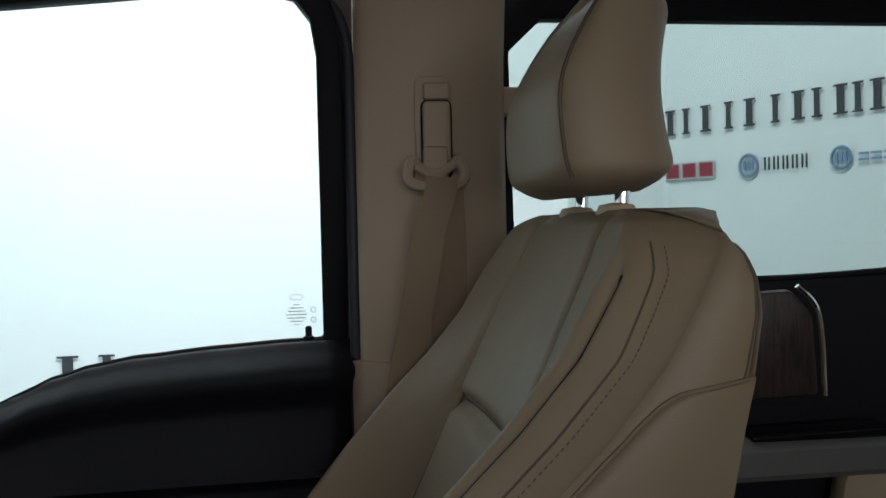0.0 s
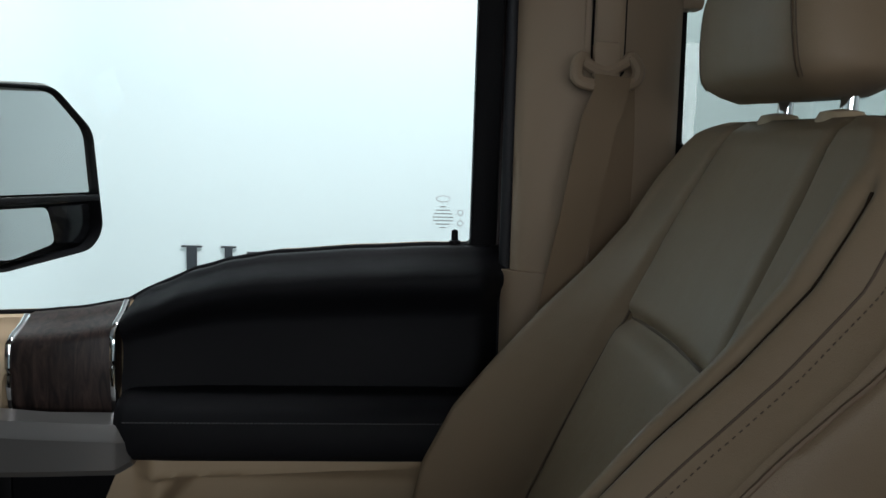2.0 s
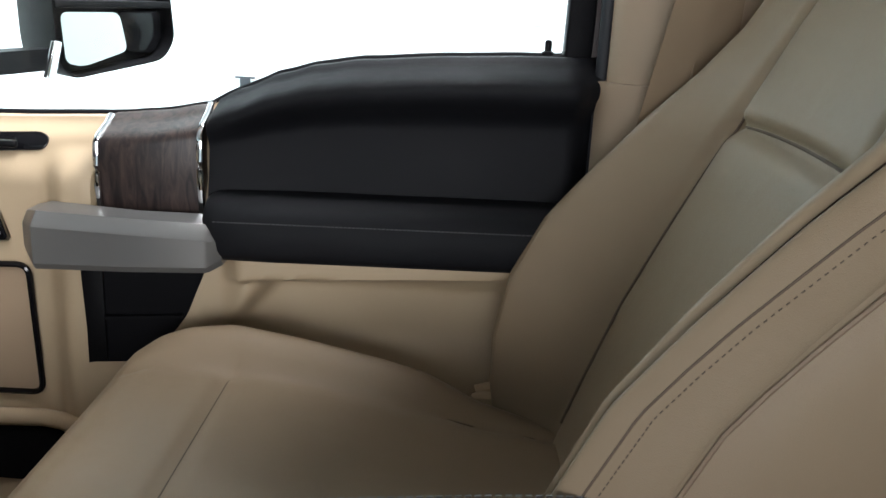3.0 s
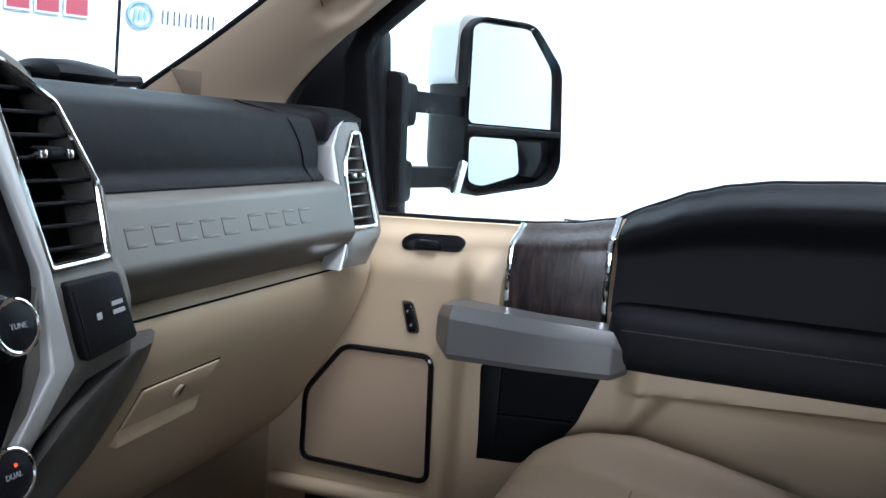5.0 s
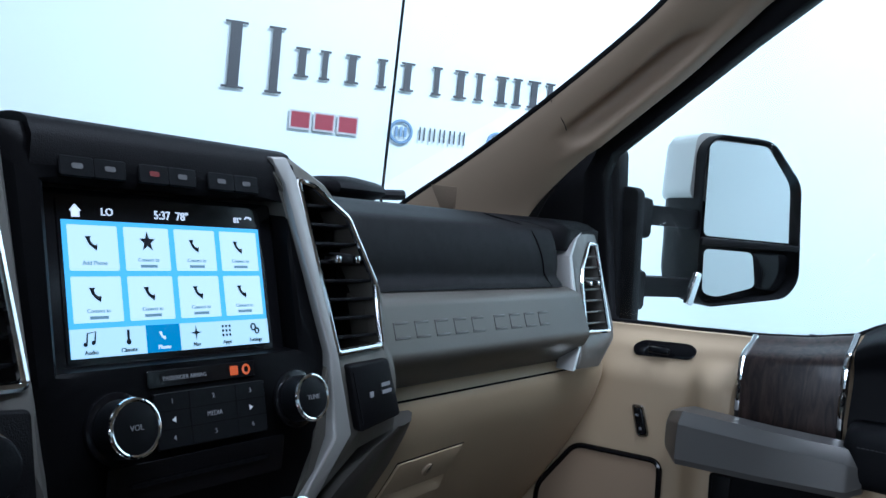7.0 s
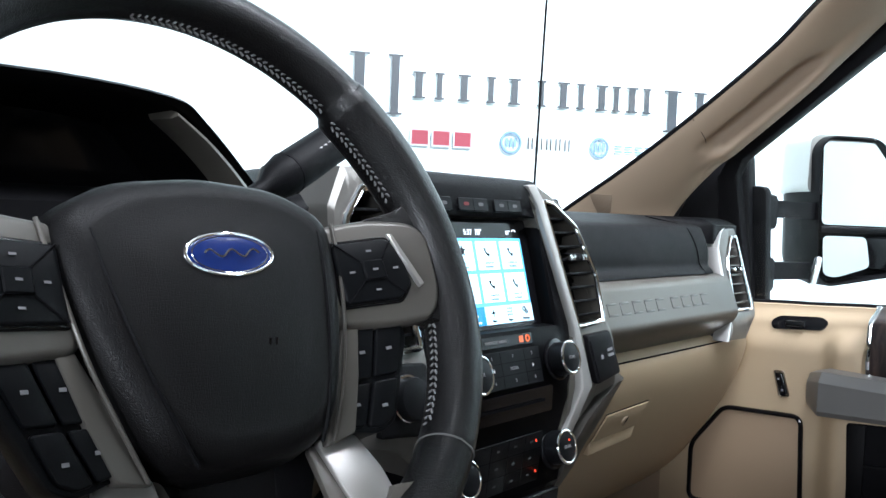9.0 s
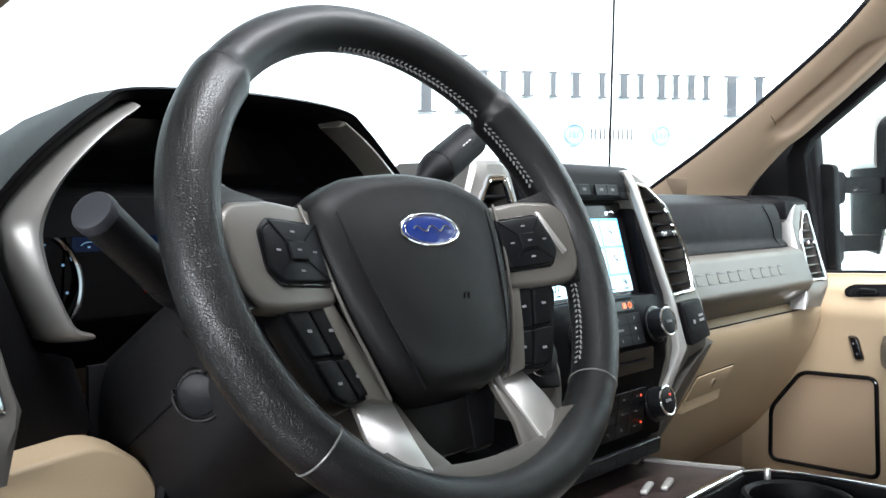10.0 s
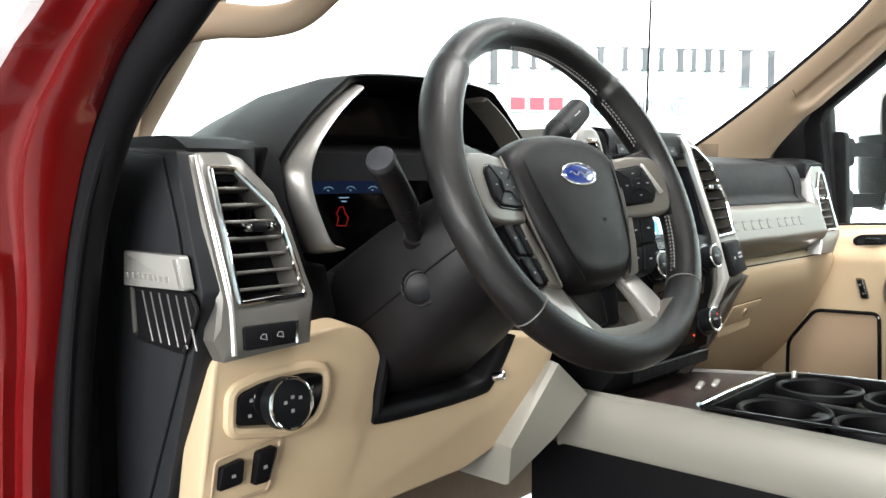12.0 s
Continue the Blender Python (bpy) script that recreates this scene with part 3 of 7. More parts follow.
part("pad_seam", sweep([V(pad(0.86 + 0.07 * (1 - v / 10), v / 10)) + V((0, -0.0005, 0)) for v in range(11)], 0.0012, 6), DARK, dash)


def band(u, v):
    x = 0.205 + 0.45 * u
    z = 1.336 + 0.098 * v
    y = 0.018 - 0.036 * math.sin(math.pi / 2 * min(1, v / 0.42)) + 0.020 * max(0, (v - 0.42) / 0.58) + 0.022 * step(0.90, 1.0, v) ** 2
    return (x, y, z)


bd = part("trim_band", surface(band, 40, 24, (0, 0.04, 0)), TAUPE, dash, "taupe satin trim band", sharp=60)
# embossed model lettering on the band, as plain raised bars
for k in range(9):
    u = (0.242 + k * 0.034 + (0.012 if k > 4 else 0) - 0.205) / 0.45
    # darker taupe stands for the relief shade of the bars
    for h0, h1 in ((0.575, 0.600), (0.715, 0.740)):
        pts = [V(band(u + 0.024 * a / 0.45, hh)) + V((0, -0.0006, 0)) for a, hh in ((0, h0), (1, h0), (1, h1), (0, h1))]
        part("raised_bar", slab(pts, (0, 0.002, 0), 0.0004, 1), TAUPE_SHADED, bd)
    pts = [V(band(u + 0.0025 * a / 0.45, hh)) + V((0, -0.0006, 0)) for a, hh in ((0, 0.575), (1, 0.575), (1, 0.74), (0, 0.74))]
    part("raised_bar", slab(pts, (0, 0.002, 0), 0.0004, 1), TAUPE_SHADED, bd)

LOW = smooth_line([(0.03, 1.338, 0), (0.016, 1.334, 0), (0.005, 1.322, 0), (0.006, 1.30, 0), (0.017, 1.265, 0), (0.043, 1.21, 0), (0.080, 1.15, 0), (0.128, 1.085, 0), (0.20, 1.03, 0), (0.30, 1.0, 0)], 5)


def lower(u, v):
    k = v * (len(LOW) - 1)
    i = min(int(k), len(LOW) - 2)
    p = LOW[i].lerp(LOW[i + 1], k - i)
    x = 0.155 + 0.645 * u
    y = p.x + 0.05 * step(0.92, 1.0, u) ** 2 + 0.03 * step(0.10, 0.0, u) ** 2
    return (x, y, p.y - 0.01 * (1 - u) * step(0.4, 1.0, v))


part("lower_body", surface(lower, 50, 60, (0, 0.03, -0.01)), TAN, dash, "tan lower dash and glovebox", sharp=60)


def on_lower(x, z):
    for a, b in zip(LOW, LOW[1:]):
        if a.y >= z >= b.y:
            return a.x + (b.x - a.x) * (a.y - z) / max(1e-6, a.y - b.y)
    return 0.0


FLAP = [(0.311, 1.2545), (0.427, 1.2575), (0.422, 1.221), (0.303, 1.2165)]
SCOOP = [(0.424, 1.222), (0.414, 1.205), (0.300, 1.199), (0.301, 1.2175)]
low_at = lambda d: (lambda x, z: on_lower(x, z) - d)
latch = part("glovebox_latch", slab(xz(rounded(FLAP, 0.003), low_at(0.003)), (0, 0.008, 0), 0.0012), TAN, dash, "flush glovebox latch flap")
part("latch_gap", sweep(xz([(0.300, 1.2165), (0.3085, 1.2555), (0.4295, 1.2590)], low_at(0.0000)), 0.0010, 6, up=(0, 1, 0)), DARK, latch)
part("latch_gap", sweep(xz([(0.302, 1.2155), (0.423, 1.2200)], low_at(0.0004)), 0.0009, 6, up=(0, 1, 0)), DARK, latch)
sc = [V((x, on_lower(x, z) - (0.0004 if k in (0, 3) else 0.0095), z)) for k, (x, z) in enumerate(SCOOP)]
part("latch_scoop", slab(sc, (0, 0.012, 0), 0.001), TAN, latch, "bevelled finger edge under the flap")
part("key_lock", disc((0.370, on_lower(0.37, 1.238) - 0.0025, 1.238), (0, -0.94, -0.34), 0.0075, 0.003, 20, 0.001), TAN_DEEP, latch)
part("key_slot", slab(xz([(0.3665, 1.2315), (0.3685, 1.2370), (0.3725, 1.2440), (0.3735, 1.2440), (0.3725, 1.2375), (0.3680, 1.2315)], low_at(0.0061)), (0, 0.0004, 0)), DARK, latch)
part("glovebox_gap", sweep([V(lower(0.06 + 0.9 * i / 20, 0.20)) + V((0, -0.0002, 0)) for i in range(21)], 0.0012, 6), DARK, dash)


def louvers(parent, outline, yf, count, ins, tilt=0.0, material=BLACK, sy=1):
    """Slats across a vent opening given as an (x, z) outline."""
    zs = [p[1] for p in outline]
    lo, hi = min(zs), max(zs)
    for k in range(count):
        z = lo + (hi - lo) * (k + 0.6) / count
        xs = []
        n = len(outline)
        for i in range(n):
            (x0, z0), (x1, z1) = outline[i][:2], outline[(i + 1) % n][:2]
            if (z0 - z) * (z1 - z) < 0:
                xs.append(x0 + (x1 - x0) * (z - z0) / (z1 - z0))
        if len(xs) < 2:
            continue
        a, b = min(xs), max(xs)
        y = yf(a, z) + ins
        part("louver", box(((a + b) / 2, y + 0.010, z), (b - a - 0.001, 0.022, 0.0028), 0.0008, Matrix.Rotation(radians(-12), 4, "X")), material, parent)


def vent_insides(body, op, yf, count, chrome=0.0028, lip=BLACK):
    """Dark throat, bright frame, slats and a thumb slider."""
    r = rounded(op, 0.003, 2)
    part("vent_throat", slab(xz(r, lambda x, z: yf(x, z) + 0.034), (0, 0.004, 0)), DARK, body)
    part("vent_frame", sweep(xz(r, lambda x, z: yf(x, z) - 0.001), chrome, 8, True, up=(0, 1, 0)), CHROME, body, "chrome vent frame")
    louvers(body, [(p.x, p.y) for p in r], yf, count, 0.004, material=lip)
    cx = sum(p[0] for p in op) / len(op)
    zz = [p[1] for p in op]
    cz = min(zz) * 0.45 + max(zz) * 0.55
    sl = part("vent_slider", box((cx, yf(cx, cz) + 0.002, cz), (0.018, 0.018, 0.009), 0.003), BLACK, body, "black thumb slider")
    part("slider_tip", merge(box((cx - 0.0125, yf(cx, cz) + 0.001, cz), (0.006, 0.02, 0.007), 0.002), box((cx + 0.0125, yf(cx, cz) + 0.001, cz), (0.006, 0.02, 0.007), 0.002)), CHROME, sl, "chrome tips")
    for k in range(5):
        x = cx + (k - 2) * 0.013
        part("fin", box((x, yf(x, cz) + 0.030, (min(zz) + max(zz)) / 2 - 0.012), (0.0015, 0.008, (max(zz) - min(zz)) * 0.62), 0), BLACK, body)


def outline_ring(outer, inner, yf, depth, bevel=0.003):
    """Frame of equal counts, lofted by resampling both outlines by angle."""
    c = V((sum(p[0] for p in inner) / len(inner), sum(p[1] for p in inner) / len(inner)))

    def cast(poly, ang):
        d = V((math.cos(ang), math.sin(ang)))
        best = 0.0
        n = len(poly)
        for i in range(n):
            a, b = V(poly[i][:2]) - c, V(poly[(i + 1) % n][:2]) - c
            e = b - a
            den = d.x * e.y - d.y * e.x
            if abs(den) < 1e-12:
                continue
            t = (a.x * e.y - a.y * e.x) / den
            s = (a.x * d.y - a.y * d.x) / den
            if t > 0 and -1e-9 <= s <= 1 + 1e-9:
                best = max(best, t)
        return c + d * best

    angs = set(2 * math.pi * i / 64 for i in range(64))
    for poly in (outer, inner):
        for p in poly:
            angs.add(math.atan2(p[1] - c.y, p[0] - c.x) % (2 * math.pi))
    angs = sorted(angs)
    angs = [a for i, a in enumerate(angs) if i == 0 or a - angs[i - 1] > 0.004]
    o, n = [cast(outer, a) for a in angs], [cast(inner, a) for a in angs]
    bm = bmesh.new()
    d = V((0, depth, 0))
    mid = [a.lerp(b, 0.25) for a, b in zip(o, n)]
    mid2 = [a.lerp(b, 0.85) for a, b in zip(o, n)]
    rows = [[V((p.x, yf(p.x, p.y) + depth, p.y)) for p in o], [V((p.x, yf(p.x, p.y) + 0.004, p.y)) for p in o], [V((p.x, yf(p.x, p.y), p.y)) for p in mid], [V((p.x, yf(p.x, p.y) - 0.0005, p.y)) for p in mid2], [V((p.x, yf(p.x, p.y) + 0.002, p.y)) for p in n], [V((p.x, yf(p.x, p.y) + 0.036, p.y)) for p in n]]
    vs = [[bm.verts.new(p) for p in row] for row in rows]
    k = len(o)
    for a, b in zip(vs, vs[1:]):
        for i in range(k):
            bm.faces.new((a[i], a[(i + 1) % k], b[(i + 1) % k], b[i]))
    return bm


SIDE_OUT = [(0.769, 1.508), (0.728, 1.510), (0.710, 1.504), (0.680, 1.470), (0.668, 1.435), (0.661, 1.391), (0.657, 1.374), (0.672, 1.332), (0.766, 1.327), (0.772, 1.345), (0.762, 1.374)]
SIDE_IN = [(0.747, 1.493), (0.723, 1.492), (0.690, 1.459), (0.680, 1.437), (0.670, 1.376), (0.743, 1.374)]
SIDE_OUT_R = [(0.752, 1.508), (0.712, 1.508), (0.690, 1.497), (0.666, 1.474), (0.661, 1.435), (0.662, 1.371), (0.620, 1.331), (0.700, 1.329), (0.760, 1.360), (0.766, 1.375)]
for s in (1, -1):
    o = [(x * s, z) for x, z in SIDE_OUT] if s < 0 else SIDE_OUT_R
    n = [(x * s, z) for x, z in SIDE_IN]
    v = part("side_vent", outline_ring(o, n, side_y, 0.02 if s < 0 else 0.05), VENT_SILVER, dash, "silver framed air vent", sharp=30)
    vent_insides(v, n, side_y, 8, lip=VENT_SILVER)
    if s < 0:
        # highlight on the bevel, drawn as a thin silver line
        ed = smooth_line([(-x, side_y(-x, z) - 0.0005, z) for x, z in ((0.7575, 1.503), (0.7545, 1.44), (0.7515, 1.385), (0.7525, 1.365), (0.7575, 1.332))], 4)
        part("bright_edge", sweep(ed, 0.0026, 8), SILVER, v, "silver line for the highlight along the bevel")
    else:
        chain = [(0.712, 1.5085), (0.690, 1.4975), (0.6655, 1.474), (0.6605, 1.435), (0.6615, 1.371), (0.619, 1.330)]
        rings = [[V((x + 0.003, side_y(x, z) + 0.001, z)), V((x - 0.0005, side_y(x, z) + 0.002, z)), V((x - 0.0015, side_y(x, z) + 0.005, z)), V((x - 0.002, side_y(x, z) + 0.026, z)), V((x + 0.003, side_y(x, z) + 0.026, z))] for x, z in chain]
        part("bright_edge", loft(rings), SILVER, v, "satin silver inner edge", sharp=35)

# mirror and lamp switches under the driver's outer vent
sw = part("fold_switch", slab(xz(rounded([(-0.744, 1.355), (-0.686, 1.354), (-0.692, 1.335), (-0.747, 1.335)], 0.003), lambda x, z: side_y(x, z) - 0.003), (0, 0.008, 0), 0.001), BLACK, dash, "black mirror switch")
part("switch_edge", slab(xz([(-0.687, 1.3545), (-0.6845, 1.3545), (-0.6905, 1.335), (-0.693, 1.335)], lambda x, z: side_y(x, z) - 0.0032), (0, 0.004, 0)), CHROME, sw)
part("switch_gap", slab(xz([(-0.7165, 1.355), (-0.7158, 1.355), (-0.7185, 1.335), (-0.7192, 1.335)], lambda x, z: side_y(x, z) - 0.0035), (0, 0.001, 0)), DARK, sw)
for x in (-0.726, -0.708):
    part("switch_symbol", sweep(xz(rounded([(x - 0.004, 1.3435), (x + 0.003, 1.3415), (x + 0.003, 1.3465), (x - 0.001, 1.3468)], 0.0008), lambda a, b: side_y(a, b) - 0.0034), 0.0004, 5, True, up=(0, 1, 0)), PRINT_DIM, sw)

# centre stack: bezels, vents, black fascia
C_OUT = [(0.078, 1.549), (0.113, 1.550), (0.154, 1.531), (0.191, 1.484), (0.215, 1.441), (0.226, 1.36), (0.216, 1.318), (0.170, 1.308), (0.116, 1.266), (0.093, 1.268), (0.124, 1.325), (0.136, 1.39), (0.100, 1.522)]
C_IN = [(0.119, 1.531), (0.137, 1.528), (0.178, 1.503), (0.206, 1.446), (0.205, 1.393), (0.145, 1.390)]
C_STRIP = [(0.088, 1.547), (0.106, 1.5485), (0.1155, 1.533), (0.1435, 1.389), (0.149, 1.325), (0.114, 1.271), (0.097, 1.272), (0.1265, 1.325), (0.1335, 1.39), (0.101, 1.527)]
L_OUT = [(-0.1365, 1.546), (-0.150, 1.552), (-0.192, 1.550), (-0.215, 1.515), (-0.226, 1.45), (-0.230, 1.37), (-0.220, 1.318), (-0.172, 1.308), (-0.118, 1.266), (-0.108, 1.268), (-0.119, 1.335), (-0.124, 1.39), (-0.1335, 1.537)]
L_IN = [(-0.150, 1.533), (-0.176, 1.532), (-0.200, 1.505), (-0.212, 1.446), (-0.210, 1.391), (-0.131, 1.391)]
body = part("centre_vent", outline_ring(C_OUT, C_IN, stack_y, 0.11), TAUPE, dash, "taupe and silver framed air vent", sharp=30)
vent_insides(body, C_IN, stack_y, 9)
part("bright_strip", slab(xz(C_STRIP, lambda x, z: stack_y(x, z) - 0.004), (0, 0.012, 0), 0.002), SILVER_DULL, body, "satin silver strip")
body = part("centre_vent", outline_ring(L_OUT, L_IN, stack_y, 0.11), VENT_SILVER, dash, "taupe and silver framed air vent", sharp=30)
vent_insides(body, L_IN, stack_y, 9, 0.0036)
od = part("outlet_door", slab(xz(rounded([(0.152, 1.380), (0.207, 1.382), (0.215, 1.333), (0.158, 1.325)], 0.004), lambda x, z: stack_y(x, z) - 0.006), (0, 0.012, 0), 0.002), BLACK, dash, "black power outlet door")
part("door_groove", slab(xz([(0.156, 1.374), (0.1575, 1.374), (0.163, 1.331), (0.1615, 1.331)], lambda x, z: stack_y(x, z) - 0.0068), (0, 0.001, 0)), DARK, od)
part("print_bar", slab(xz([(0.192, 1.362), (0.204, 1.363), (0.204, 1.360), (0.192, 1.359)], lambda x, z: stack_y(x, z) - 0.0066), (0, 0.001, 0)), PRINT_DIM, od)
part("print_bar", slab(xz([(0.192, 1.356), (0.205, 1.357), (0.205, 1.354), (0.192, 1.353)], lambda x, z: stack_y(x, z) - 0.0066), (0, 0.001, 0)), PRINT_DIM, od)
part("print_bar", slab(xz([(0.175, 1.356), (0.180, 1.3565), (0.180, 1.352), (0.175, 1.3515)], lambda x, z: stack_y(x, z) - 0.0066), (0, 0.001, 0)), PRINT_DIM, od)
kd = part("mode_knob_plate", slab(xz(rounded([(-0.129, 1.378), (-0.190, 1.382), (-0.200, 1.323), (-0.128, 1.315)], 0.004), lambda x, z: stack_y(x, z) - 0.004), (0, 0.010, 0), 0.002), BLACK, dash, "black drive mode switch plate")
part("mode_knob", disc((-0.162, stack_y(0, 1.35) - 0.003, 1.35), (0, -1, 0.27), 0.019, 0.014, 32, 0.003), KEY, kd)
part("knob_ring", hoop((-0.162, stack_y(0, 1.35) - 0.006, 1.352), (0, -1, 0.27), 0.0195, 0.0015, 32, 6), CHROME, kd)

FASCIA = [(-0.132, 1.547), (0.098, 1.549), (0.139, 1.39), (0.128, 1.325), (0.120, 1.285), (0.118, 1.220), (-0.112, 1.220), (-0.114, 1.27), (-0.119, 1.325), (-0.124, 1.39)]
SCREEN_HOLE = [(-0.106, 1.394), (0.106, 1.394), (0.106, 1.511), (-0.106, 1.511)]
fas = part("stack_fascia", outline_ring(FASCIA, SCREEN_HOLE, lambda x, z: stack_y(x, z) + 0.004, 0.10), STACK, dash, "black centre stack panel", sharp=30)
part("stack_cap", surface(lambda u, v: (-0.115 + 0.23 * u, stack_y(0, 1.55) - 0.004 + 0.12 * v, 1.550 + 0.004 * math.sin(math.pi * min(1, v * 2.2)) - 0.010 * step(0.08, 0, v)), 12, 16, (0, 0, -0.02)), BLACK, dash, sharp=60)
UP = V((0, 0.27, 1)).normalized()
FN = V((0, -1, 0.27)).normalized()


def on_stack(x, z, d=0.0):
    return V((x, stack_y(x, z) + 0.004, z)) + FN * d


def plate(x0, x1, z0, z1, d, t, material, parent, name, r=0.002, bevel=0.0006, label=""):
    return part(name, slab([on_stack(p.x, p.y, d) for p in rounded([(x0, z0), (x1, z0), (x1, z1), (x0, z1)], r, 3)], FN * t, bevel, 1), material, parent, label)


def on_m(x, z, d):
    return facing(on_stack(x, z, d), (1, 0, 0), UP)


for x0, x1 in ((-0.097, -0.046), (-0.037, 0.014), (0.024, 0.076)):
    for f in (0.26, 0.74):
        x = x0 + (x1 - x0) * f
        k = plate(x - (x1 - x0) * 0.245, x + (x1 - x0) * 0.245, 1.5155, 1.5285, 0.0, 0.003, KEY, fas, "button")
        red = x0 == -0.037 and f < 0.5
        plate(x - 0.0042, x + 0.0042, 1.5205, 1.5240, 0.0031, 0.0002, mat("red_print", (0.12, 0.008, 0.008), 0.5) if red else PRINT_FAINT, k, "button_symbol", 0.002, 0)

# touchscreen
ts = thing("touchscreen", "lit touchscreen showing blue phone tiles in the centre stack", "touchscreen")
DAY = glow("screen_sky_blue", (0.15, 0.60, 0.95), 2.0)
TILE = glow("screen_tile_white", (0.66, 0.86, 0.93), 2.3)
BAR = glow("screen_bar_pale", (0.58, 0.82, 0.92), 2.2)
SEL = glow("screen_selected_blue", (0.02, 0.32, 0.66), 1.6)
SINK = glow("screen_dark_ink", (0.01, 0.02, 0.06), 0.25)
SWHITE = glow("screen_white", (0.9, 0.95, 1.0), 2.2)
SGREY = glow("screen_grey_ink", (0.25, 0.42, 0.52), 1.4)
plate(-0.104, 0.104, 1.393, 1.512, -0.018, 0.002, BLACK_GLOSS, ts, "screen_bezel", 0.004)
plate(-0.0895, 0.0895, 1.4005, 1.5055, -0.0159, 0.0008, BLACK_GLOSS, ts, "screen_glass", 0.002, 0)
d0 = 0.0031 - 0.018
plate(-0.087, 0.087, 1.403, 1.4915, d0, 0.0003, DAY, ts, "home_page", 0.0, 0, "lit blue page")
bar = plate(-0.087, 0.087, 1.403, 1.4215, d0 + 0.0004, 0.0002, BAR, ts, "menu_bar", 0, 0)
writing("clock", "5:37  78°", on_m(0.002, 1.4975, d0 + 0.0004), 0.0085, SWHITE, ts)
writing("status", "LO", on_m(-0.052, 1.4975, d0 + 0.0004), 0.0075, SWHITE, ts)
writing("status", "81°", on_m(0.066, 1.4975, d0 + 0.0004), 0.006, SWHITE, ts)
part("home_icon", slab([on_stack(-0.076 + a, 1.4975 + b, d0) for a, b in ((-0.0045, 0), (-0.003, 0), (-0.003, -0.004), (0.003, -0.004), (0.003, 0), (0.0045, 0), (0, 0.0045))], FN * 0.0003), SWHITE, ts)
part("signal_icon", sweep([on_stack(0.077 + 0.004 * math.cos(a), 1.4965 + 0.004 * math.sin(a), d0 + 0.0004) for a in [0.5 + 0.2 * i for i in range(11)]], 0.0006, 5, up=(0, 1, 0)), SWHITE, ts)


def handset(x, z, s, material, parent):
    """A telephone receiver: a bowed bar with two thick ends."""
    pts = [on_stack(x + s * (0.9 * math.cos(a) + 0.35), z + s * (0.9 * math.sin(a) + 0.35), d0 + 0.0011) for a in [math.pi * 1.0 + 0.17 * i - 0.05 for i in range(10)]]
    part("phone_icon", sweep(pts, lambda q: s * (0.16 + 0.16 * abs(2 * q - 1) ** 4), 6, up=FN, flat=0.3), material, parent)


for k in range(8):
    x = -0.0645 + (k % 4) * 0.0430
    z = 1.4735 - (k // 4) * 0.0335
    tl = plate(x - 0.0188, x + 0.0188, z - 0.0148, z + 0.0148, d0 + 0.0004, 0.0003, TILE, ts, "phone_tile", 0.001, 0)
    if k == 1:
        st = [on_stack(x + 0.007 * (1 if i % 2 == 0 else 0.42) * math.sin(i * math.pi / 5), z + 0.005 + 0.007 * (1 if i % 2 == 0 else 0.42) * math.cos(i * math.pi / 5), d0 + 0.0008) for i in range(10)]
        part("star_icon", slab(st, FN * 0.0002), SINK, tl)
    else:
        handset(x, z + 0.0045, 0.0075, SINK, tl)
    if k in (0,):
        writing("tile_text", "Add Phone", on_m(x, z - 0.010, d0 + 0.0009), 0.0042, SGREY, tl)
    else:
        writing("tile_text", "Connect to", on_m(x, z - 0.0075, d0 + 0.0009), 0.0038, SGREY, tl)
        plate(x - 0.007, x + 0.007, z - 0.0128, z - 0.0108, d0 + 0.0008, 0.0002, SGREY, tl, "text_bar", 0, 0)
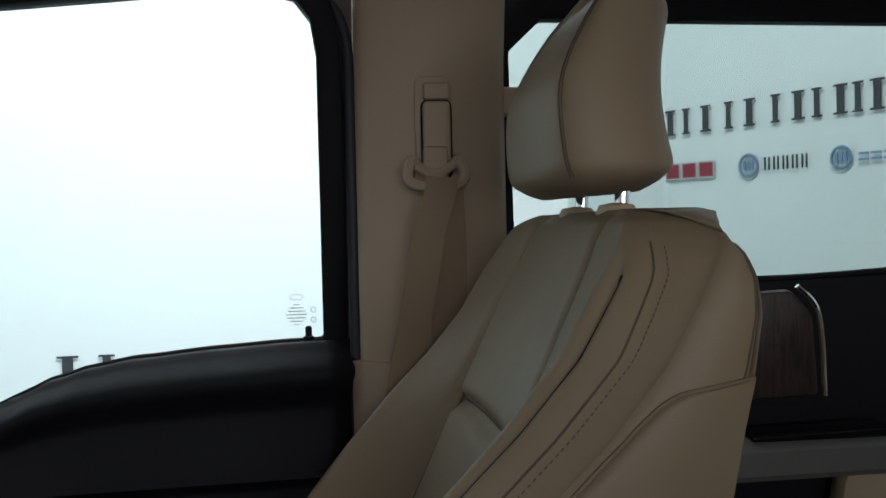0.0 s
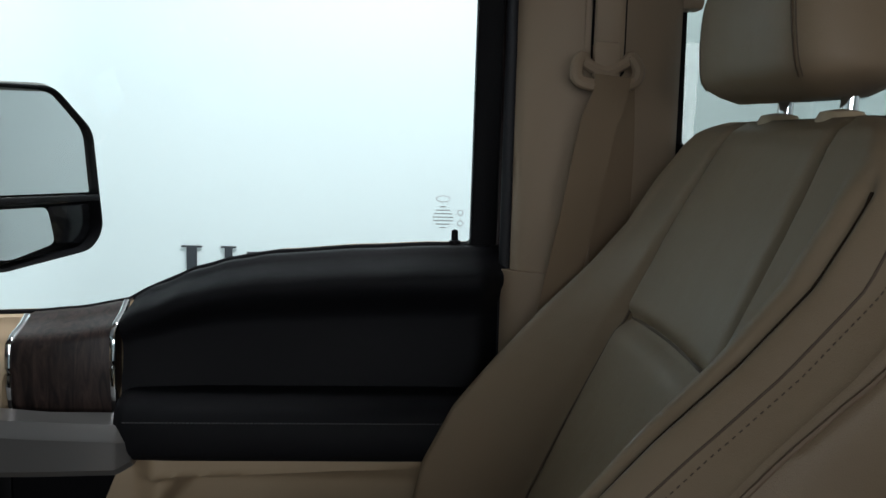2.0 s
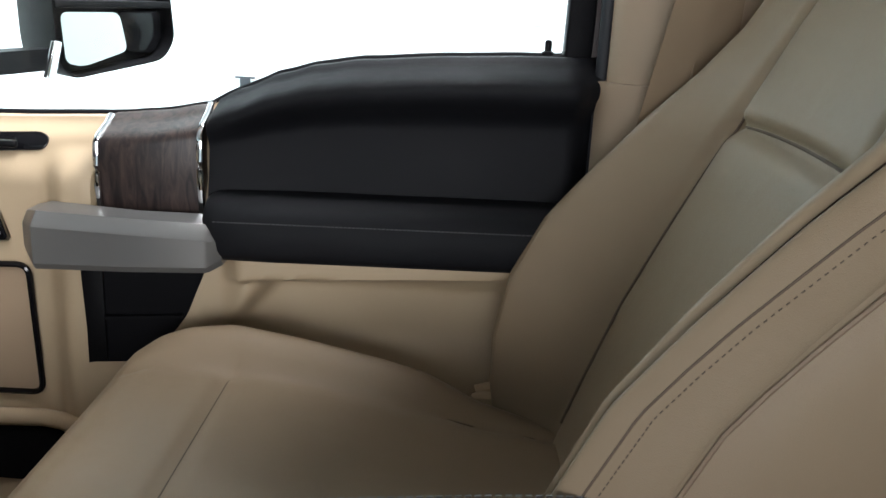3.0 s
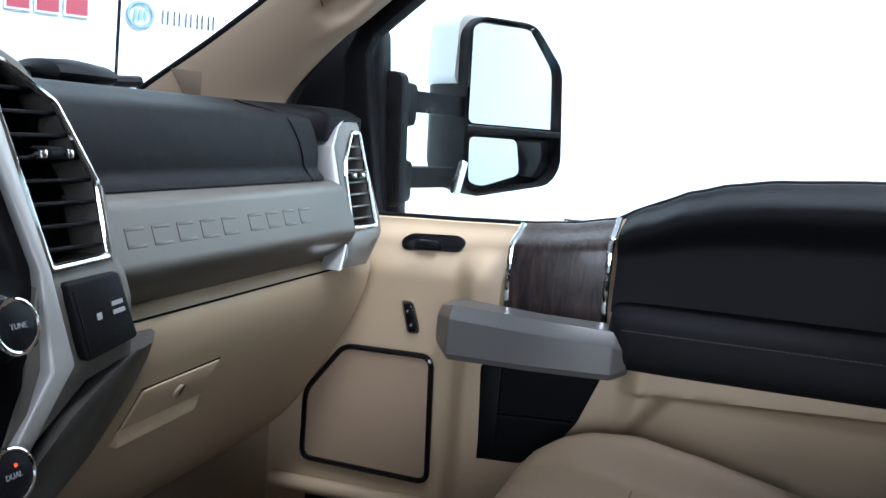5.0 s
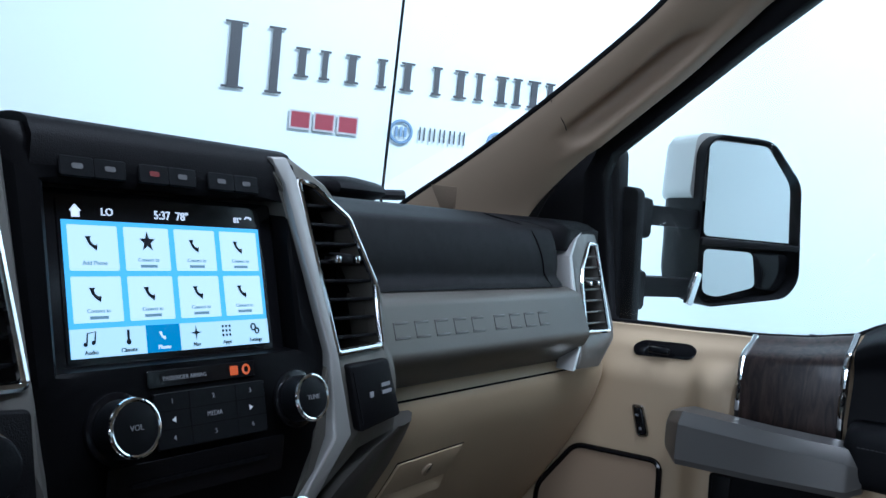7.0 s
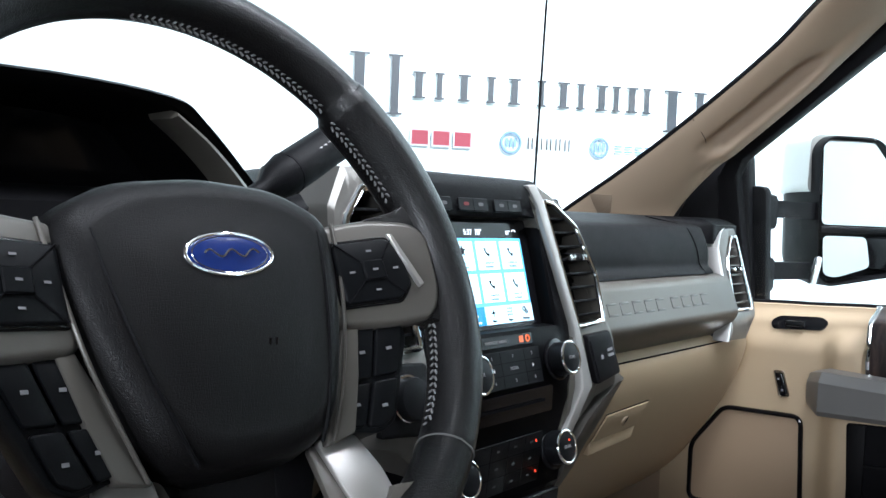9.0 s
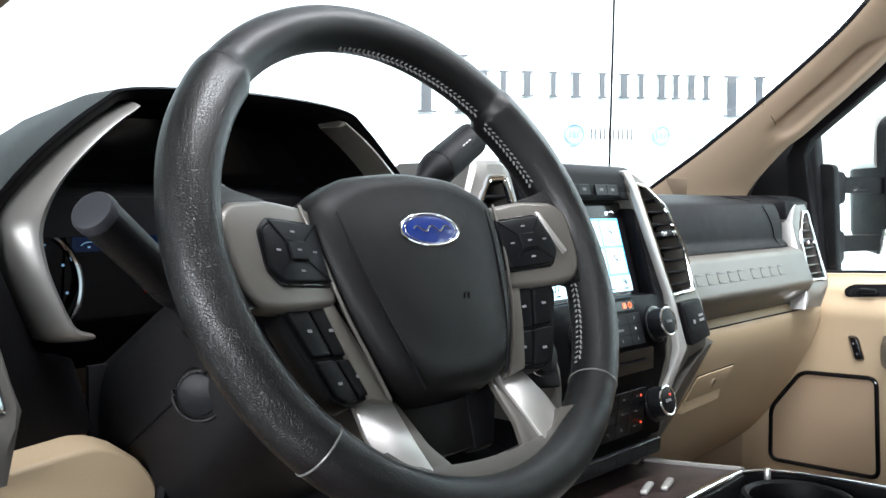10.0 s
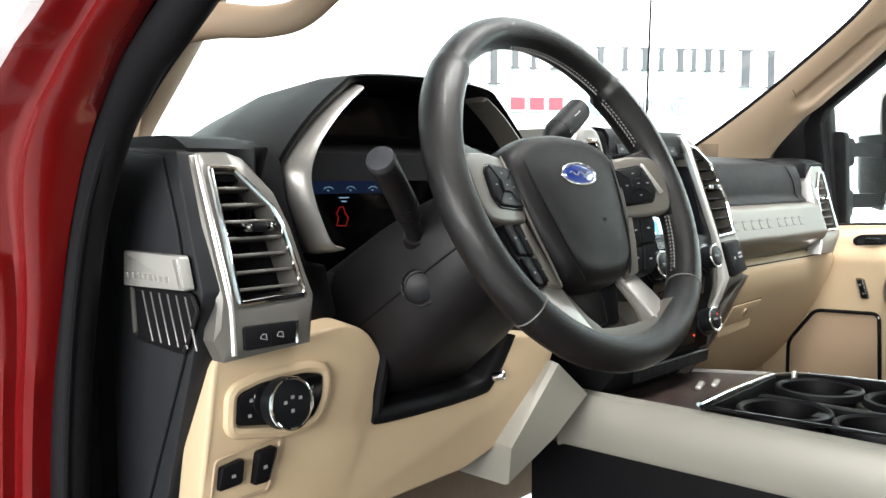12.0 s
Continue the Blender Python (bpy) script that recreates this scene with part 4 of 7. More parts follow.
for k, word in enumerate(("Audio", "Climate", "Phone", "Nav", "Apps", "Settings")):
    x = -0.0725 + k * 0.029
    on = k == 2
    if on:
        plate(x - 0.0145, x + 0.0145, 1.403, 1.4215, d0 + 0.0007, 0.0002, SEL, ts, "selected_tab", 0, 0)
    writing("menu_word", word, on_m(x, 1.4062, d0 + 0.0011), 0.0042, SWHITE if on else SINK, bar)
    ink = SWHITE if on else SINK
    z = 1.4145
    if k == 0:
        part("note_icon", merge(sweep([on_stack(x - 0.003, z - 0.003, d0 + 0.001), on_stack(x - 0.002, z + 0.004, d0 + 0.001), on_stack(x + 0.004, z + 0.005, d0 + 0.001), on_stack(x + 0.003, z - 0.002, d0 + 0.001)], 0.0006, 5, up=FN), disc(on_stack(x - 0.004, z - 0.003, d0 + 0.0008), FN, 0.0015, 0.0004, 12), disc(on_stack(x + 0.002, z - 0.002, d0 + 0.0008), FN, 0.0015, 0.0004, 12)), ink, bar)
    elif k == 1:
        part("thermometer_icon", merge(sweep([on_stack(x, z - 0.003, d0 + 0.001), on_stack(x, z + 0.005, d0 + 0.001)], 0.0009, 6, up=(1, 0, 0)), disc(on_stack(x, z - 0.003, d0 + 0.0008), FN, 0.0019, 0.0004, 12)), ink, bar)
    elif k == 2:
        handset(x, z + 0.0005, 0.0045, ink, bar)
    elif k == 3:
        part("compass_icon", slab([on_stack(x + 0.0052 * (1 if i % 2 == 0 else 0.25) * math.sin(i * math.pi / 4), z + 0.0052 * (1 if i % 2 == 0 else 0.25) * math.cos(i * math.pi / 4), d0 + 0.0008) for i in range(8)], FN * 0.0002), ink, bar)
    elif k == 4:
        for i in range(3):
            for j in range(3):
                plate(x + (i - 1) * 0.0034 - 0.0009, x + (i - 1) * 0.0034 + 0.0009, z + (j - 1) * 0.0032 - 0.0009, z + (j - 1) * 0.0032 + 0.0009, d0 + 0.0008, 0.0002, ink, bar, "dot_icon", 0, 0)
    else:
        for dx, dz, r in ((-0.0016, 0.0014, 0.0024), (0.002, -0.0016, 0.002)):
            part("gear_icon", hoop(on_stack(x + dx, z + dz, d0 + 0.001), FN, r, 0.0007, 14, 5), ink, bar)

# airbag lamp strip, audio keys and knobs
ab = plate(-0.043, 0.054, 1.379, 1.3905, 0.0, 0.0015, BLACK_GLOSS, fas, "airbag_strip")
writing("airbag_text", "PASSENGER AIRBAG", on_m(-0.012, 1.3845, 0.0018), 0.0042, PRINT_DIM, ab)
ORANGE = glow("orange_warning_lamp", (1.0, 0.16, 0.03), 1.2)
plate(0.029, 0.0365, 1.3815, 1.388, 0.0016, 0.0003, ORANGE, ab, "warning_lamp", 0.001, 0)
part("warning_lamp", hoop(on_stack(0.0445, 1.3848, 0.0018), FN, 0.0032, 0.0009, 16, 5), ORANGE, ab)
ky = plate(-0.040, 0.060, 1.339, 1.3755, 0.0, 0.003, KEY, fas, "audio_keys")
for z in (1.3515, 1.3635):
    plate(-0.039, 0.059, z - 0.0003, z + 0.0003, 0.0031, 0.0002, DARK, ky, "key_gap", 0, 0)
for x in (-0.011, 0.031):
    plate(x - 0.0003, x + 0.0003, 1.34, 1.375, 0.0031, 0.0002, DARK, ky, "key_gap", 0, 0)
for word, x, z in (("1", -0.026, 1.3695), ("2", 0.010, 1.3695), ("3", 0.045, 1.3695), ("MEDIA", 0.010, 1.3575), ("4", -0.026, 1.3455), ("5", 0.010, 1.3455), ("6", 0.045, 1.3455)):
    writing("key_print", word, on_m(x, z, 0.0034), 0.0048, PRINT_DIM, ky)
for x, sg in ((-0.026, -1), (0.045, 1)):
    part("skip_symbol", slab([on_stack(x + sg * a, 1.3575 + b, 0.0032) for a, b in ((-0.002, 0.002), (0.0015, 0), (-0.002, -0.002))], FN * 0.0002), PRINT, ky)


def knob(x, z, r, word, label):
    k = part("knob", disc(on_stack(x, z, 0.0), FN, r + 0.005, 0.004, 36, 0.002), BLACK_GLOSS, fas, label)
    part("knob_grip", disc(on_stack(x, z, 0.004), FN, r, 0.017, 36, 0.002, r * 0.95), KEY, k)
    part("knob_ring", hoop(on_stack(x, z, 0.020), FN, r * 0.93, 0.0017, 36, 8), CHROME, k, "chrome ring")
    if word:
        writing("knob_print", word, on_m(x, z, 0.0216), 0.0052, PRINT_DIM, k)
    return k


knob(-0.069, 1.357, 0.0192, "VOL", "black volume knob with a chrome ring")
knob(0.093, 1.358, 0.0182, "TUNE", "black tuning knob with a chrome ring")
knob(-0.085, 1.262, 0.0185, "", "black temperature knob with a chrome ring")
knob(0.089, 1.262, 0.0185, "DUAL", "black temperature knob with a chrome ring")
RLAMP = glow("red_key_lamp", (1.0, 0.06, 0.02), 2.0)
for x, z in ((0.050, 1.277), (0.056, 1.243), (0.089, 1.2695), (-0.045, 1.243)):
    part("key_lamp", disc(on_stack(x, z, 0.0035 if x != 0.089 else 0.0216), FN, 0.0013, 0.0004, 10), RLAMP, fas)
hv = plate(-0.060, 0.063, 1.232, 1.286, 0.0, 0.003, KEY, fas, "climate_keys")
for z in (1.250, 1.268):
    plate(-0.059, 0.062, z - 0.0003, z + 0.0003, 0.0031, 0.0002, DARK, hv, "key_gap", 0, 0)
for x in (-0.030, 0.0, 0.030):
    plate(x - 0.0003, x + 0.0003, 1.233, 1.285, 0.0031, 0.0002, DARK, hv, "key_gap", 0, 0)
    for z in (1.241, 1.259, 1.277):
        plate(x + 0.010, x + 0.015, z - 0.001, z + 0.001, 0.0031, 0.0002, PRINT_FAINT, hv, "key_symbol", 0, 0)
plate(-0.078, 0.078, 1.306, 1.334, 0.0, 0.0012, BLACK_GLOSS, fas, "player_slot", 0.003)
plate(-0.06, 0.06, 1.3185, 1.3215, 0.0013, 0.0003, DARK, fas, "slot_gap", 0, 0)
# solid slab; the shade of the recess is put into its colour
part("stack_base", slab([V((x, y, z)) for x, y, z in ((-0.125, -0.020, 1.222), (0.125, -0.020, 1.222), (0.125, 0.030, 1.16), (-0.125, 0.030, 1.16))], (0, 0.12, 0.02), 0.01), DARK, dash, "dark slab for the shaded recess under the stack")
plate(-0.105, 0.105, 1.196, 1.216, -0.004, 0.012, KEY, fas, "lower_key_strip", 0.004, 0.002)
for x in (-0.07, -0.035, 0.0, 0.035, 0.07):
    plate(x - 0.0004, x + 0.0004, 1.198, 1.214, 0.0081, 0.0002, DARK, fas, "key_gap", 0, 0)
# taupe flank beside the stack, running back to the glovebox and down to the console
rings = []
for front, x1, z1 in (((0.222, -0.040, 1.320), 0.300, 1.316), ((0.190, -0.041, 1.307), 0.302, 1.290), ((0.152, -0.041, 1.285), 0.300, 1.262), ((0.124, -0.040, 1.262), 0.293, 1.235), ((0.122, -0.026, 1.225), 0.282, 1.205), ((0.134, 0.0, 1.185), 0.262, 1.165), ((0.142, 0.03, 1.150), 0.245, 1.120), ((0.146, 0.06, 1.110), 0.230, 1.085)):
    f, e = V(front), V((x1, on_lower(x1, z1) + 0.006, z1))
    rings.append([f + V((0.004, 0.05, -0.004)), f, f.lerp(e, 0.06) + V((0.004, -0.003, 0)), f.lerp(e, 0.35) + V((0.006, -0.007, 0)), f.lerp(e, 0.8) + V((0.004, -0.006, 0)), e, e + V((0, 0.03, 0))])
# the flank's shade is put into its darker taupe
part("stack_flank", loft(rings), TAUPE_SHADED, dash, "taupe flank of the centre stack", sharp=50)

# driver side: end panel, knee panel, headlamp switch
END = [(0.132, 1.513), (0.035, 1.508), (0.017, 1.443), (-0.002, 1.386), (0.012, 1.340), (0.028, 1.293), (0.065, 1.19), (0.09, 1.12), (0.152, 1.12), (0.152, 1.44), (0.145, 1.476)]
part("end_panel", slab(yz(rounded(END, 0.004), -0.750), (-0.026, 0, 0), 0.003), END_BLACK, dash, "black dash end panel")
END2 = [(0.128, 1.509), (0.054, 1.503), (0.042, 1.472), (0.031, 1.442), (0.022, 1.403), (0.010, 1.373), (0.026, 1.324), (0.068, 1.235), (0.09, 1.187), (0.115, 1.125), (0.148, 1.125), (0.148, 1.44), (0.141, 1.475)]
part("end_insert", slab(yz(rounded(END2, 0.004), -0.776), (-0.004, 0, 0), 0.0015), END_BLACK, dash)
pl = part("name_plate", slab(yz(rounded([(0.104, 1.418), (0.012, 1.418), (0.003, 1.389), (0.106, 1.386)], 0.003), -0.780), (-0.010, 0, 0), 0.004), SILVER_DULL, dash, "satin silver name plate")
part("plate_end", slab(yz([(0.020, 1.415), (0.012, 1.415), (0.004, 1.391), (0.011, 1.391)], -0.7885), (-0.003, 0, 0), 0.001), SILVER, pl)
for k in range(9):
    y = 0.100 - k * 0.0088
    part("raised_bar", box((-0.7902, y, 1.3965), (0.001, 0.0050, 0.005), 0.0003), SILVER, pl)
LV = [(0.104, 1.383), (0.006, 1.385), (-0.003, 1.372), (0.020, 1.333), (0.098, 1.337)]
gr = part("speaker_louver", slab(yz(rounded(LV, 0.003), -0.7805), (-0.0015, 0, 0)), DARK, dash, "slatted speaker opening")
part("louver_frame", sweep(yz(rounded(LV, 0.004), -0.7815), 0.0018, 8, True, up=(1, 0, 0)), COLUMN, gr)
for k in range(6):
    y = 0.087 - k * 0.0142
    part("slat", slab([V((-0.7815, y, 1.3825)), V((-0.7815, y - 0.0016, 1.3825)), V((-0.7815, y - 0.0176, 1.3375)), V((-0.7815, y - 0.0160, 1.3375))], (-0.0016, 0, 0), 0.0004, 1), GRIP, gr)
part("louver_edge", slab(yz([(0.105, 1.384), (0.101, 1.384), (0.097, 1.343), (0.101, 1.341)], -0.780), (-0.005, 0, 0), 0.001), SILVER_MID, gr)

KNEE = [(-0.757, 1.327), (-0.66, 1.332), (-0.60, 1.338), (-0.572, 1.325), (-0.553, 1.298), (-0.556, 1.262), (-0.566, 1.238), (-0.545, 1.226), (-0.40, 1.226), (-0.372, 1.236), (-0.33, 1.29), (-0.235, 1.275), (-0.262, 1.22), (-0.33, 1.155), (-0.40, 1.135), (-0.60, 1.128), (-0.772, 1.15), (-0.770, 1.22)]
knee_y = lambda x, z: 0.012 + 0.10 * (1.33 - z) * step(1.3, 1.1, z)
part("knee_panel", slab(xz(rounded(KNEE, 0.012, 4), knee_y), (0, 0.035, 0.004), 0.010, 3), TAN, dash, "tan knee panel under the wheel", sharp=50)
PK = [(-0.556, 1.302), (-0.567, 1.238), (-0.548, 1.225), (-0.40, 1.2255), (-0.368, 1.238), (-0.330, 1.290)]
PI = [(-0.541, 1.300), (-0.550, 1.250), (-0.540, 1.243), (-0.405, 1.2435), (-0.382, 1.252), (-0.350, 1.296)]
po, pi_ = smooth_line(xz(PK, 0.0), 3), smooth_line(xz(PI, 0.0), 3)
rings = [[V((a.x, knee_y(0, a.z) + 0.020, a.z)), V((a.x, knee_y(0, a.z) - 0.003, a.z)), V((a.lerp(b, 0.25).x, knee_y(0, a.z) - 0.006, a.lerp(b, 0.25).z)), V((a.lerp(b, 0.8).x, knee_y(0, a.z) - 0.004, a.lerp(b, 0.8).z)), V((b.x, knee_y(0, a.z) + 0.002, b.z)), V((b.x, 0.085, b.z + 0.004))] for a, b in zip(po, pi_)]
part("column_pocket", loft(rings), BLACK, dash, "black pocket rim under the column", sharp=50)
part("pocket_back", slab(xz([(-0.57, 1.23), (-0.33, 1.23), (-0.32, 1.38), (-0.57, 1.38)], 0.086), (0, 0.005, 0)), DARK, dash)
part("column_apron", slab(xz(rounded([(-0.548, 1.275), (-0.385, 1.272), (-0.355, 1.30), (-0.36, 1.37), (-0.56, 1.37)], 0.01), lambda x, z: 0.030 - 0.25 * (z - 1.27)), (0, 0.02, 0), 0.004), COLUMN, dash, "black lower column cover")
part("latch_pin", disc((-0.378, 0.004, 1.248), (0.2, -1, 0.2), 0.0058, 0.014, 14, 0.002), CHROME, dash)
hl = part("lamp_switch", slab(xz(rounded([(-0.736, 1.290), (-0.71, 1.297), (-0.66, 1.298), (-0.638, 1.293), (-0.640, 1.270), (-0.650, 1.253), (-0.68, 1.252), (-0.738, 1.262)], 0.006), lambda x, z: knee_y(x, z) - 0.006), (0, 0.012, 0), 0.0015), BLACK_GLOSS, dash, "black headlamp switch panel")
part("switch_rim", sweep(xz(rounded([(-0.742, 1.294), (-0.71, 1.302), (-0.655, 1.303), (-0.632, 1.297), (-0.634, 1.268), (-0.648, 1.247), (-0.68, 1.245), (-0.744, 1.256)], 0.010), lambda x, z: knee_y(x, z) - 0.001), 0.006, 8, True, up=(0, 1, 0)), TAN, hl)
part("lamp_knob", disc((-0.690, knee_y(0, 1.275) - 0.007, 1.275), (0, -1, 0.1), 0.0245, 0.016, 40, 0.003), KEY, hl)
part("knob_ring", hoop((-0.690, knee_y(0, 1.275) - 0.022, 1.2765), (0, -1, 0.1), 0.0235, 0.0018, 40, 8), CHROME, hl, "chrome ring")
for x, z in ((-0.698, 1.279), (-0.690, 1.283), (-0.681, 1.281), (-0.690, 1.27), (-0.723, 1.283), (-0.725, 1.269), (-0.653, 1.283)):
    part("switch_symbol", box((x, knee_y(0, 1.275) - (0.0238 if abs(x + 0.69) < 0.015 else 0.0064), z), (0.0035, 0.0006, 0.003), 0), PRINT_DIM, hl)
for q, cx in (([(-0.752, 1.226), (-0.728, 1.229), (-0.729, 1.206), (-0.754, 1.204)], -0.74), ([(-0.712, 1.231), (-0.692, 1.233), (-0.700, 1.200), (-0.716, 1.200)], -0.705)):
    b = part("pedal_switch", slab(xz(rounded(q, 0.003), lambda x, z: knee_y(x, z) - 0.005), (0, 0.01, 0), 0.0015), BLACK, dash, "black pedal and lamp switch")
    part("switch_symbol", box((cx, knee_y(0, 1.216) - 0.0054, 1.216), (0.004, 0.0006, 0.003), 0), PRINT_DIM, b)
part("switch_rim", sweep(xz(rounded([(-0.757, 1.233), (-0.69, 1.241), (-0.686, 1.236), (-0.697, 1.19), (-0.76, 1.19)], 0.005), lambda x, z: knee_y(x, z) - 0.0005), 0.0016, 6, True, up=(0, 1, 0)), TAN_DEEP, dash)

# instrument cluster: hood, silver arms, dark face
ARCH = smooth_line([(-0.664, 1.475, 0), (-0.652, 1.506, 0), (-0.618, 1.545, 0), (-0.575, 1.580, 0), (-0.545, 1.593, 0), (-0.44, 1.598, 0), (-0.345, 1.593, 0), (-0.315, 1.578, 0), (-0.268, 1.535, 0), (-0.236, 1.500, 0), (-0.226, 1.475, 0)], 4)


def arch_at(k, dz):
    return [(p.x + (-0.445 - p.x) * k, p.y + dz) for p in ARCH]


rings = []
for y, k, dz in ((0.050, 0.0, 0.0), (0.046, 0.004, -0.002), (0.050, 0.02, -0.008), (0.12, 0.04, -0.012), (0.17, 0.05, -0.016)):
    rings.append([V((x, y, z)) for x, z in arch_at(k, dz)])
part("cluster_shade", loft(rings, False, False), STACK, dash, "black cluster hood lining", sharp=60)
rings = [[V((x, y, max(z, 1.49))) for x, z in arch_at(k, dz)] for y, k, dz in ((0.05, 0.0, 0.0), (0.10, -0.005, 0.0), (0.20, -0.03, -0.012), (0.30, -0.06, -0.04), (0.40, -0.1, -0.075))]
part("cluster_hood", loft(rings, False, False), COLUMN, dash, "black cluster hood", sharp=60)
AO = [(-0.552, 1.587), (-0.591, 1.561), (-0.632, 1.521), (-0.652, 1.498), (-0.650, 1.47), (-0.638, 1.435), (-0.622, 1.408), (-0.596, 1.405)]
AI = [(-0.545, 1.576), (-0.575, 1.553), (-0.606, 1.521), (-0.622, 1.490), (-0.622, 1.465), (-0.615, 1.44), (-0.606, 1.419), (-0.596, 1.414)]
ao, ai = smooth_line([V((a, 0, b)) for a, b in AO], 4), smooth_line([V((a, 0, b)) for a, b in AI], 4)
ao = [a.lerp(b, 0.12) for a, b in zip(ao, ai)]
for s in (1, -1):
    rings = []
    for i, (a, b) in enumerate(zip(ao, ai)):
        yy = 0.050 - 0.024 * i / (len(ao) - 1)
        ring = []
        for p, dy in ((a, 0.045), (a, 0.026), (a.lerp(b, 0.15), 0.014), (a.lerp(b, 0.55), -0.003), (a.lerp(b, 0.80), -0.006), (b, 0.0), (b, 0.03)):
            x = p.x if s > 0 else -0.888 - p.x
            ring.append(V((x, yy + dy, p.z)))
        rings.append(ring)
    # right arm is silver too; taupe gives it its shade
    part("cluster_arm", loft(rings), SILVER_MID if s > 0 else TAUPE, dash, "satin silver cluster arm" if s > 0 else "silver cluster arm in taupe, shade put into its colour", sharp=40)
part("cluster_skirt", slab(xz([(-0.66, 1.49), (-0.62, 1.405), (-0.60, 1.38), (-0.59, 1.33), (-0.66, 1.33), (-0.66, 1.40)], 0.06), (0, 0.02, 0)), BLACK, dash)
part("cluster_flank", slab(xz([(-0.67, 1.515), (-0.655, 1.50), (-0.648, 1.46), (-0.625, 1.40), (-0.60, 1.395), (-0.585, 1.34), (-0.655, 1.332), (-0.66, 1.40), (-0.684, 1.47)], 0.045), (0, 0.03, 0), 0.004), BLACK, dash)
face = part("cluster_face", slab(xz([(x, z) for x, z in arch_at(0.05, -0.016)] + [(-0.25, 1.36), (-0.64, 1.36)], lambda x, z: 0.175 - 0.15 * (z - 1.48)), (0, 0.01, 0)), BLACK_GLOSS, dash, "dark instrument face")
fy = lambda x, z: 0.1735 - 0.15 * (z - 1.48)
BLUE_DIM = glow("dim_blue_display", (0.01, 0.03, 0.10), 0.16)
part("cluster_display", slab(xz(rounded([(-0.545, 1.482), (-0.372, 1.482), (-0.372, 1.39), (-0.545, 1.39)], 0.004), fy), (0, -0.001, 0)), BLACK_GLOSS, face, "dark driver display")
part("cluster_display", slab(xz([(-0.54, 1.481), (-0.375, 1.481), (-0.375, 1.464), (-0.54, 1.464)], lambda x, z: fy(x, z) - 0.0014), (0, -0.0004, 0)), BLUE_DIM, face, "dim blue gauge strip")
CYAN = glow("pale_blue_marks", (0.35, 0.6, 0.85), 0.35)
REDL = glow("red_warning_outline", (0.9, 0.05, 0.04), 0.15)
for x in (-0.525, -0.488, -0.452, -0.415):
    part("mini_gauge", sweep([V((x + 0.008 * math.cos(a), fy(x, 1.47) - 0.003, 1.4675 + 0.005 * math.sin(a))) for a in [0.35 + 0.22 * i for i in range(12)]], 0.0004, 5, up=(0, 1, 0)), CYAN, face)
    part("mini_gauge", box((x, fy(x, 1.47) - 0.002, 1.468), (0.0022, 0.0006, 0.0016), 0), CYAN, face)
part("belt_lamp", sweep(xz([(-0.455, 1.424), (-0.470, 1.425), (-0.468, 1.434), (-0.472, 1.440), (-0.468, 1.447), (-0.462, 1.448), (-0.458, 1.440), (-0.452, 1.434)], lambda x, z: fy(x, z) - 0.003), 0.0006, 5, True, up=(0, 1, 0)), REDL, face, "red seat belt warning")
for w, z in ((0.016, 1.4600), (0.008, 1.4555)):
    part("display_text", box((-0.462, fy(0, z) - 0.003, z - 0.001), (w, 0.0006, 0.0014), 0), CYAN, face)
for cx in (-0.585, -0.325):
    ring = part("dial_ring", sweep([V((cx + 0.052 * math.cos(a), fy(cx, 1.44) - 0.006, 1.436 + 0.052 * math.sin(a))) for a in [-0.9 + 0.1 * i for i in range(29)]], 0.003, 8, up=(0, 1, 0)), CHROME, face, "chrome dial ring")
    for i in range(9):
        a = 3.9 - i * 0.58
        part("dial_mark", box((cx + 0.042 * math.cos(a), fy(cx, 1.44) - 0.003, 1.436 + 0.042 * math.sin(a)), (0.0022, 0.0005, 0.0022), 0), REDL if 2 <= i <= 4 and cx < -0.5 else CYAN, face)
    part("dial_needle", box((cx - 0.015, fy(cx, 1.43) - 0.005, 1.428), (0.034, 0.001, 0.0022), 0.0004, Matrix.Rotation(0.5, 4, "Y")), glow("blue_needle", (0.05, 0.3, 0.9), 1.2), face)

# ---- steering wheel and column ----
WM = facing((-0.4475, -0.1535, 1.4742), (0.9992, -0.04, 0), (0.0172, 0.4286, 0.9033)) @ Matrix.Scale(1.06, 4)
wheel = thing("steering_wheel", "black leather steering wheel with silver spokes", "steering wheel")
wp = lambda u, v, d=0.0: WM @ V((u, v, d))
WN = (WM.to_3x3() @ V((0, 0, 1))).normalized()
R = 0.1642


def rim_r(a):
    """Tube radius by angle: slim over the top, thick thumb grips that begin at the upper seams."""
    deg = math.degrees(a) % 360
    q = abs(deg - 90)
    grip = step(44.5, 47, q) * step(92, 58, q)
    return 0.0152 + 0.0012 * step(44, 47, q) + 0.0030 * grip


n = 240
rings = []
for i in range(n + 1):
    a = 2 * math.pi * i / n
    c, s = math.cos(a), math.sin(a)
    r = rim_r(a)
    ring = []
    for j in range(20):
        b = 2 * math.pi * j / 20
        # the grips swell inwards more than outwards
        rr = r if math.cos(b) < 0 else 0.0152 + (r - 0.0152) * 0.35
        ring.append(wp((R + rr * math.cos(b)) * c, (R + rr * math.cos(b)) * s, 1.12 * rr * math.sin(b)))
    rings.append(ring)
part("rim", loft(rings, True, False), BLACK_LEATHER, wheel, "black leather rim", sharp=80)
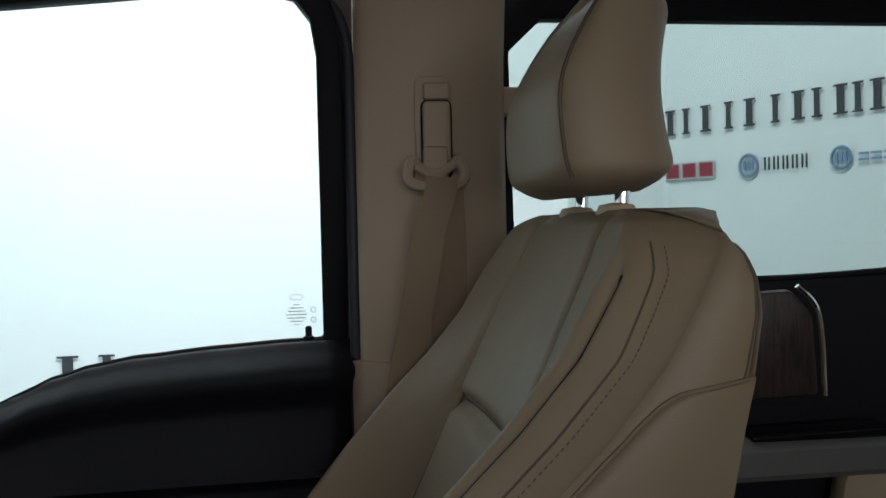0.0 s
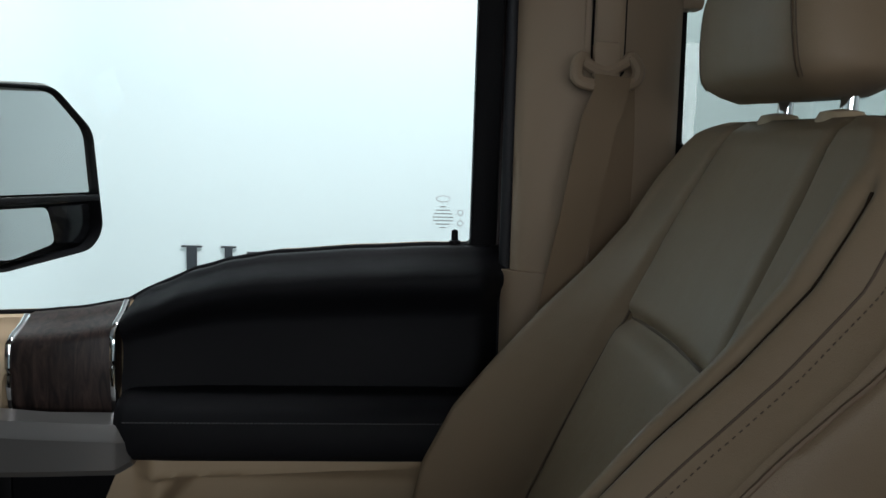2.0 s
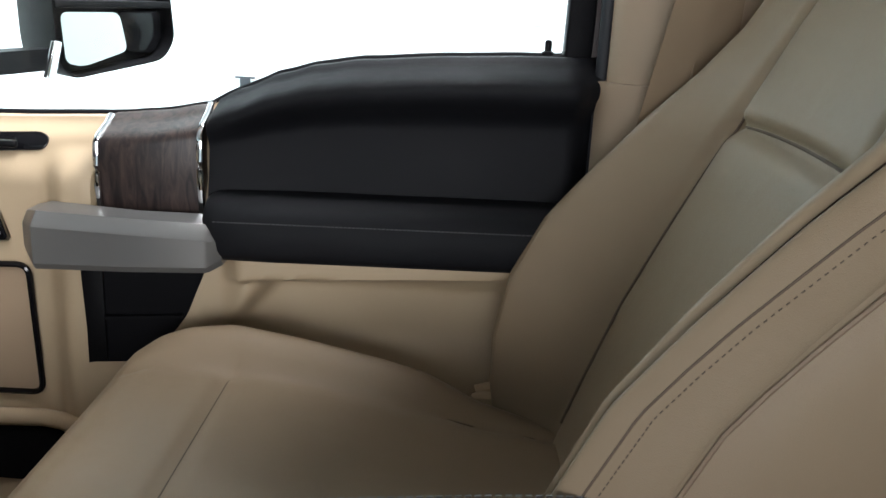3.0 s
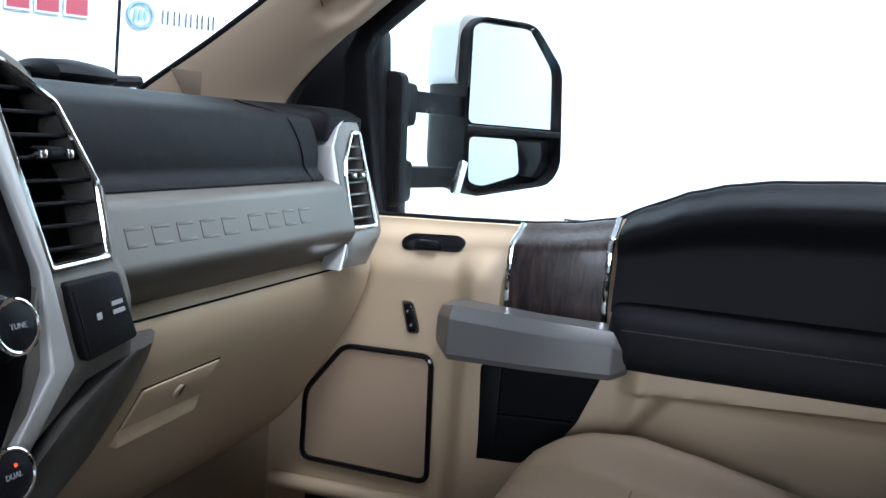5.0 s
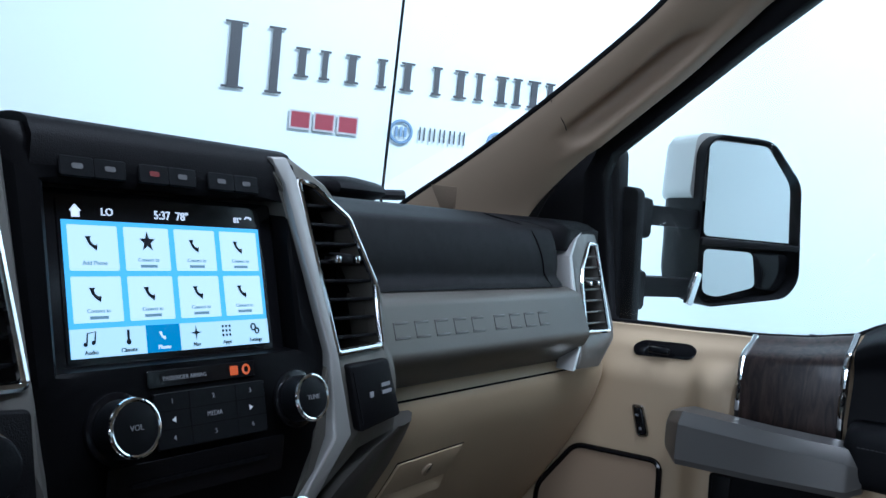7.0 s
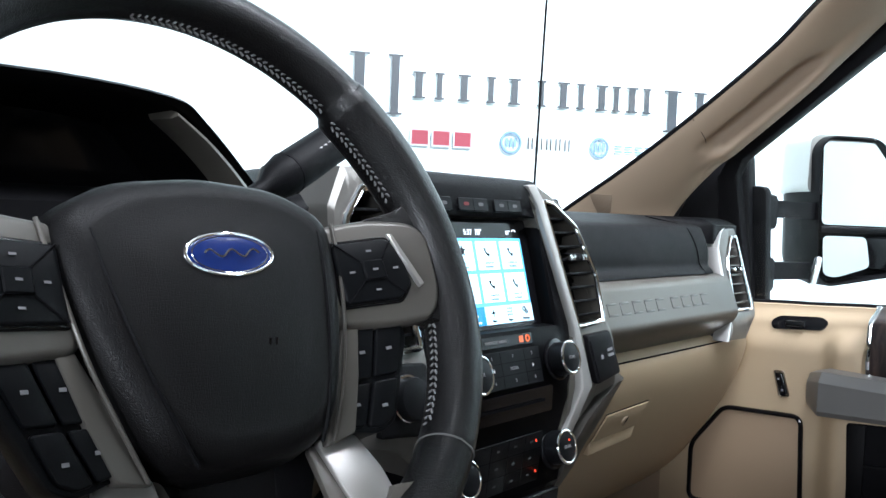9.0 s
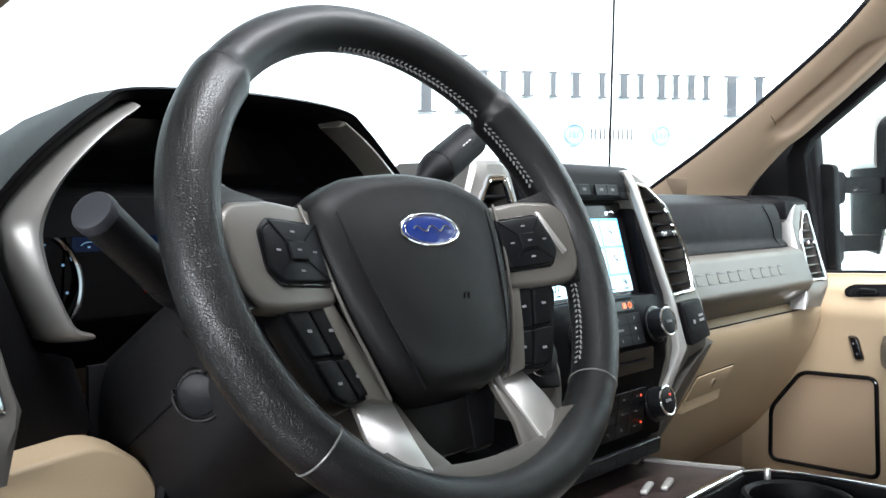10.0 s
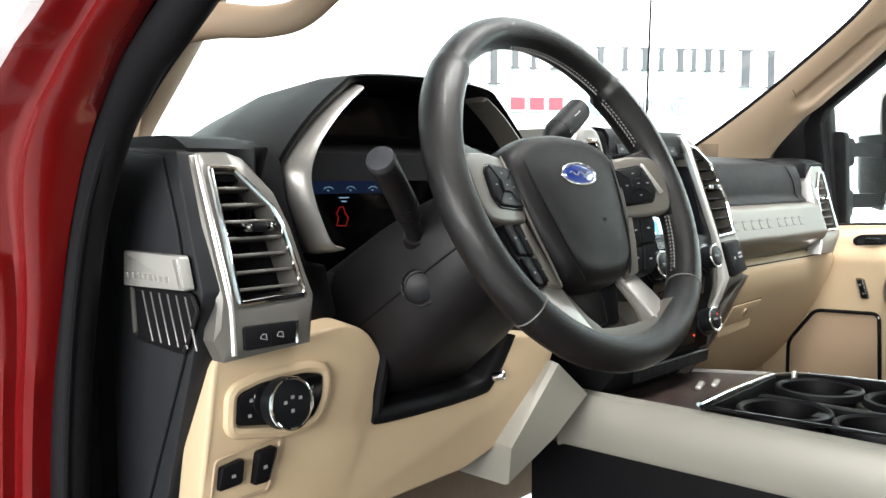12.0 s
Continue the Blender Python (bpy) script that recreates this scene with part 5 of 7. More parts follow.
for deg in (44, 136, 222, 318):
    a = radians(deg)
    c, s = math.cos(a), math.sin(a)
    path = []
    for j in range(24):
        b = 2 * math.pi * j / 24
        rr = 0.0164 if math.cos(b) < 0 else 0.0157
        path.append(wp((R + rr * math.cos(b)) * c, (R + rr * math.cos(b)) * s, 1.12 * rr * math.sin(b)))
    part("rim_seam", sweep(path, 0.0007, 6, True), GRIP if deg > 200 else BLACK, wheel)
bm = bmesh.new()
for d0s, d1s in ((47, 96), (-38, -8), (20, 42)):
    k = int(abs(d1s - d0s) * 0.62)
    for i in range(k + 1):
        a = radians(d0s + (d1s - d0s) * i / k)
        rin = R - rim_r(a)
        for sg in (-1, 1):
            q = wp(rin * math.cos(a + sg * 0.006), rin * math.sin(a + sg * 0.006), -0.001 + sg * 0.0018)
            m = Matrix.Translation(q) @ WM.to_3x3().to_4x4() @ Matrix.Rotation(a + sg * 0.7, 4, "Z") @ Matrix.Diagonal((0.0010, 0.0044, 0.0011, 1))
            bmesh.ops.create_cube(bm, size=1, matrix=m)
tagged(part("rim_stitching", bm, THREAD, wheel, "grey cross stitching"), kind="stuff")

# hub pad: domed, set back from the rim, a raised shoulder along each side
HU = 0.0
PAD = [(-0.083, 0.034), (-0.050, 0.052), (0.0, 0.057), (0.050, 0.052), (0.083, 0.034), (0.078, -0.008), (0.067, -0.046), (0.052, -0.080), (0.028, -0.094), (-0.028, -0.094), (-0.052, -0.080), (-0.067, -0.046), (-0.078, -0.008)]
pd = rounded(PAD, 0.014, 4)
rings = []
HD = -0.010
for k, d in ((1.02, -0.035), (1.02, -0.006), (1.0, 0.003), (0.975, 0.008), (0.93, 0.0115), (0.86, 0.0142), (0.80, 0.0152), (0.785, 0.0150), (0.6, 0.0180), (0.3, 0.0195), (0.05, 0.020)):
    rings.append([wp(HU + p.x * k, -0.018 + (p.y + 0.018) * k, d + HD) for p in pd])
hub = part("hub_pad", loft(rings), HUB_LEATHER, wheel, "black leather airbag pad", sharp=60)
for sg in (1, -1):
    line = [wp(HU + sg * a, b, d + HD) for a, b, d in ((0.066, 0.024, 0.0142), (0.063, 0.0, 0.0152), (0.054, -0.04, 0.0152), (0.043, -0.074, 0.0138), (0.036, -0.090, 0.0108))]
    part("pad_crease", sweep(smooth_line(line, 5), 0.0011, 6), BLACK, hub)
for q in (-0.002, 0.002):
    part("release_mark", box(wp(HU + 0.014 + q, -0.038, HD + 0.0198), (0.0012, 0.0006, 0.004), 0), BLACK_GLOSS, hub)
# maker's oval: blue enamel with a plain flowing bright line
ov = lambda k: [wp(0.001 + 0.0255 * k * math.cos(2 * math.pi * i / 40), 0.0085 + 0.0110 * k * math.sin(2 * math.pi * i / 40), HD) for i in range(40)]
bdg = part("badge", slab([p + WN * 0.017 for p in ov(0.97)], WN * 0.0045, 0.001), BADGE, wheel, "blue oval badge in a chrome rim")
part("badge_rim", sweep([p + WN * 0.021 for p in ov(1.0)], 0.0010, 8, True, up=WN), CHROME, bdg)
part("badge_rim", sweep([p + WN * 0.0216 for p in ov(0.87)], 0.0003, 6, True, up=WN), CHROME, bdg)
flow = [wp(0.001 - 0.016 + 0.032 * i / 60, 0.0085 + 0.0019 * math.sin(i / 60 * 5 * math.pi), HD + 0.0218) for i in range(61)]
part("badge_line", sweep(flow, 0.0006, 6, up=WN, flat=0.6), CHROME, bdg)

dish = lambda u, d=0.0: d - 0.003 + 0.22 * (abs(u) - 0.08)


def wface(pts, r, n, d0, thick, bevel, material, parent, name, label="", seg=2, sg=1):
    """A padded plate on the dished face of the wheel."""
    return part(name, slab([wp(HU + sg * p.x, p.y, dish(p.x, d0)) for p in rounded(pts, r, n)], WN * thick, bevel, seg), material, parent, label, sharp=50)


for sg in (1, -1):
    # broad upper spoke, flush with the rim at its outer end
    sp = [(0.074, 0.031), (0.110, 0.034), (0.142, 0.030), (0.1515, 0.020), (0.149, -0.018), (0.139, -0.033), (0.110, -0.034), (0.074, -0.031)]
    spk = wface(sp, 0.008, 3, -0.017, 0.016, 0.005, SPOKE, wheel, "spoke", "taupe silver spoke", 3, sg)
    kp = [(0.080, 0.0185), (0.116, 0.0195), (0.125, 0.012), (0.126, -0.010), (0.117, -0.019), (0.080, -0.0185)]
    wface([(x * 1.0 + (0.002 if x > 0.1 else -0.002), y * 1.1) for x, y in kp], 0.003, 2, -0.0035, 0.003, 0.001, BLACK_GLOSS, spk, "key_well", "", 2, sg)
    key = wface(kp, 0.003, 2, -0.0025, 0.0045, 0.0018, KEY, spk, "key_pad", "black key pad", 2, sg)
    if sg > 0:
        part("key_edge", slab([wp(HU + a, b, dish(a, 0.0005)) for a, b in ((0.117, 0.0215), (0.1205, 0.021), (0.1335, -0.012), (0.1295, -0.014))], WN * 0.003, 0.0008, 1), SILVER, key)
    part("key_centre", slab([wp(HU + sg * a, b, dish(a, 0.0018)) for a, b in ((0.095, 0.006), (0.109, 0.006), (0.109, -0.006), (0.095, -0.006))], WN * 0.0022, 0.0008, 1), KEY, key)
    for a, b, c, d in ((0.081, 0.018, 0.095, 0.006), (0.119, 0.018, 0.109, 0.006), (0.120, -0.016, 0.109, -0.006), (0.081, -0.018, 0.095, -0.006)):
        part("key_gap", sweep([wp(HU + sg * a, b, dish(a, 0.0021)), wp(HU + sg * c, d, dish(c, 0.0021))], 0.0006, 5), DARK, key)
    for a, b in ((0.102, 0.012), (0.102, -0.012), (0.088, 0.0), (0.117, 0.0), (0.102, 0.0)):
        part("key_symbol", slab([wp(HU + sg * a + x, b + y, dish(sg * a + x, 0.0023 if (a, b) != (0.102, 0.0) else 0.0042)) for x, y in ((-0.0017, -0.0006), (0.0017, -0.0006), (0.0017, 0.0006), (-0.0017, 0.0006))], WN * 0.0002), PRINT_DIM, key)
    # lower key bank: two stacked pairs of keys
    low = wface([(0.082, -0.029), (0.116, -0.027), (0.122, -0.036), (0.099, -0.086), (0.088, -0.091), (0.058, -0.084)], 0.005, 3, -0.026, 0.018, 0.003, KEY, wheel, "key_bank", "black lower key bank", 2, sg)
    for quad in (((0.084, -0.031), (0.099, -0.030), (0.0885, -0.060), (0.0735, -0.060)), ((0.101, -0.030), (0.118, -0.031), (0.106, -0.060), (0.0905, -0.060)), ((0.0725, -0.0625), (0.0875, -0.0625), (0.077, -0.086), (0.062, -0.083)), ((0.0895, -0.0625), (0.105, -0.0625), (0.096, -0.084), (0.088, -0.088), (0.079, -0.0865))):
        ky = part("key", slab([wp(HU + sg * p.x, p.y, dish(p.x, -0.010)) for p in rounded(quad, 0.002, 2)], WN * 0.0045, 0.0012, 2), KEY, low, sharp=50)
        cx, cy = sum(q[0] for q in quad) / len(quad), sum(q[1] for q in quad) / len(quad)
        part("key_symbol", slab([wp(HU + sg * cx + x, cy + y, dish(sg * cx + x, -0.0053)) for x, y in ((-0.0018, -0.0009), (0.0018, -0.0009), (0.0018, 0.0009), (-0.0018, 0.0009))], WN * 0.0002), PRINT_DIM, low)
    # lower leg: a bright outer facet and a taupe inner facet, rising towards the rim
    leg_d = lambda v: -0.026 + 0.42 * (-0.080 - v)
    for pts, material, name, label, dd in (([(0.048, -0.088), (0.074, -0.079), (0.081, -0.108), (0.080, -0.131), (0.070, -0.141), (0.050, -0.139), (0.050, -0.118)], SILVER, "lower_spoke", "bright silver lower spoke", 0.0), ([(0.043, -0.090), (0.050, -0.088), (0.051, -0.118), (0.051, -0.140), (0.030, -0.146), (0.032, -0.136), (0.039, -0.122)], SPOKE, "lower_spoke", "taupe inner facet of the lower spoke", -0.003)):
        part(name, slab([wp(HU + sg * p.x, p.y, leg_d(p.y) + dd) for p in rounded(pts, 0.003, 3)], WN * 0.004, 0.0015, 2), material, wheel, label, sharp=50)
    strip = [(0.079, -0.026), (0.088, -0.029), (0.080, -0.058), (0.069, -0.088), (0.050, -0.092), (0.064, -0.060)]
    wface(strip, 0.002, 2, -0.020, 0.0165, 0.002, SPOKE, wheel, "hub_strip", "taupe strip beside the airbag pad", 2, sg)
    edge = [wp(HU + sg * a, b, d) for a, b, d in ((0.086, 0.032, -0.0035), (0.0815, 0.0, -0.0025), (0.0745, -0.035, -0.0045), (0.064, -0.066, -0.0075), (0.054, -0.090, -0.012))]
    part("hub_edge", sweep(smooth_line(edge, 6), 0.0013, 8), SPOKE, wheel, "taupe line round the airbag pad")
    web = [(0.157, 0.070), (0.150, 0.050), (0.138, 0.039), (0.108, 0.034), (0.108, 0.024), (0.157, 0.016)]
    wface(web, 0.008, 4, -0.021, 0.017, 0.006, BLACK_LEATHER, wheel, "rim_web", "", 3, sg)
    web = [(0.157, -0.052), (0.152, -0.040), (0.143, -0.033), (0.130, -0.028), (0.140, -0.012), (0.157, -0.008)]
    wface(web, 0.006, 4, -0.021, 0.016, 0.006, BLACK_LEATHER, wheel, "rim_web", "", 3, sg)
    part("spoke_core", slab([wp(HU + sg * p[0], p[1], -0.046) for p in ((0.07, 0.02), (0.14, 0.02), (0.14, -0.02), (0.10, -0.06), (0.06, -0.09), (0.04, -0.13), (0.02, -0.13), (0.03, -0.08))], WN * 0.016, 0.004), BLACK, wheel)
bo = smooth_line([V((a, b, 0)) for a, b in ((-0.091, -0.122), (-0.082, -0.140), (-0.05, -0.153), (0.0, -0.157), (0.05, -0.153), (0.082, -0.140), (0.091, -0.122))], 5)
bi = smooth_line([V((a, b, 0)) for a, b in ((-0.078, -0.120), (-0.060, -0.132), (-0.026, -0.137), (0.0, -0.138), (0.026, -0.137), (0.060, -0.132), (0.078, -0.120))], 5)
part("lower_bridge", loft([[wp(HU + o.x, o.y, -0.012), wp(HU + o.x, o.y, 0.006), wp(HU + o.lerp(i, 0.4).x, o.lerp(i, 0.4).y, 0.0055), wp(HU + i.x, i.y, 0.0), wp(HU + i.x, i.y, -0.018)] for o, i in zip(bo, bi)]), SPOKE, wheel, "taupe bridge between the lower spokes", sharp=40)
part("pad_skirt", slab([wp(HU + p.x, p.y, -0.046) for p in rounded([(-0.050, -0.080), (0.050, -0.080), (0.044, -0.118), (0.020, -0.128), (-0.020, -0.128), (-0.044, -0.118)], 0.008, 3)], WN * 0.014, 0.004), COLUMN, wheel, "black cover below the airbag pad")
part("hub_back", loft([[wp(HU + 0.075 * k * math.cos(b), -0.02 + 0.075 * k * math.sin(b), d) for b in [2 * math.pi * j / 28 for j in range(28)]] for k, d in ((1.0, -0.016), (1.0, -0.034), (0.75, -0.06), (0.6, -0.09))]), BLACK, wheel, "black hub back")

# column shroud: a boxy two-piece cover with a stalk pod and a button
col = thing("steering_column", "black steering column shroud with stalks and a tilt button", "steering column")


CM = facing((-0.4755, -0.181, 1.4757), (0.9992, -0.04, 0), (0.017, 0.4254, 0.9048)) @ Matrix.Translation((0, 0, -0.020))
cp = lambda u, v, d=0.0: CM @ V((u, v, d))


def shroud(d, hx, hz, dz, e):
    out = []
    for j in range(48):
        b = 2 * math.pi * (j + 0.5) / 48
        c, q = math.cos(b), math.sin(b)
        low = 0.82 if q < 0 else 1.0
        out.append(cp(hx * (1 - 0.16 * max(0, -q)) * abs(c) ** e * (1 if c > 0 else -1), -0.005 + dz + hz * low * abs(q) ** e * (1 if q > 0 else -1), d))
    return out


part("column_shroud", loft([shroud(*row) for row in ((-0.070, 0.058, 0.048, 0.0, 0.7), (-0.076, 0.066, 0.056, -0.002, 0.62), (-0.088, 0.073, 0.063, -0.005, 0.55), (-0.13, 0.084, 0.073, -0.014, 0.48), (-0.19, 0.093, 0.082, -0.026, 0.45), (-0.26, 0.098, 0.088, -0.038, 0.45), (-0.30, 0.098, 0.088, -0.04, 0.45))]), COLUMN, col, "black column shroud", sharp=60)
for sg in (1, -1):
    ln = [cp(sg * (hx + 0.0004), -0.005 + dz - 0.004, d) for d, hx, dz in ((-0.078, 0.0672, -0.002), (-0.088, 0.073, -0.005), (-0.13, 0.084, -0.014), (-0.19, 0.093, -0.026), (-0.26, 0.098, -0.038))]
    part("shroud_seam", sweep(ln, 0.0009, 6), DARK, col)
part("shroud_collar", loft([[cp((0.050 + e) * math.cos(b), -0.004 + (0.042 + e) * math.sin(b), d) for b in [2 * math.pi * j / 32 for j in range(32)]] for d, e in ((-0.045, 0.0), (-0.060, 0.010), (-0.074, 0.014))]), BLACK, col)
BN = V((-0.80, -0.60, 0.05)).normalized()
BC = V((-0.5560, -0.0455, 1.375))
bq = BN.to_track_quat("Z", "Y").to_matrix()
part("button_pod", disc(BC - BN * 0.016, BN, 0.0215, 0.017, 32, 0.006, 0.019), COLUMN, col, "raised pod round the tilt button")
part("tilt_button", disc(BC, BN, 0.0150, 0.0035, 28, 0.002), KEY, col, "round tilt button")
lip = [BC + bq @ V((0.0185 * math.cos(a), 0.0185 * math.sin(a), 0.001)) for a in [math.pi * (0.95 + 1.15 * i / 16) for i in range(17)]]
part("button_lip", sweep(lip, 0.0015, 8), COLUMN, col, "raised lip of the button pod")
st = smooth_line([(-0.505, 0.005, 1.392), (-0.540, -0.026, 1.416), (-0.570, -0.046, 1.442), (-0.60, -0.064, 1.464), (-0.646, -0.086, 1.497)], 5)
part("stalk_boot", sweep(st[:8], lambda q: 0.019 - 0.007 * q, 16), COLUMN, col, "black boot at the foot of the stalk")
sk = part("turn_stalk", sweep(st, lambda q: 0.0088 + 0.0042 * step(0.45, 0.6, q), 16), COLUMN, col, "black turn signal stalk")
d = (st[-1] - st[-2]).normalized()
part("stalk_cap", disc(st[-1], d, 0.0134, 0.008, 28, 0.003), SEAL_GREY, sk, "grey round end cap")
for q in (12, 14):
    part("stalk_band", sweep([st[q], st[q] + d * 0.0015], 0.0133, 16), DARK, sk)
sh = smooth_line([(-0.41, -0.02, 1.475), (-0.36, -0.028, 1.502), (-0.305, -0.026, 1.531), (-0.236, -0.014, 1.566)], 6)
gs = part("shift_lever", sweep(sh, lambda q: 0.0075 + 0.0092 * step(0.60, 0.70, q), 14), BLACK, col, "black gear shift lever")
d2 = (sh[-1] - sh[-2]).normalized()
part("lever_cap", disc(sh[-1], d2, 0.0165, 0.006, 20, 0.004), BLACK, gs)
part("lever_ring", sweep([sh[13], sh[13] + d2 * 0.002], 0.0170, 16), DARK, gs)
for k in range(3):
    part("lever_print", box(sh[-1] - d2 * (0.014 + 0.006 * k) + V((-0.008, -0.0152, 0.0025)), (0.0035, 0.001, 0.005), 0, Matrix.Rotation(-0.45, 4, "Y")), PRINT, gs)

# ---- passenger front door ----
SILL = [(-0.80, 1.487), (-0.70, 1.485), (-0.61, 1.480), (-0.50, 1.471), (-0.446, 1.462), (-0.40, 1.449), (-0.346, 1.426), (-0.30, 1.402), (-0.24, 1.391), (-0.18, 1.385), (-0.05, 1.379), (0.05, 1.375), (0.20, 1.37)]
sill = lambda y: lerp_table(SILL, y)


def door_x(y, z):
    """Inner face of the door's hard trim."""
    x = 0.815 - 0.02 * step(1.36, 1.30, z)
    x -= 0.028 * step(-0.105, -0.145, y) * max(step(-0.184, -0.174, y), step(1.258, 1.248, z)) * step(-0.40, -0.30, y) * step(1.355, 1.315, z)
    brow = 1.200 + 0.055 * (-0.40 - y)
    cheek = -0.400 + 0.9 * (1.20 - z)
    x -= 0.045 * step(-0.33, -0.37, y) * step(1.29, 1.26, z) * max(step(brow - 0.009, brow + 0.009, z), 0.6 * step(cheek - 0.016, cheek + 0.016, y) * step(1.08, 1.15, z))
    x += 0.02 * step(-0.30, -0.32, y) * step(1.29, 1.31, z)
    x -= 0.030 * step(1.13, 1.04, z) * step(-0.30, -0.42, y)
    x += 0.012 * step(-0.38, -0.43, y) * step(1.205, 1.185, z) * step(1.04, 1.12, z)
    x += 0.02 * step(sill(y) - 0.03, sill(y), z)
    return x


door = thing("passenger_door", "tan and black truck door with wood trim, closed", "car door")


def door_skin(u, v):
    y = 0.165 - 0.965 * u
    z = 0.80 + (sill(y) - 0.80) * v
    return (door_x(y, z), y, z)


part("trim_panel", surface(door_skin, 150, 120, (0.06, 0, 0)), TAN, door, "tan moulded door trim", sharp=50)


# dark upper panel, dished, with a rolled top
def upper(u, v):
    y = -0.318 - 0.472 * u
    top = sill(y) + 0.002
    bot = 1.296
    z = bot + (top - bot) * v
    x = 0.792 + 0.010 * step(0.0, 0.5, v) - 0.036 * step(0.55, 0.80, v) * step(0.0, 0.35, u + 0.15) + 0.052 * step(0.84, 1.0, v)
    x -= 0.012 * step(0.25, 0.0, u) * (1 - step(0.7, 1.0, v))
    x += 0.03 * step(0.93, 1.0, u)
    return (x, y, z)


part("upper_panel", surface(upper, 60, 36, (0.03, 0, 0)), BLACK_SOFT, door, "black padded upper panel", sharp=60)


# padded armrest
def arm_ring(y, k):
    prof = [(0.80, 1.310), (0.765, 1.313), (0.735, 1.311), (0.713, 1.301), (0.703, 1.283), (0.702, 1.262), (0.708, 1.246), (0.73, 1.238), (0.80, 1.236)]
    cx, cz = 0.80, 1.28
    return [V((cx + (x - cx) * k, y, cz + (z - cz) * (0.4 + 0.6 * k) + 0.012 * (-(y + 0.35)) * 1.0)) for x, z in smooth_arm(prof)]


def smooth_arm(prof):
    return [(p.x, p.y) for p in smooth_line([V((a, b, 0)) for a, b in prof], 3)]


ys = [-0.325, -0.33, -0.345, -0.40, -0.50, -0.60, -0.70, -0.745, -0.765, -0.775]
ks = [0.75, 0.9, 0.98, 1, 1, 1, 1, 0.97, 0.88, 0.7]
part("armrest", loft([arm_ring(y, k) for y, k in zip(ys, ks)]), BLACK_SOFT, door, "black stitched armrest pad", sharp=60)
bm = bmesh.new()
for i in range(86):
    y = -0.345 - i * 0.0049
    zz = 1.2905 + 0.012 * (-(y + 0.35))
    r = bmesh.ops.create_cube(bm, size=1, matrix=Matrix.Translation((0.7045, y, zz)) @ Matrix.Diagonal((0.0012, 0.0034, 0.0011, 1)))
tagged(part("stitching", bm, mat("black_thread", (0.05, 0.05, 0.052), 0.7), door), kind="stuff")

# wood accent between bright strips
def wood_face(u, v):
    y = -0.183 - 0.127 * u
    top = sill(y) + 0.003
    z = 1.262 + (top - 1.262) * v
    x = 0.786 - 0.008 * math.sin(math.pi * v) + 0.05 * step(0.80, 1.0, v) - 0.004 * math.sin(math.pi * u)
    return (x, y, z)


part("wood_trim", surface(wood_face, 16, 24, (0.03, 0, 0)), WOOD, door, "dark brown wood accent", sharp=60)
for u in (0.0, 1.0):
    line = [V(wood_face(u, v / 14)) + V((-0.003, 0.0, 0)) for v in range(15)]
    part("bright_strip", sweep(line, 0.0042, 8, flat=0.8), CHROME, door, "chrome strip")

# pull handle
def grip_ring(y, x0, x1, z0, z1, top=0.017, low=0.008):
    pts = [(x0 + low * 0.7, z0), (x1, z0), (x1, z1), (x0 + top, z1), (x0 + 0.002, z1 - top * 0.72), (x0, z1 - top * 0.72 - 0.003), (x0, z0 + low)]
    return [V((px_, y, pz)) for px_, pz in pts]


rings = [grip_ring(-0.099, 0.752, 0.79, 1.236, 1.270, 0.010), grip_ring(-0.102, 0.744, 0.79, 1.229, 1.278, 0.014), grip_ring(-0.127, 0.708, 0.775, 1.221, 1.287), grip_ring(-0.131, 0.704, 0.77, 1.220, 1.288), grip_ring(-0.24, 0.698, 0.755, 1.224, 1.286), grip_ring(-0.334, 0.695, 0.76, 1.229, 1.285), grip_ring(-0.339, 0.697, 0.765, 1.230, 1.284), grip_ring(-0.352, 0.708, 0.775, 1.236, 1.278, 0.012)]
part("pull_handle", loft(rings), GRIP, door, "grey painted pull handle", sharp=24)

# map pocket under the handle: a flat dark sheet carries the shade of its inside
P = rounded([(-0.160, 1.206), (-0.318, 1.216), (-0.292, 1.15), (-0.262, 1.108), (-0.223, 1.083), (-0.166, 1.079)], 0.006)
part("door_pocket", slab(yz(P, lambda y, z: door_x(y, z) - 0.004), (0.012, 0, 0), 0.001), DARK, door, "flat dark sheet for the shaded inside of the storage pocket")
part("pocket_shelf", slab(yz([(-0.19, 1.142), (-0.289, 1.150), (-0.288, 1.153), (-0.19, 1.146)], 0.7535), (0.02, 0, 0)), BLACK, door)
part("pocket_wall", slab(yz([(-0.166, 1.08), (-0.19, 1.085), (-0.19, 1.207), (-0.166, 1.206)], lambda y, z: door_x(y, z) - 0.009), (0.01, 0, 0), 0.001), BLACK, door)
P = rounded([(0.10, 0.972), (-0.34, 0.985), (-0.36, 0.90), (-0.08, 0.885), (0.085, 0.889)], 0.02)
# flat sheet again, dark to give the bin a shaded inside
part("door_pocket", slab(yz(P, lambda y, z: door_x(y, z) - 0.006), (0.012, 0, 0), 0.001), DARK, door, "flat dark sheet for the shaded inside of the lower bin")
part("bin_lip", sweep([V((door_x(y, 0.978) - 0.012, y, 0.978 + (0.165 - y) * 0.03)) for y in [0.15 - 0.03 * i for i in range(20)]], 0.012, 10), TAN, door)

# speaker grille with a bright dark frame
SP = [(0.050, 1.193), (-0.082, 1.197), (-0.089, 1.019), (0.106, 1.018), (0.106, 1.118)]
gx = lambda y, z: door_x(y, z) - 0.004
g = part("speaker_grille", slab(yz(rounded(SP, 0.014), gx), (0.004, 0, 0)), GRILLE, door, "tan perforated speaker grille")
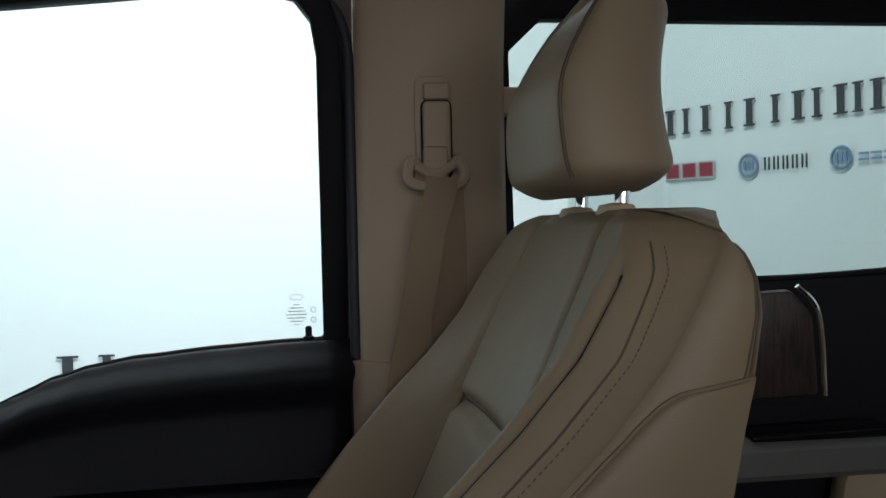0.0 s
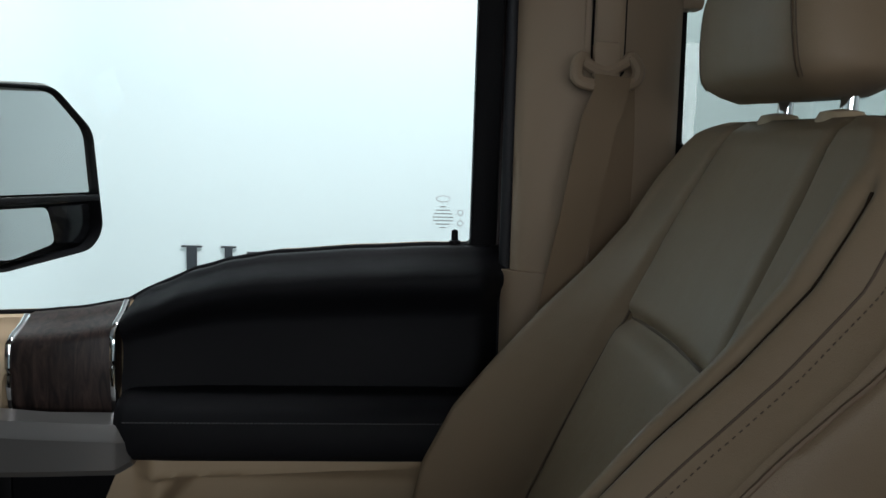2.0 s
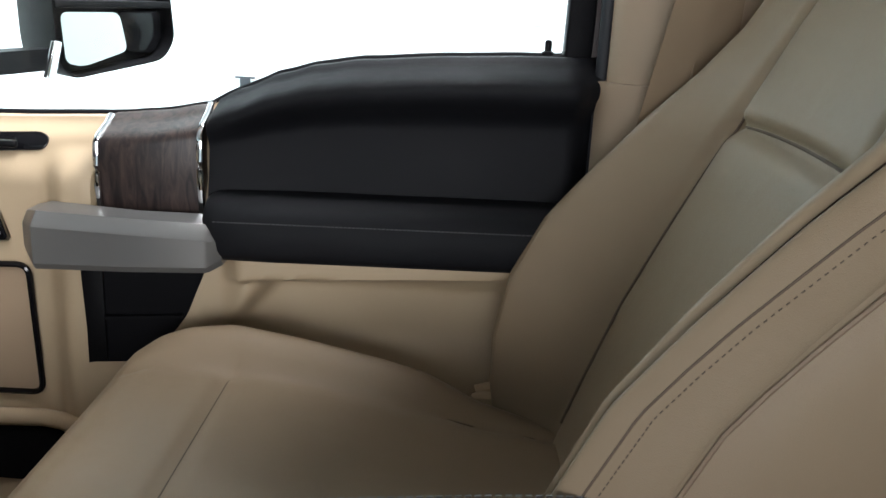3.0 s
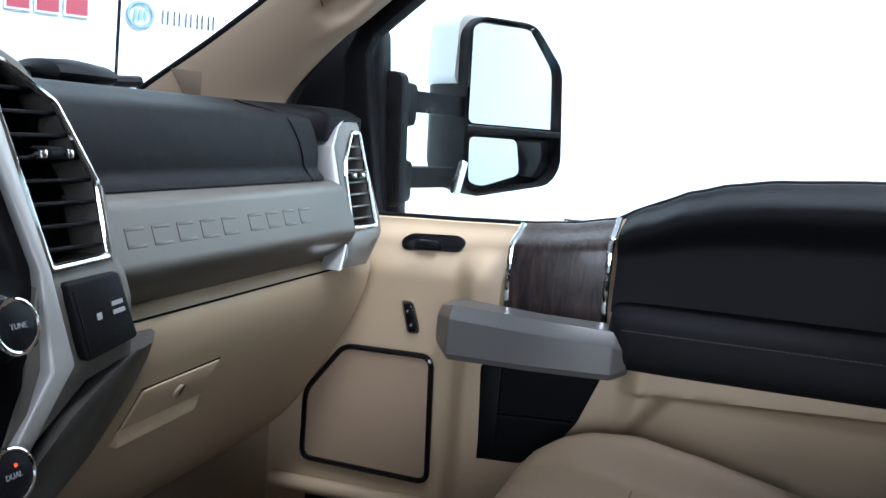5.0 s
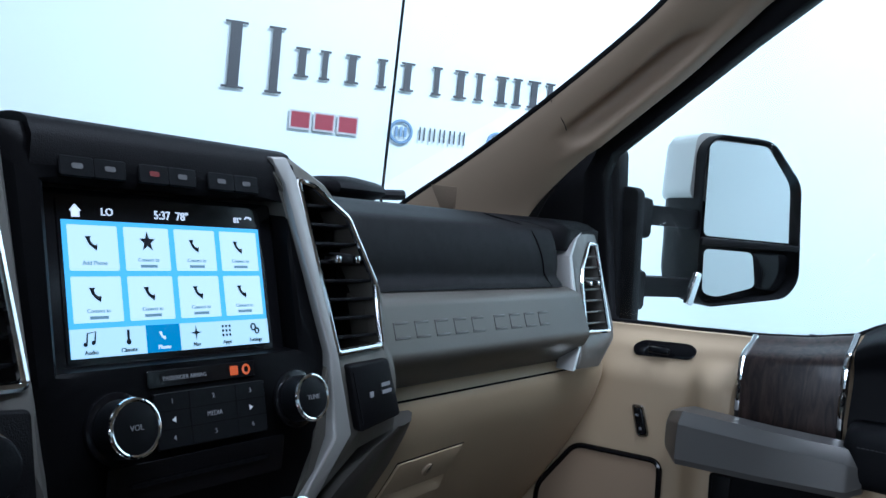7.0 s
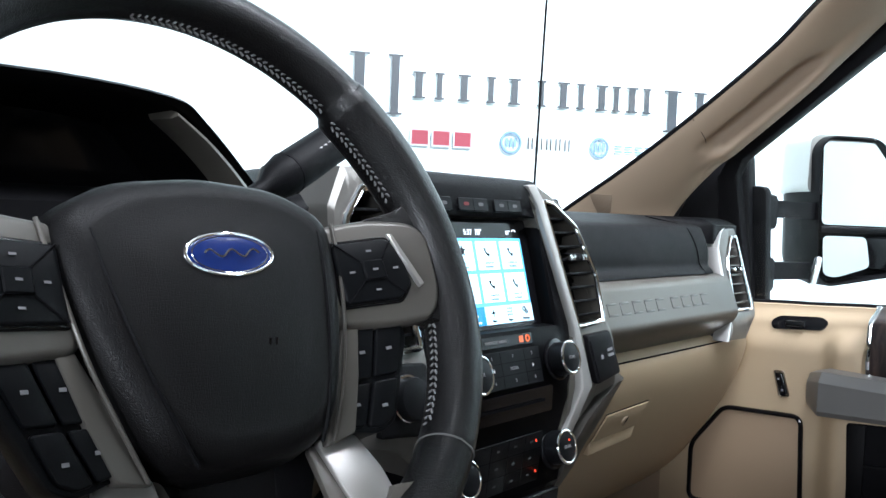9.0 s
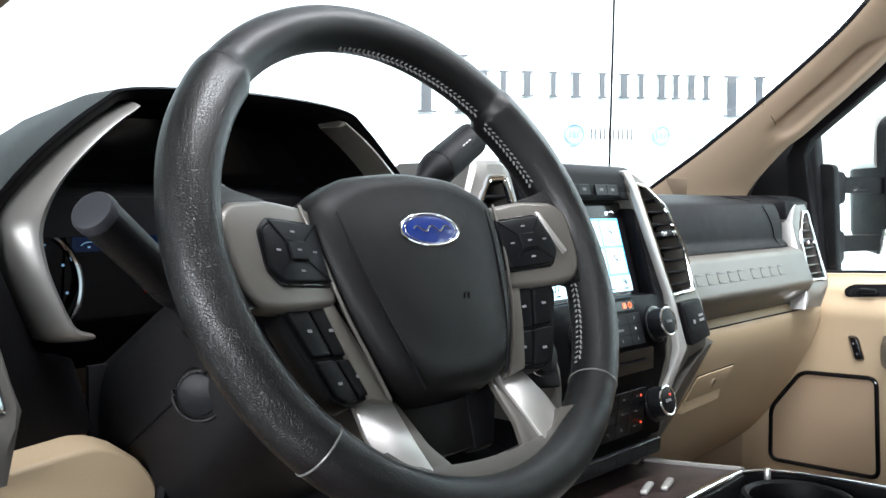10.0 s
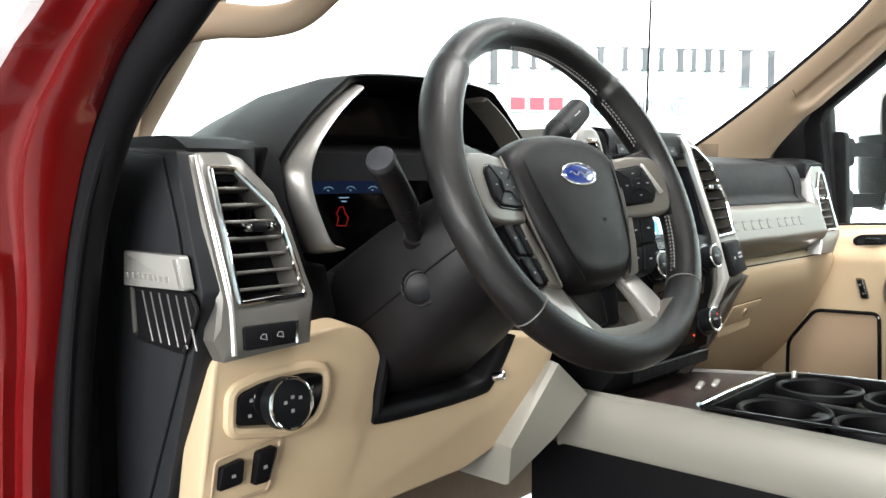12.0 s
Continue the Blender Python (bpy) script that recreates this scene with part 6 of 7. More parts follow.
part("grille_frame", sweep(yz(rounded(SP, 0.016, 6), lambda y, z: gx(y, z) - 0.001), 0.0042, 8, True, up=(1, 0, 0)), BLACK_GLOSS, g, "gloss black frame")

# switches
P = rounded([(-0.022, 1.337), (-0.105, 1.343), (-0.112, 1.357), (-0.098, 1.364), (-0.028, 1.36), (-0.016, 1.35)], 0.008)
s1 = part("window_switch", slab(yz(P, lambda y, z: door_x(y, z) - 0.003), (0.01, 0, 0), 0.0015), BLACK_GLOSS, door, "black window switch plate")
part("switch_rocker", box((0.797, -0.062, 1.351), (0.012, 0.03, 0.009), 0.003), KEY, s1)
P = rounded([(-0.035, 1.266), (-0.047, 1.266), (-0.058, 1.230), (-0.046, 1.228)], 0.004)
s2 = part("lock_switch", slab(yz(P, lambda y, z: door_x(y, z) - 0.006), (0.012, 0, 0), 0.0015), BLACK_GLOSS, door, "black lock switch in a bright surround")
part("switch_surround", sweep(yz(rounded([(-0.033, 1.269), (-0.049, 1.269), (-0.061, 1.228), (-0.045, 1.226)], 0.005), lambda y, z: door_x(y, z) - 0.003), 0.002, 6, True, up=(1, 0, 0)), CHROME, s2)
for zz, yy in ((1.256, -0.043), (1.238, -0.050)):
    part("lock_symbol", box((0.7865, yy, zz), (0.001, 0.003, 0.0035), 0), PRINT_DIM, s2)
part("lock_pin", merge(disc((0.862, -0.728, 1.475), (0, 0, 1), 0.0045, 0.032, 12, 0.003), disc((0.862, -0.728, 1.487), (0, 0, 1), 0.008, 0.006, 12, 0.002)), BLACK, door)
part("edge_reflector", box((0.825, -0.796, 1.385), (0.006, 0.006, 0.016), 0.002), LENS, door)

# window frame and glass
OUT = [(0.10, 1.345), (0.10, 1.60), (0.075, 1.645), (-0.145, 1.82), (-0.33, 1.955), (-0.60, 1.980), (-0.705, 1.984), (-0.742, 1.968), (-0.768, 1.930), (-0.779, 1.870), (-0.782, 1.48)]
IN = [(0.040, 1.372), (0.068, 1.60), (0.055, 1.628), (-0.15, 1.785), (-0.33, 1.917), (-0.60, 1.942), (-0.685, 1.944), (-0.720, 1.934), (-0.740, 1.908), (-0.747, 1.865), (-0.748, 1.49)]
IN_LOW = [(y, sill(y) + 0.0) for y in (-0.70, -0.61, -0.50, -0.446, -0.40, -0.346, -0.30, -0.24, -0.18, -0.05)]
outer = [V((0.89 - 0.08 * step(1.4, 2.0, z), y, z)) for y, z in OUT] + [V((0.89, y, z - 0.03)) for y, z in IN_LOW]
inner = [V((0.89 - 0.08 * step(1.4, 2.0, z), y, z)) for y, z in IN] + [V((0.89, y, z)) for y, z in IN_LOW]
part("window_frame", frame_slab(outer, inner, (-0.035, 0, 0), 0.004), RUBBER, door, "black window frame and seals")
part("window_seal", sweep([V((0.862, y, sill(y) + 0.001)) for y in [0.06 - 0.0215 * i for i in range(41)]], 0.0045, 8), RUBBER, door)
gl = part("window_glass", slab([p + V((-0.012, 0, 0)) for p in inner], (-0.004, 0, 0)), GLASS, door, "clear door glass")
gl.visible_shadow = False
# etched maker's mark in the lower rear corner: plain bars
et = mat("glass_etching", (0.40, 0.41, 0.42), 0.8)
for k in range(7):
    hw = (0.004, 0.009, 0.013, 0.014, 0.012, 0.009, 0.004)[k]
    part("etched_bar", box((0.8735, -0.712, 1.508 + 0.0046 * k), (0.0006, hw * 2, 0.0013), 0), et, gl)
part("etched_oval", sweep([V((0.8735, -0.712 + 0.009 * math.cos(a), 1.546 + 0.004 * math.sin(a))) for a in [2 * math.pi * i / 20 for i in range(20)]], 0.0005, 5, True, up=(1, 0, 0)), et, gl)
for zz in (1.514, 1.528):
    part("etched_oval", sweep([V((0.8735, -0.735 + 0.0035 * math.cos(a), zz + 0.0035 * math.sin(a))) for a in [2 * math.pi * i / 14 for i in range(14)]], 0.0006, 5, True, up=(1, 0, 0)), et, gl)

# dark sail trim in the front corner of the window
part("sail_trim", slab(yz([(0.21, 1.50), (0.21, 1.555), (0.17, 1.60), (0.085, 1.655), (0.060, 1.64), (0.040, 1.378), (0.12, 1.372)], lambda y, z: 0.845 + 0.03 * step(0.2, 0.0, y)), (0.04, 0, 0), 0.006), BLACK, door, "black corner trim")
part("sail_ridge", slab(yz([(0.075, 1.39), (0.085, 1.39), (0.108, 1.60), (0.098, 1.61)], 0.846), (0.02, 0, 0), 0.003), BLACK, door)

# red painted jamb behind the door edge, darkened in colour as if in shade
tagged(part("door_jamb", box((0.872, -0.806, 1.4), (0.03, 0.066, 1.2), 0.004), RED_SHADED), "red painted door jamb beside the pillar, shade in its colour", "door jamb", kind="structure")
tagged(part("door_seal", sweep(smooth_line([V((0.816, -0.790, 0.85)), V((0.814, -0.790, 1.5)), V((0.808, -0.789, 1.82)), V((0.803, -0.783, 1.90)), V((0.797, -0.757, 1.94)), V((0.788, -0.70, 1.965)), V((0.775, -0.40, 1.97)), V((0.795, -0.22, 1.875)), V((0.805, -0.05, 1.76)), V((0.815, 0.07, 1.655)), V((0.825, 0.15, 1.575)), V((0.83, 0.19, 1.5))], 5), 0.0075, 10), SEAL_GREY), "black rubber door seal", "door seal", kind="structure")

# ---- passenger rear door, seen behind the seat ----
rd = thing("rear_door", "black and tan rear truck door with wood trim, closed", "car door")
part("trim_panel", surface(lambda u, v: (0.83 - 0.02 * step(0.6, 0.2, v), -1.0 - 0.85 * u, 0.85 + (1.54 - 0.03 * step(0.35, 0.0, u) * 0 + 0.02 * u - 0.85) * v), 20, 20, (0.05, 0, 0)), BLACK_SOFT, rd, "black rear door trim")
part("wood_trim", slab(yz(rounded([(-1.28, 1.385), (-1.44, 1.388), (-1.432, 1.505), (-1.40, 1.54), (-1.28, 1.535)], 0.01), 0.815), (-0.022, 0, 0), 0.008), WOOD, rd, "dark brown wood accent")
part("bright_strip", sweep(smooth_line([(0.79, -1.405, 1.545), (0.788, -1.436, 1.505), (0.788, -1.443, 1.39)], 6), 0.004, 8), CHROME, rd)
part("pull_handle", loft([grip_ring(y, 0.73, 0.80, 1.29, 1.345) for y in (-1.2, -1.25, -1.46, -1.50, -1.515)]), GRIP, rd, "grey painted pull handle", sharp=30)
part("handle_cap", slab(yz(rounded([(-1.31, 1.35), (-1.52, 1.353), (-1.545, 1.33), (-1.548, 1.29), (-1.515, 1.285), (-1.515, 1.34), (-1.31, 1.342)], 0.005), 0.735), (0.06, 0, 0), 0.004), BLACK_GLOSS, rd)
part("lower_trim", slab(yz(rounded([(-1.40, 0.9), (-1.85, 0.9), (-1.85, 1.30), (-1.50, 1.298), (-1.47, 1.28)], 0.02), 0.78), (0.04, 0, 0), 0.012), TAN, rd, "tan lower trim")
rf_out = [(-0.985, 1.47), (-0.985, 1.93), (-1.03, 1.975), (-1.78, 1.975), (-1.84, 1.92), (-1.84, 1.50), (-1.36, 1.49)]
rf_in = [(-1.015, 1.625), (-1.012, 1.88), (-1.06, 1.925), (-1.74, 1.925), (-1.78, 1.88), (-1.78, 1.565), (-1.36, 1.548)]
part("window_frame", frame_slab(yz(rf_out, 0.87), yz(rf_in, 0.87), (-0.03, 0, 0), 0.004), RUBBER, rd, "black window frame")
part("window_seal", sweep([V((0.835, -1.01 - 0.04 * i, 1.62 - 0.068 * step(0, 9, i) + 0.016 * step(9, 20, i))) for i in range(21)], 0.006, 8), RUBBER, rd)
rg = part("window_glass", slab(yz(rf_in, 0.855), (-0.004, 0, 0)), TINTED, rd, "grey tinted privacy glass")
rg.visible_shadow = False

# ---- tow mirror on the passenger side ----
mir = thing("tow_mirror", "black and chrome telescoping tow mirror with two glasses", "side mirror")
MC, MU = V((1.155, -0.07, 1.51)), V((0.139, -0.111, 0)).normalized()
MN = V((-MU.y, MU.x, 0)) * -1
if MN.y > 0:
    MN = -MN


def mpt(u, w, d=0.0):
    return MC + MU * u + V((0, 0, w)) + MN * d


HO = rounded([(-0.108, 0.160), (-0.085, 0.184), (0.026, 0.184), (0.092, 0.115), (0.108, -0.055), (0.085, -0.088), (-0.075, -0.113), (-0.100, -0.09)], 0.018, 5)
rings = []
for d, k in ((-0.032, 0.955), (0.0, 0.965), (0.005, 0.975), (0.005, 0.99), (0.0, 1.0), (-0.06, 1.0), (-0.11, 0.95), (-0.14, 0.8), (-0.15, 0.6)):
    rings.append([mpt(p.x * k - (1 - k) * 0.02, p.y * k + (1 - k) * 0.03, d) for p in HO])
part("mirror_housing", loft(rings), BLACK, mir, "black textured housing", sharp=50)
CAPO = rounded([(-0.112, 0.07), (-0.108, 0.186), (0.03, 0.189), (0.085, 0.13), (0.085, 0.07)], 0.02, 5)
part("mirror_cap", loft([[mpt(p.x * k - (1 - k) * 0.02, p.y * (1.0 if k > 0.9 else 0.97), d) for p in CAPO] for d, k in ((-0.022, 1.02), (-0.06, 1.02), (-0.112, 0.97), (-0.145, 0.82), (-0.156, 0.62))]), SILVER, mir, "chrome upper cap", sharp=50)
G1 = rounded([(-0.093, 0.010), (-0.098, 0.164), (-0.085, 0.172), (0.022, 0.174), (0.086, 0.108), (0.097, 0.010)], 0.012, 4)
part("mirror_glass", slab([mpt(p.x, p.y, -0.002 - 0.05 * (p.x + 0.095)) for p in G1], MN * 0.003), MIRROR, mir, "large flat mirror glass")
G2 = rounded([(-0.089, -0.012), (0.012, -0.012), (0.024, -0.072), (-0.055, -0.094), (-0.084, -0.088)], 0.012, 4)
part("mirror_glass", slab([mpt(p.x, p.y, -0.002 - 0.05 * (p.x + 0.09)) for p in G2], MN * 0.003), MIRROR, mir, "small spotter mirror glass")
G3 = rounded([(0.018, -0.012), (0.096, -0.010), (0.098, -0.052), (0.078, -0.078), (0.03, -0.074)], 0.01, 4)
part("mirror_blank", slab([mpt(p.x, p.y, -0.022) for p in G3], MN * 0.004, 0.001), BLACK_GLOSS, mir)
part("mirror_bar", slab([mpt(p[0], p[1], 0.002) for p in ((-0.10, -0.006), (0.099, -0.004), (0.098, 0.007), (-0.10, 0.007))], MN * 0.009, 0.003), BLACK, mir)
for z0 in (1.545, 1.428):
    a = part("mirror_arm", loft([[V((x, y + dy, z0 + dz)) for dy, dz in ((0.02, -0.016), (-0.02, -0.016), (-0.02, 0.016), (0.02, 0.016))] for x, y in ((0.93, 0.06), (1.02, 0.035), (1.085, 0.015))]), BLACK, mir, "black telescoping arm")
    bmesh_sock = box((0.925, 0.06, z0 - 0.006), (0.075, 0.06, 0.066), 0.01)
    part("arm_socket", bmesh_sock, BLACK, mir)
part("arm_lever", slab([V((1.035, -0.005, 1.405)), V((1.05, -0.01, 1.40)), V((1.072, -0.015, 1.455)), V((1.06, -0.01, 1.458))], (0, -0.008, 0), 0.002), CHROME, mir)
part("mirror_base", slab(yz(rounded([(0.10, 1.36), (0.10, 1.585), (0.03, 1.585), (0.02, 1.36)], 0.015), 0.888), (0.03, 0, 0), 0.006), BLACK, mir)

# ---- passenger seat ----
seat = thing("passenger_seat", "tan leather truck seat with a headrest and stitched bolsters", "car seat")
SX = 0.458
BACK = [(1.06, -0.735), (1.15, -0.765), (1.25, -0.80), (1.35, -0.842), (1.45, -0.885), (1.55, -0.930), (1.60, -0.955), (1.625, -0.967), (1.638, -0.976), (1.648, -0.992)]
REAR = [(1.06, -0.885), (1.25, -0.950), (1.445, -1.030), (1.49, -1.039), (1.535, -1.050), (1.57, -1.056), (1.595, -1.055), (1.612, -1.049), (1.627, -1.038), (1.638, -1.024), (1.648, -1.005)]
HALF = [(1.06, 0.245), (1.15, 0.264), (1.25, 0.272), (1.35, 0.270), (1.45, 0.266), (1.53, 0.265), (1.575, 0.263), (1.598, 0.259), (1.614, 0.252), (1.627, 0.240), (1.637, 0.222), (1.644, 0.195), (1.648, 0.15)]
BOL = [(1.06, 0.055), (1.12, 0.085), (1.18, 0.105), (1.25, 0.115), (1.32, 0.110), (1.38, 0.088), (1.44, 0.060), (1.49, 0.032), (1.54, 0.012), (1.60, 0.006), (1.65, 0.004)]
INS = [(1.06, 0.170), (1.25, 0.163), (1.34, 0.156), (1.45, 0.142), (1.50, 0.136), (1.56, 0.130), (1.645, 0.112)]


CREASE_K = [(1.06, 0.64), (1.35, 0.665), (1.45, 0.69), (1.55, 0.715), (1.60, 0.72)]
TWIN_K = [(1.06, 0.78), (1.35, 0.81), (1.45, 0.845), (1.55, 0.852), (1.60, 0.835), (1.63, 0.79)]


def lin(rows, x):
    if x <= rows[0][0]:
        return rows[0][1]
    for (a, va), (b, vb) in zip(rows, rows[1:]):
        if x <= b:
            return va + (vb - va) * (x - a) / (b - a)
    return rows[-1][1]


def back_front(x, z):
    """Depth of the padded front at offset x from the middle."""
    y = lin(BACK, z)
    w = lin(HALF, z)
    i = lin(INS, z)
    ax = abs(x)
    bol = lin(BOL, z)
    up = bol * step(i - 0.012, i + (w - i) * 0.70, ax)
    down = 0.062 * step(i + (w - i) * 0.64, w * 1.01, ax) ** 1.4
    groove = 0.009 * math.exp(-((ax - i) / 0.007) ** 2)
    kc = i + (w - i) * lin(CREASE_K, z)
    cut = 0.010 * step(1.618, 1.59, z) * (math.exp(-((ax - kc) / 0.0035) ** 2) - 0.45 * math.exp(-((ax - kc + 0.013) / 0.010) ** 2))
    kt = i + (w - i) * (lin(TWIN_K, z) + 0.015)
    groove += cut + 0.0030 * math.exp(-((ax - kt) / 0.0055) ** 2)
    seam = 0.013 * math.exp(-((z - 1.452 + 0.25 * ax * ax) / 0.008) ** 2) * step(i + 0.01, i - 0.01, ax)
    return y + up - down - groove - seam - 0.012 * (1 - (ax / w) ** 2) * 0.5


def side_face(s, z, k):
    """A point on the flank: k 0 at the front corner, 1 at the rear corner."""
    w = lin(HALF, z)
    y0, y1 = back_front(w, z), lin(REAR, z) + 0.010
    return V((SX + s * (w * (1 - 0.02 * k * k) + 0.007 * math.sin(math.pi * k)), y0 + (y1 - y0) * k, z))


rings = []
NF = 170
for k in range(111):
    q = 1 - (1 - k / 110) ** 1.5
    z = 1.06 + 0.588 * q
    w = lin(HALF, z)
    ring = []
    for j in range(NF + 1):
        u = -math.cos(math.pi * j / NF)
        ring.append(V((SX + w * u, back_front(w * u, z), z)))
    ring += [side_face(1, z, i / 8) for i in range(1, 9)]
    for j in range(1, 14):
        u = math.cos(math.pi * j / 14)
        ring.append(V((SX + w * 0.965 * u, lin(REAR, z) + 0.010 * abs(u) ** 6, z)))
    ring += [side_face(-1, z, i / 8) for i in range(8, 0, -1)]
    rings.append(ring)
back = part("backrest", loft(rings), SEAT, seat, "tan leather backrest", sharp=85)


def seam_line(f, lo, hi, n, r, material, name, lift=0.001):
    part(name, sweep([V(f(lo + (hi - lo) * i / n)) + V((0, lift, lift * 0.4)) for i in range(n + 1)], r, 6), material, back)


for s in (1, -1):
    seam_line(lambda z: (SX + s * lin(INS, z), back_front(s * lin(INS, z), z), z), 1.10, 1.605, 40, 0.0017, SEAM, "seam", 0.0004)
    f = lambda z, k: (SX + s * (lin(INS, z) + (lin(HALF, z) - lin(INS, z)) * k), back_front(s * (lin(INS, z) + (lin(HALF, z) - lin(INS, z)) * k), z), z)
    # dark line that paints the shadow in the bolster fold
    seam_line(lambda z: f(z, lin(CREASE_K, z)), 1.08, 1.598, 60, 0.0016, CREASE_SHADE, "seam", 0.0008)
    seam_line(lambda z: f(z, lin(TWIN_K, z)), 1.08, 1.622, 60, 0.0009, SEAM, "seam", 0.0002)
    bm = bmesh.new()
    for i in range(140):
        z = 1.08 + 0.540 * i / 140
        p, q = V(f(z, lin(TWIN_K, z) + 0.034)), V(f(z + 0.004, lin(TWIN_K, z + 0.004) + 0.034))
        bmesh.ops.create_cube(bm, size=1, matrix=Matrix.Translation((p + q) / 2 + V((0, 0.0004, 0))) @ (q - p).to_track_quat("X", "Z").to_matrix().to_4x4() @ Matrix.Diagonal((0.0027, 0.0007, 0.0007, 1)))
    tagged(part("stitching", bm, SEAM, back), kind="stuff")
seam_line(lambda x: (SX + x, back_front(x, 1.452 - 0.25 * x * x), 1.452 - 0.25 * x * x), -0.135, 0.135, 24, 0.0017, SEAM, "seam", 0.0006)
# flank seams and the flush lower side cover
SHELL = [(1.08, 0.02), (1.35, 0.02), (1.45, 0.07), (1.475, 0.09), (1.500, 0.13), (1.514, 0.20), (1.521, 0.32), (1.524, 0.60), (1.527, 0.99)]
for s in (1, -1):
    part("side_seam", sweep([side_face(s, 1.10 + 0.0065 * i, 0.93) + V((s * 0.0006, 0, 0)) for i in range(81)], 0.0012, 6), SEAM, back)
    part("side_seam", sweep([side_face(s, 1.10 + 0.0065 * i, 0.87) + V((s * 0.0004, 0, 0)) for i in range(81)], 0.0009, 6), SEAM, back)
    shell = []
    for i in range(41):
        z = 1.08 + 0.447 * (1 - (1 - i / 40) ** 1.8)
        k0 = lin(SHELL, z)
        row = [side_face(s, z, k0 + (0.995 - k0) * j / 10) + V((s * (0.0035 if j else 0.0005), 0, 0)) for j in range(11)]
        shell.append(row + [p - V((s * 0.012, 0, 0)) for p in reversed(row)])
    part("side_shell", loft(shell), SEAT, back, "tan lower side cover", sharp=60)
    part("shell_edge", sweep([side_face(s, z, lin(SHELL, z)) + V((s * 0.0015, 0, 0.001)) for z in [1.08 + 0.447 * (1 - (1 - i / 40) ** 1.8) for i in range(41)]], 0.0018, 6), PIPING, back)


# cushion
TOP = [(-0.78, 1.080), (-0.66, 1.098), (-0.55, 1.122), (-0.45, 1.138), (-0.38, 1.146), (-0.33, 1.148), (-0.29, 1.146), (-0.265, 1.138), (-0.248, 1.122), (-0.238, 1.100), (-0.232, 1.07)]
CREST = [(-0.78, 0.0), (-0.66, 0.010), (-0.60, 0.024), (-0.48, 0.030), (-0.38, 0.034), (-0.32, 0.026), (-0.26, 0.006), (-0.23, 0.0)]
CW = [(-0.78, 0.215), (-0.60, 0.245), (-0.36, 0.248), (-0.30, 0.244), (-0.262, 0.232), (-0.245, 0.215), (-0.232, 0.185)]


def cush_top(x, y):
    ax = abs(x)
    w = lin(CW, y)
    i = 0.158
    z = lin(TOP, y) + lin(CREST, y) * step(i - 0.01, i + 0.045, ax)
    z -= 0.060 * step(w - 0.045, w, ax) ** 1.8
    z -= 0.006 * math.exp(-((ax - i) / 0.006) ** 2) * step(-0.25, -0.28, y)
    z -= 0.007 * math.exp(-((y + 0.385) / 0.008) ** 2) * step(i + 0.05, i - 0.002, ax)
    return z


rings = []
for k in range(65):
    y = -0.232 - 0.545 * (k / 64) ** 1.25
    w = lin(CW, y)
    ring = [V((SX + w * -math.cos(math.pi * j / 52), y, cush_top(-w * math.cos(math.pi * j / 52), y))) for j in range(53)]
    ring += [V((SX + w * 1.01, y, 1.05)), V((SX + w * 0.99, y, 0.99)), V((SX + w * 0.9, y, 0.93)), V((SX - w * 0.9, y, 0.93)), V((SX - w * 0.99, y, 0.99)), V((SX - w * 1.01, y, 1.05))]
    rings.append(ring)
cu = part("cushion", loft(rings), SEAT, seat, "tan leather seat cushion", sharp=80)
for s in (1, -1):
    part("seam", sweep([V((SX + s * 0.158, y, cush_top(0.158, y) + 0.0003)) for y in [-0.30 - 0.0115 * i for i in range(38)]], 0.0012, 6), SEAM, cu)
    part("seam", sweep([V((SX + s * (lin(CW, y) - 0.012), y, cush_top(lin(CW, y) - 0.012, y) + 0.0003)) for y in [-0.26 - 0.0095 * i for i in range(40)]], 0.0011, 6), SEAM, cu)
part("seam", sweep([V((SX + x, -0.385, cush_top(x, -0.385) + 0.0003)) for x in [-0.155 + 0.0155 * i for i in range(21)]], 0.0012, 6), SEAM, cu)
part("recline_lever", sweep(smooth_line([(SX + 0.262, -0.66, 1.088), (SX + 0.266, -0.70, 1.098), (SX + 0.262, -0.74, 1.108)], 4), 0.012, 10, flat=0.7), TAN, seat, "tan recline lever")
part("seat_base", box((SX, -0.52, 0.86), (0.42, 0.46, 0.16), 0.02), BLACK, seat, "black seat base")
part("recline_cover", box((SX + 0.238, -0.715, 1.055), (0.03, 0.13, 0.09), 0.015), TAN, seat)

# headrest
hr = []
for k in range(29):
    q = k / 28
    z = 1.664 + 0.200 * q
    w = (0.128 - 0.042 * q ** 1.8) * (1 - max(0, (q - 0.80) / 0.20) ** 3 * 0.55) * (1 - max(0, (0.12 - q) / 0.12) ** 2.2 * 0.34)
    yc = -1.010 - 0.022 * q + 0.02 * math.sin(math.pi * q)
    dep = (0.066 - 0.012 * q) * (1 - max(0, (q - 0.78) / 0.22) ** 2 * 0.55) * (1 - max(0, (0.14 - q) / 0.14) ** 2.2 * 0.48)
    ring = []
    for j in range(40):
        b = 2 * math.pi * j / 40
        c, s = math.cos(b), math.sin(b)
        ring.append(V((SX + w * abs(c) ** 0.70 * (1 if c > 0 else -1), yc + dep * (1 - (0.58 * step(0.40, 1.0, q) if s > 0 else 0)) * abs(s) ** 0.80 * (1 if s > 0 else -1) + 0.018 * (abs(c) ** 2), z - 0.07 * dep * s * step(0.5, 0.0, q))))
    hr.append(ring)
head = part("headrest", loft(hr), SEAT, seat, "tan leather headrest", sharp=75)
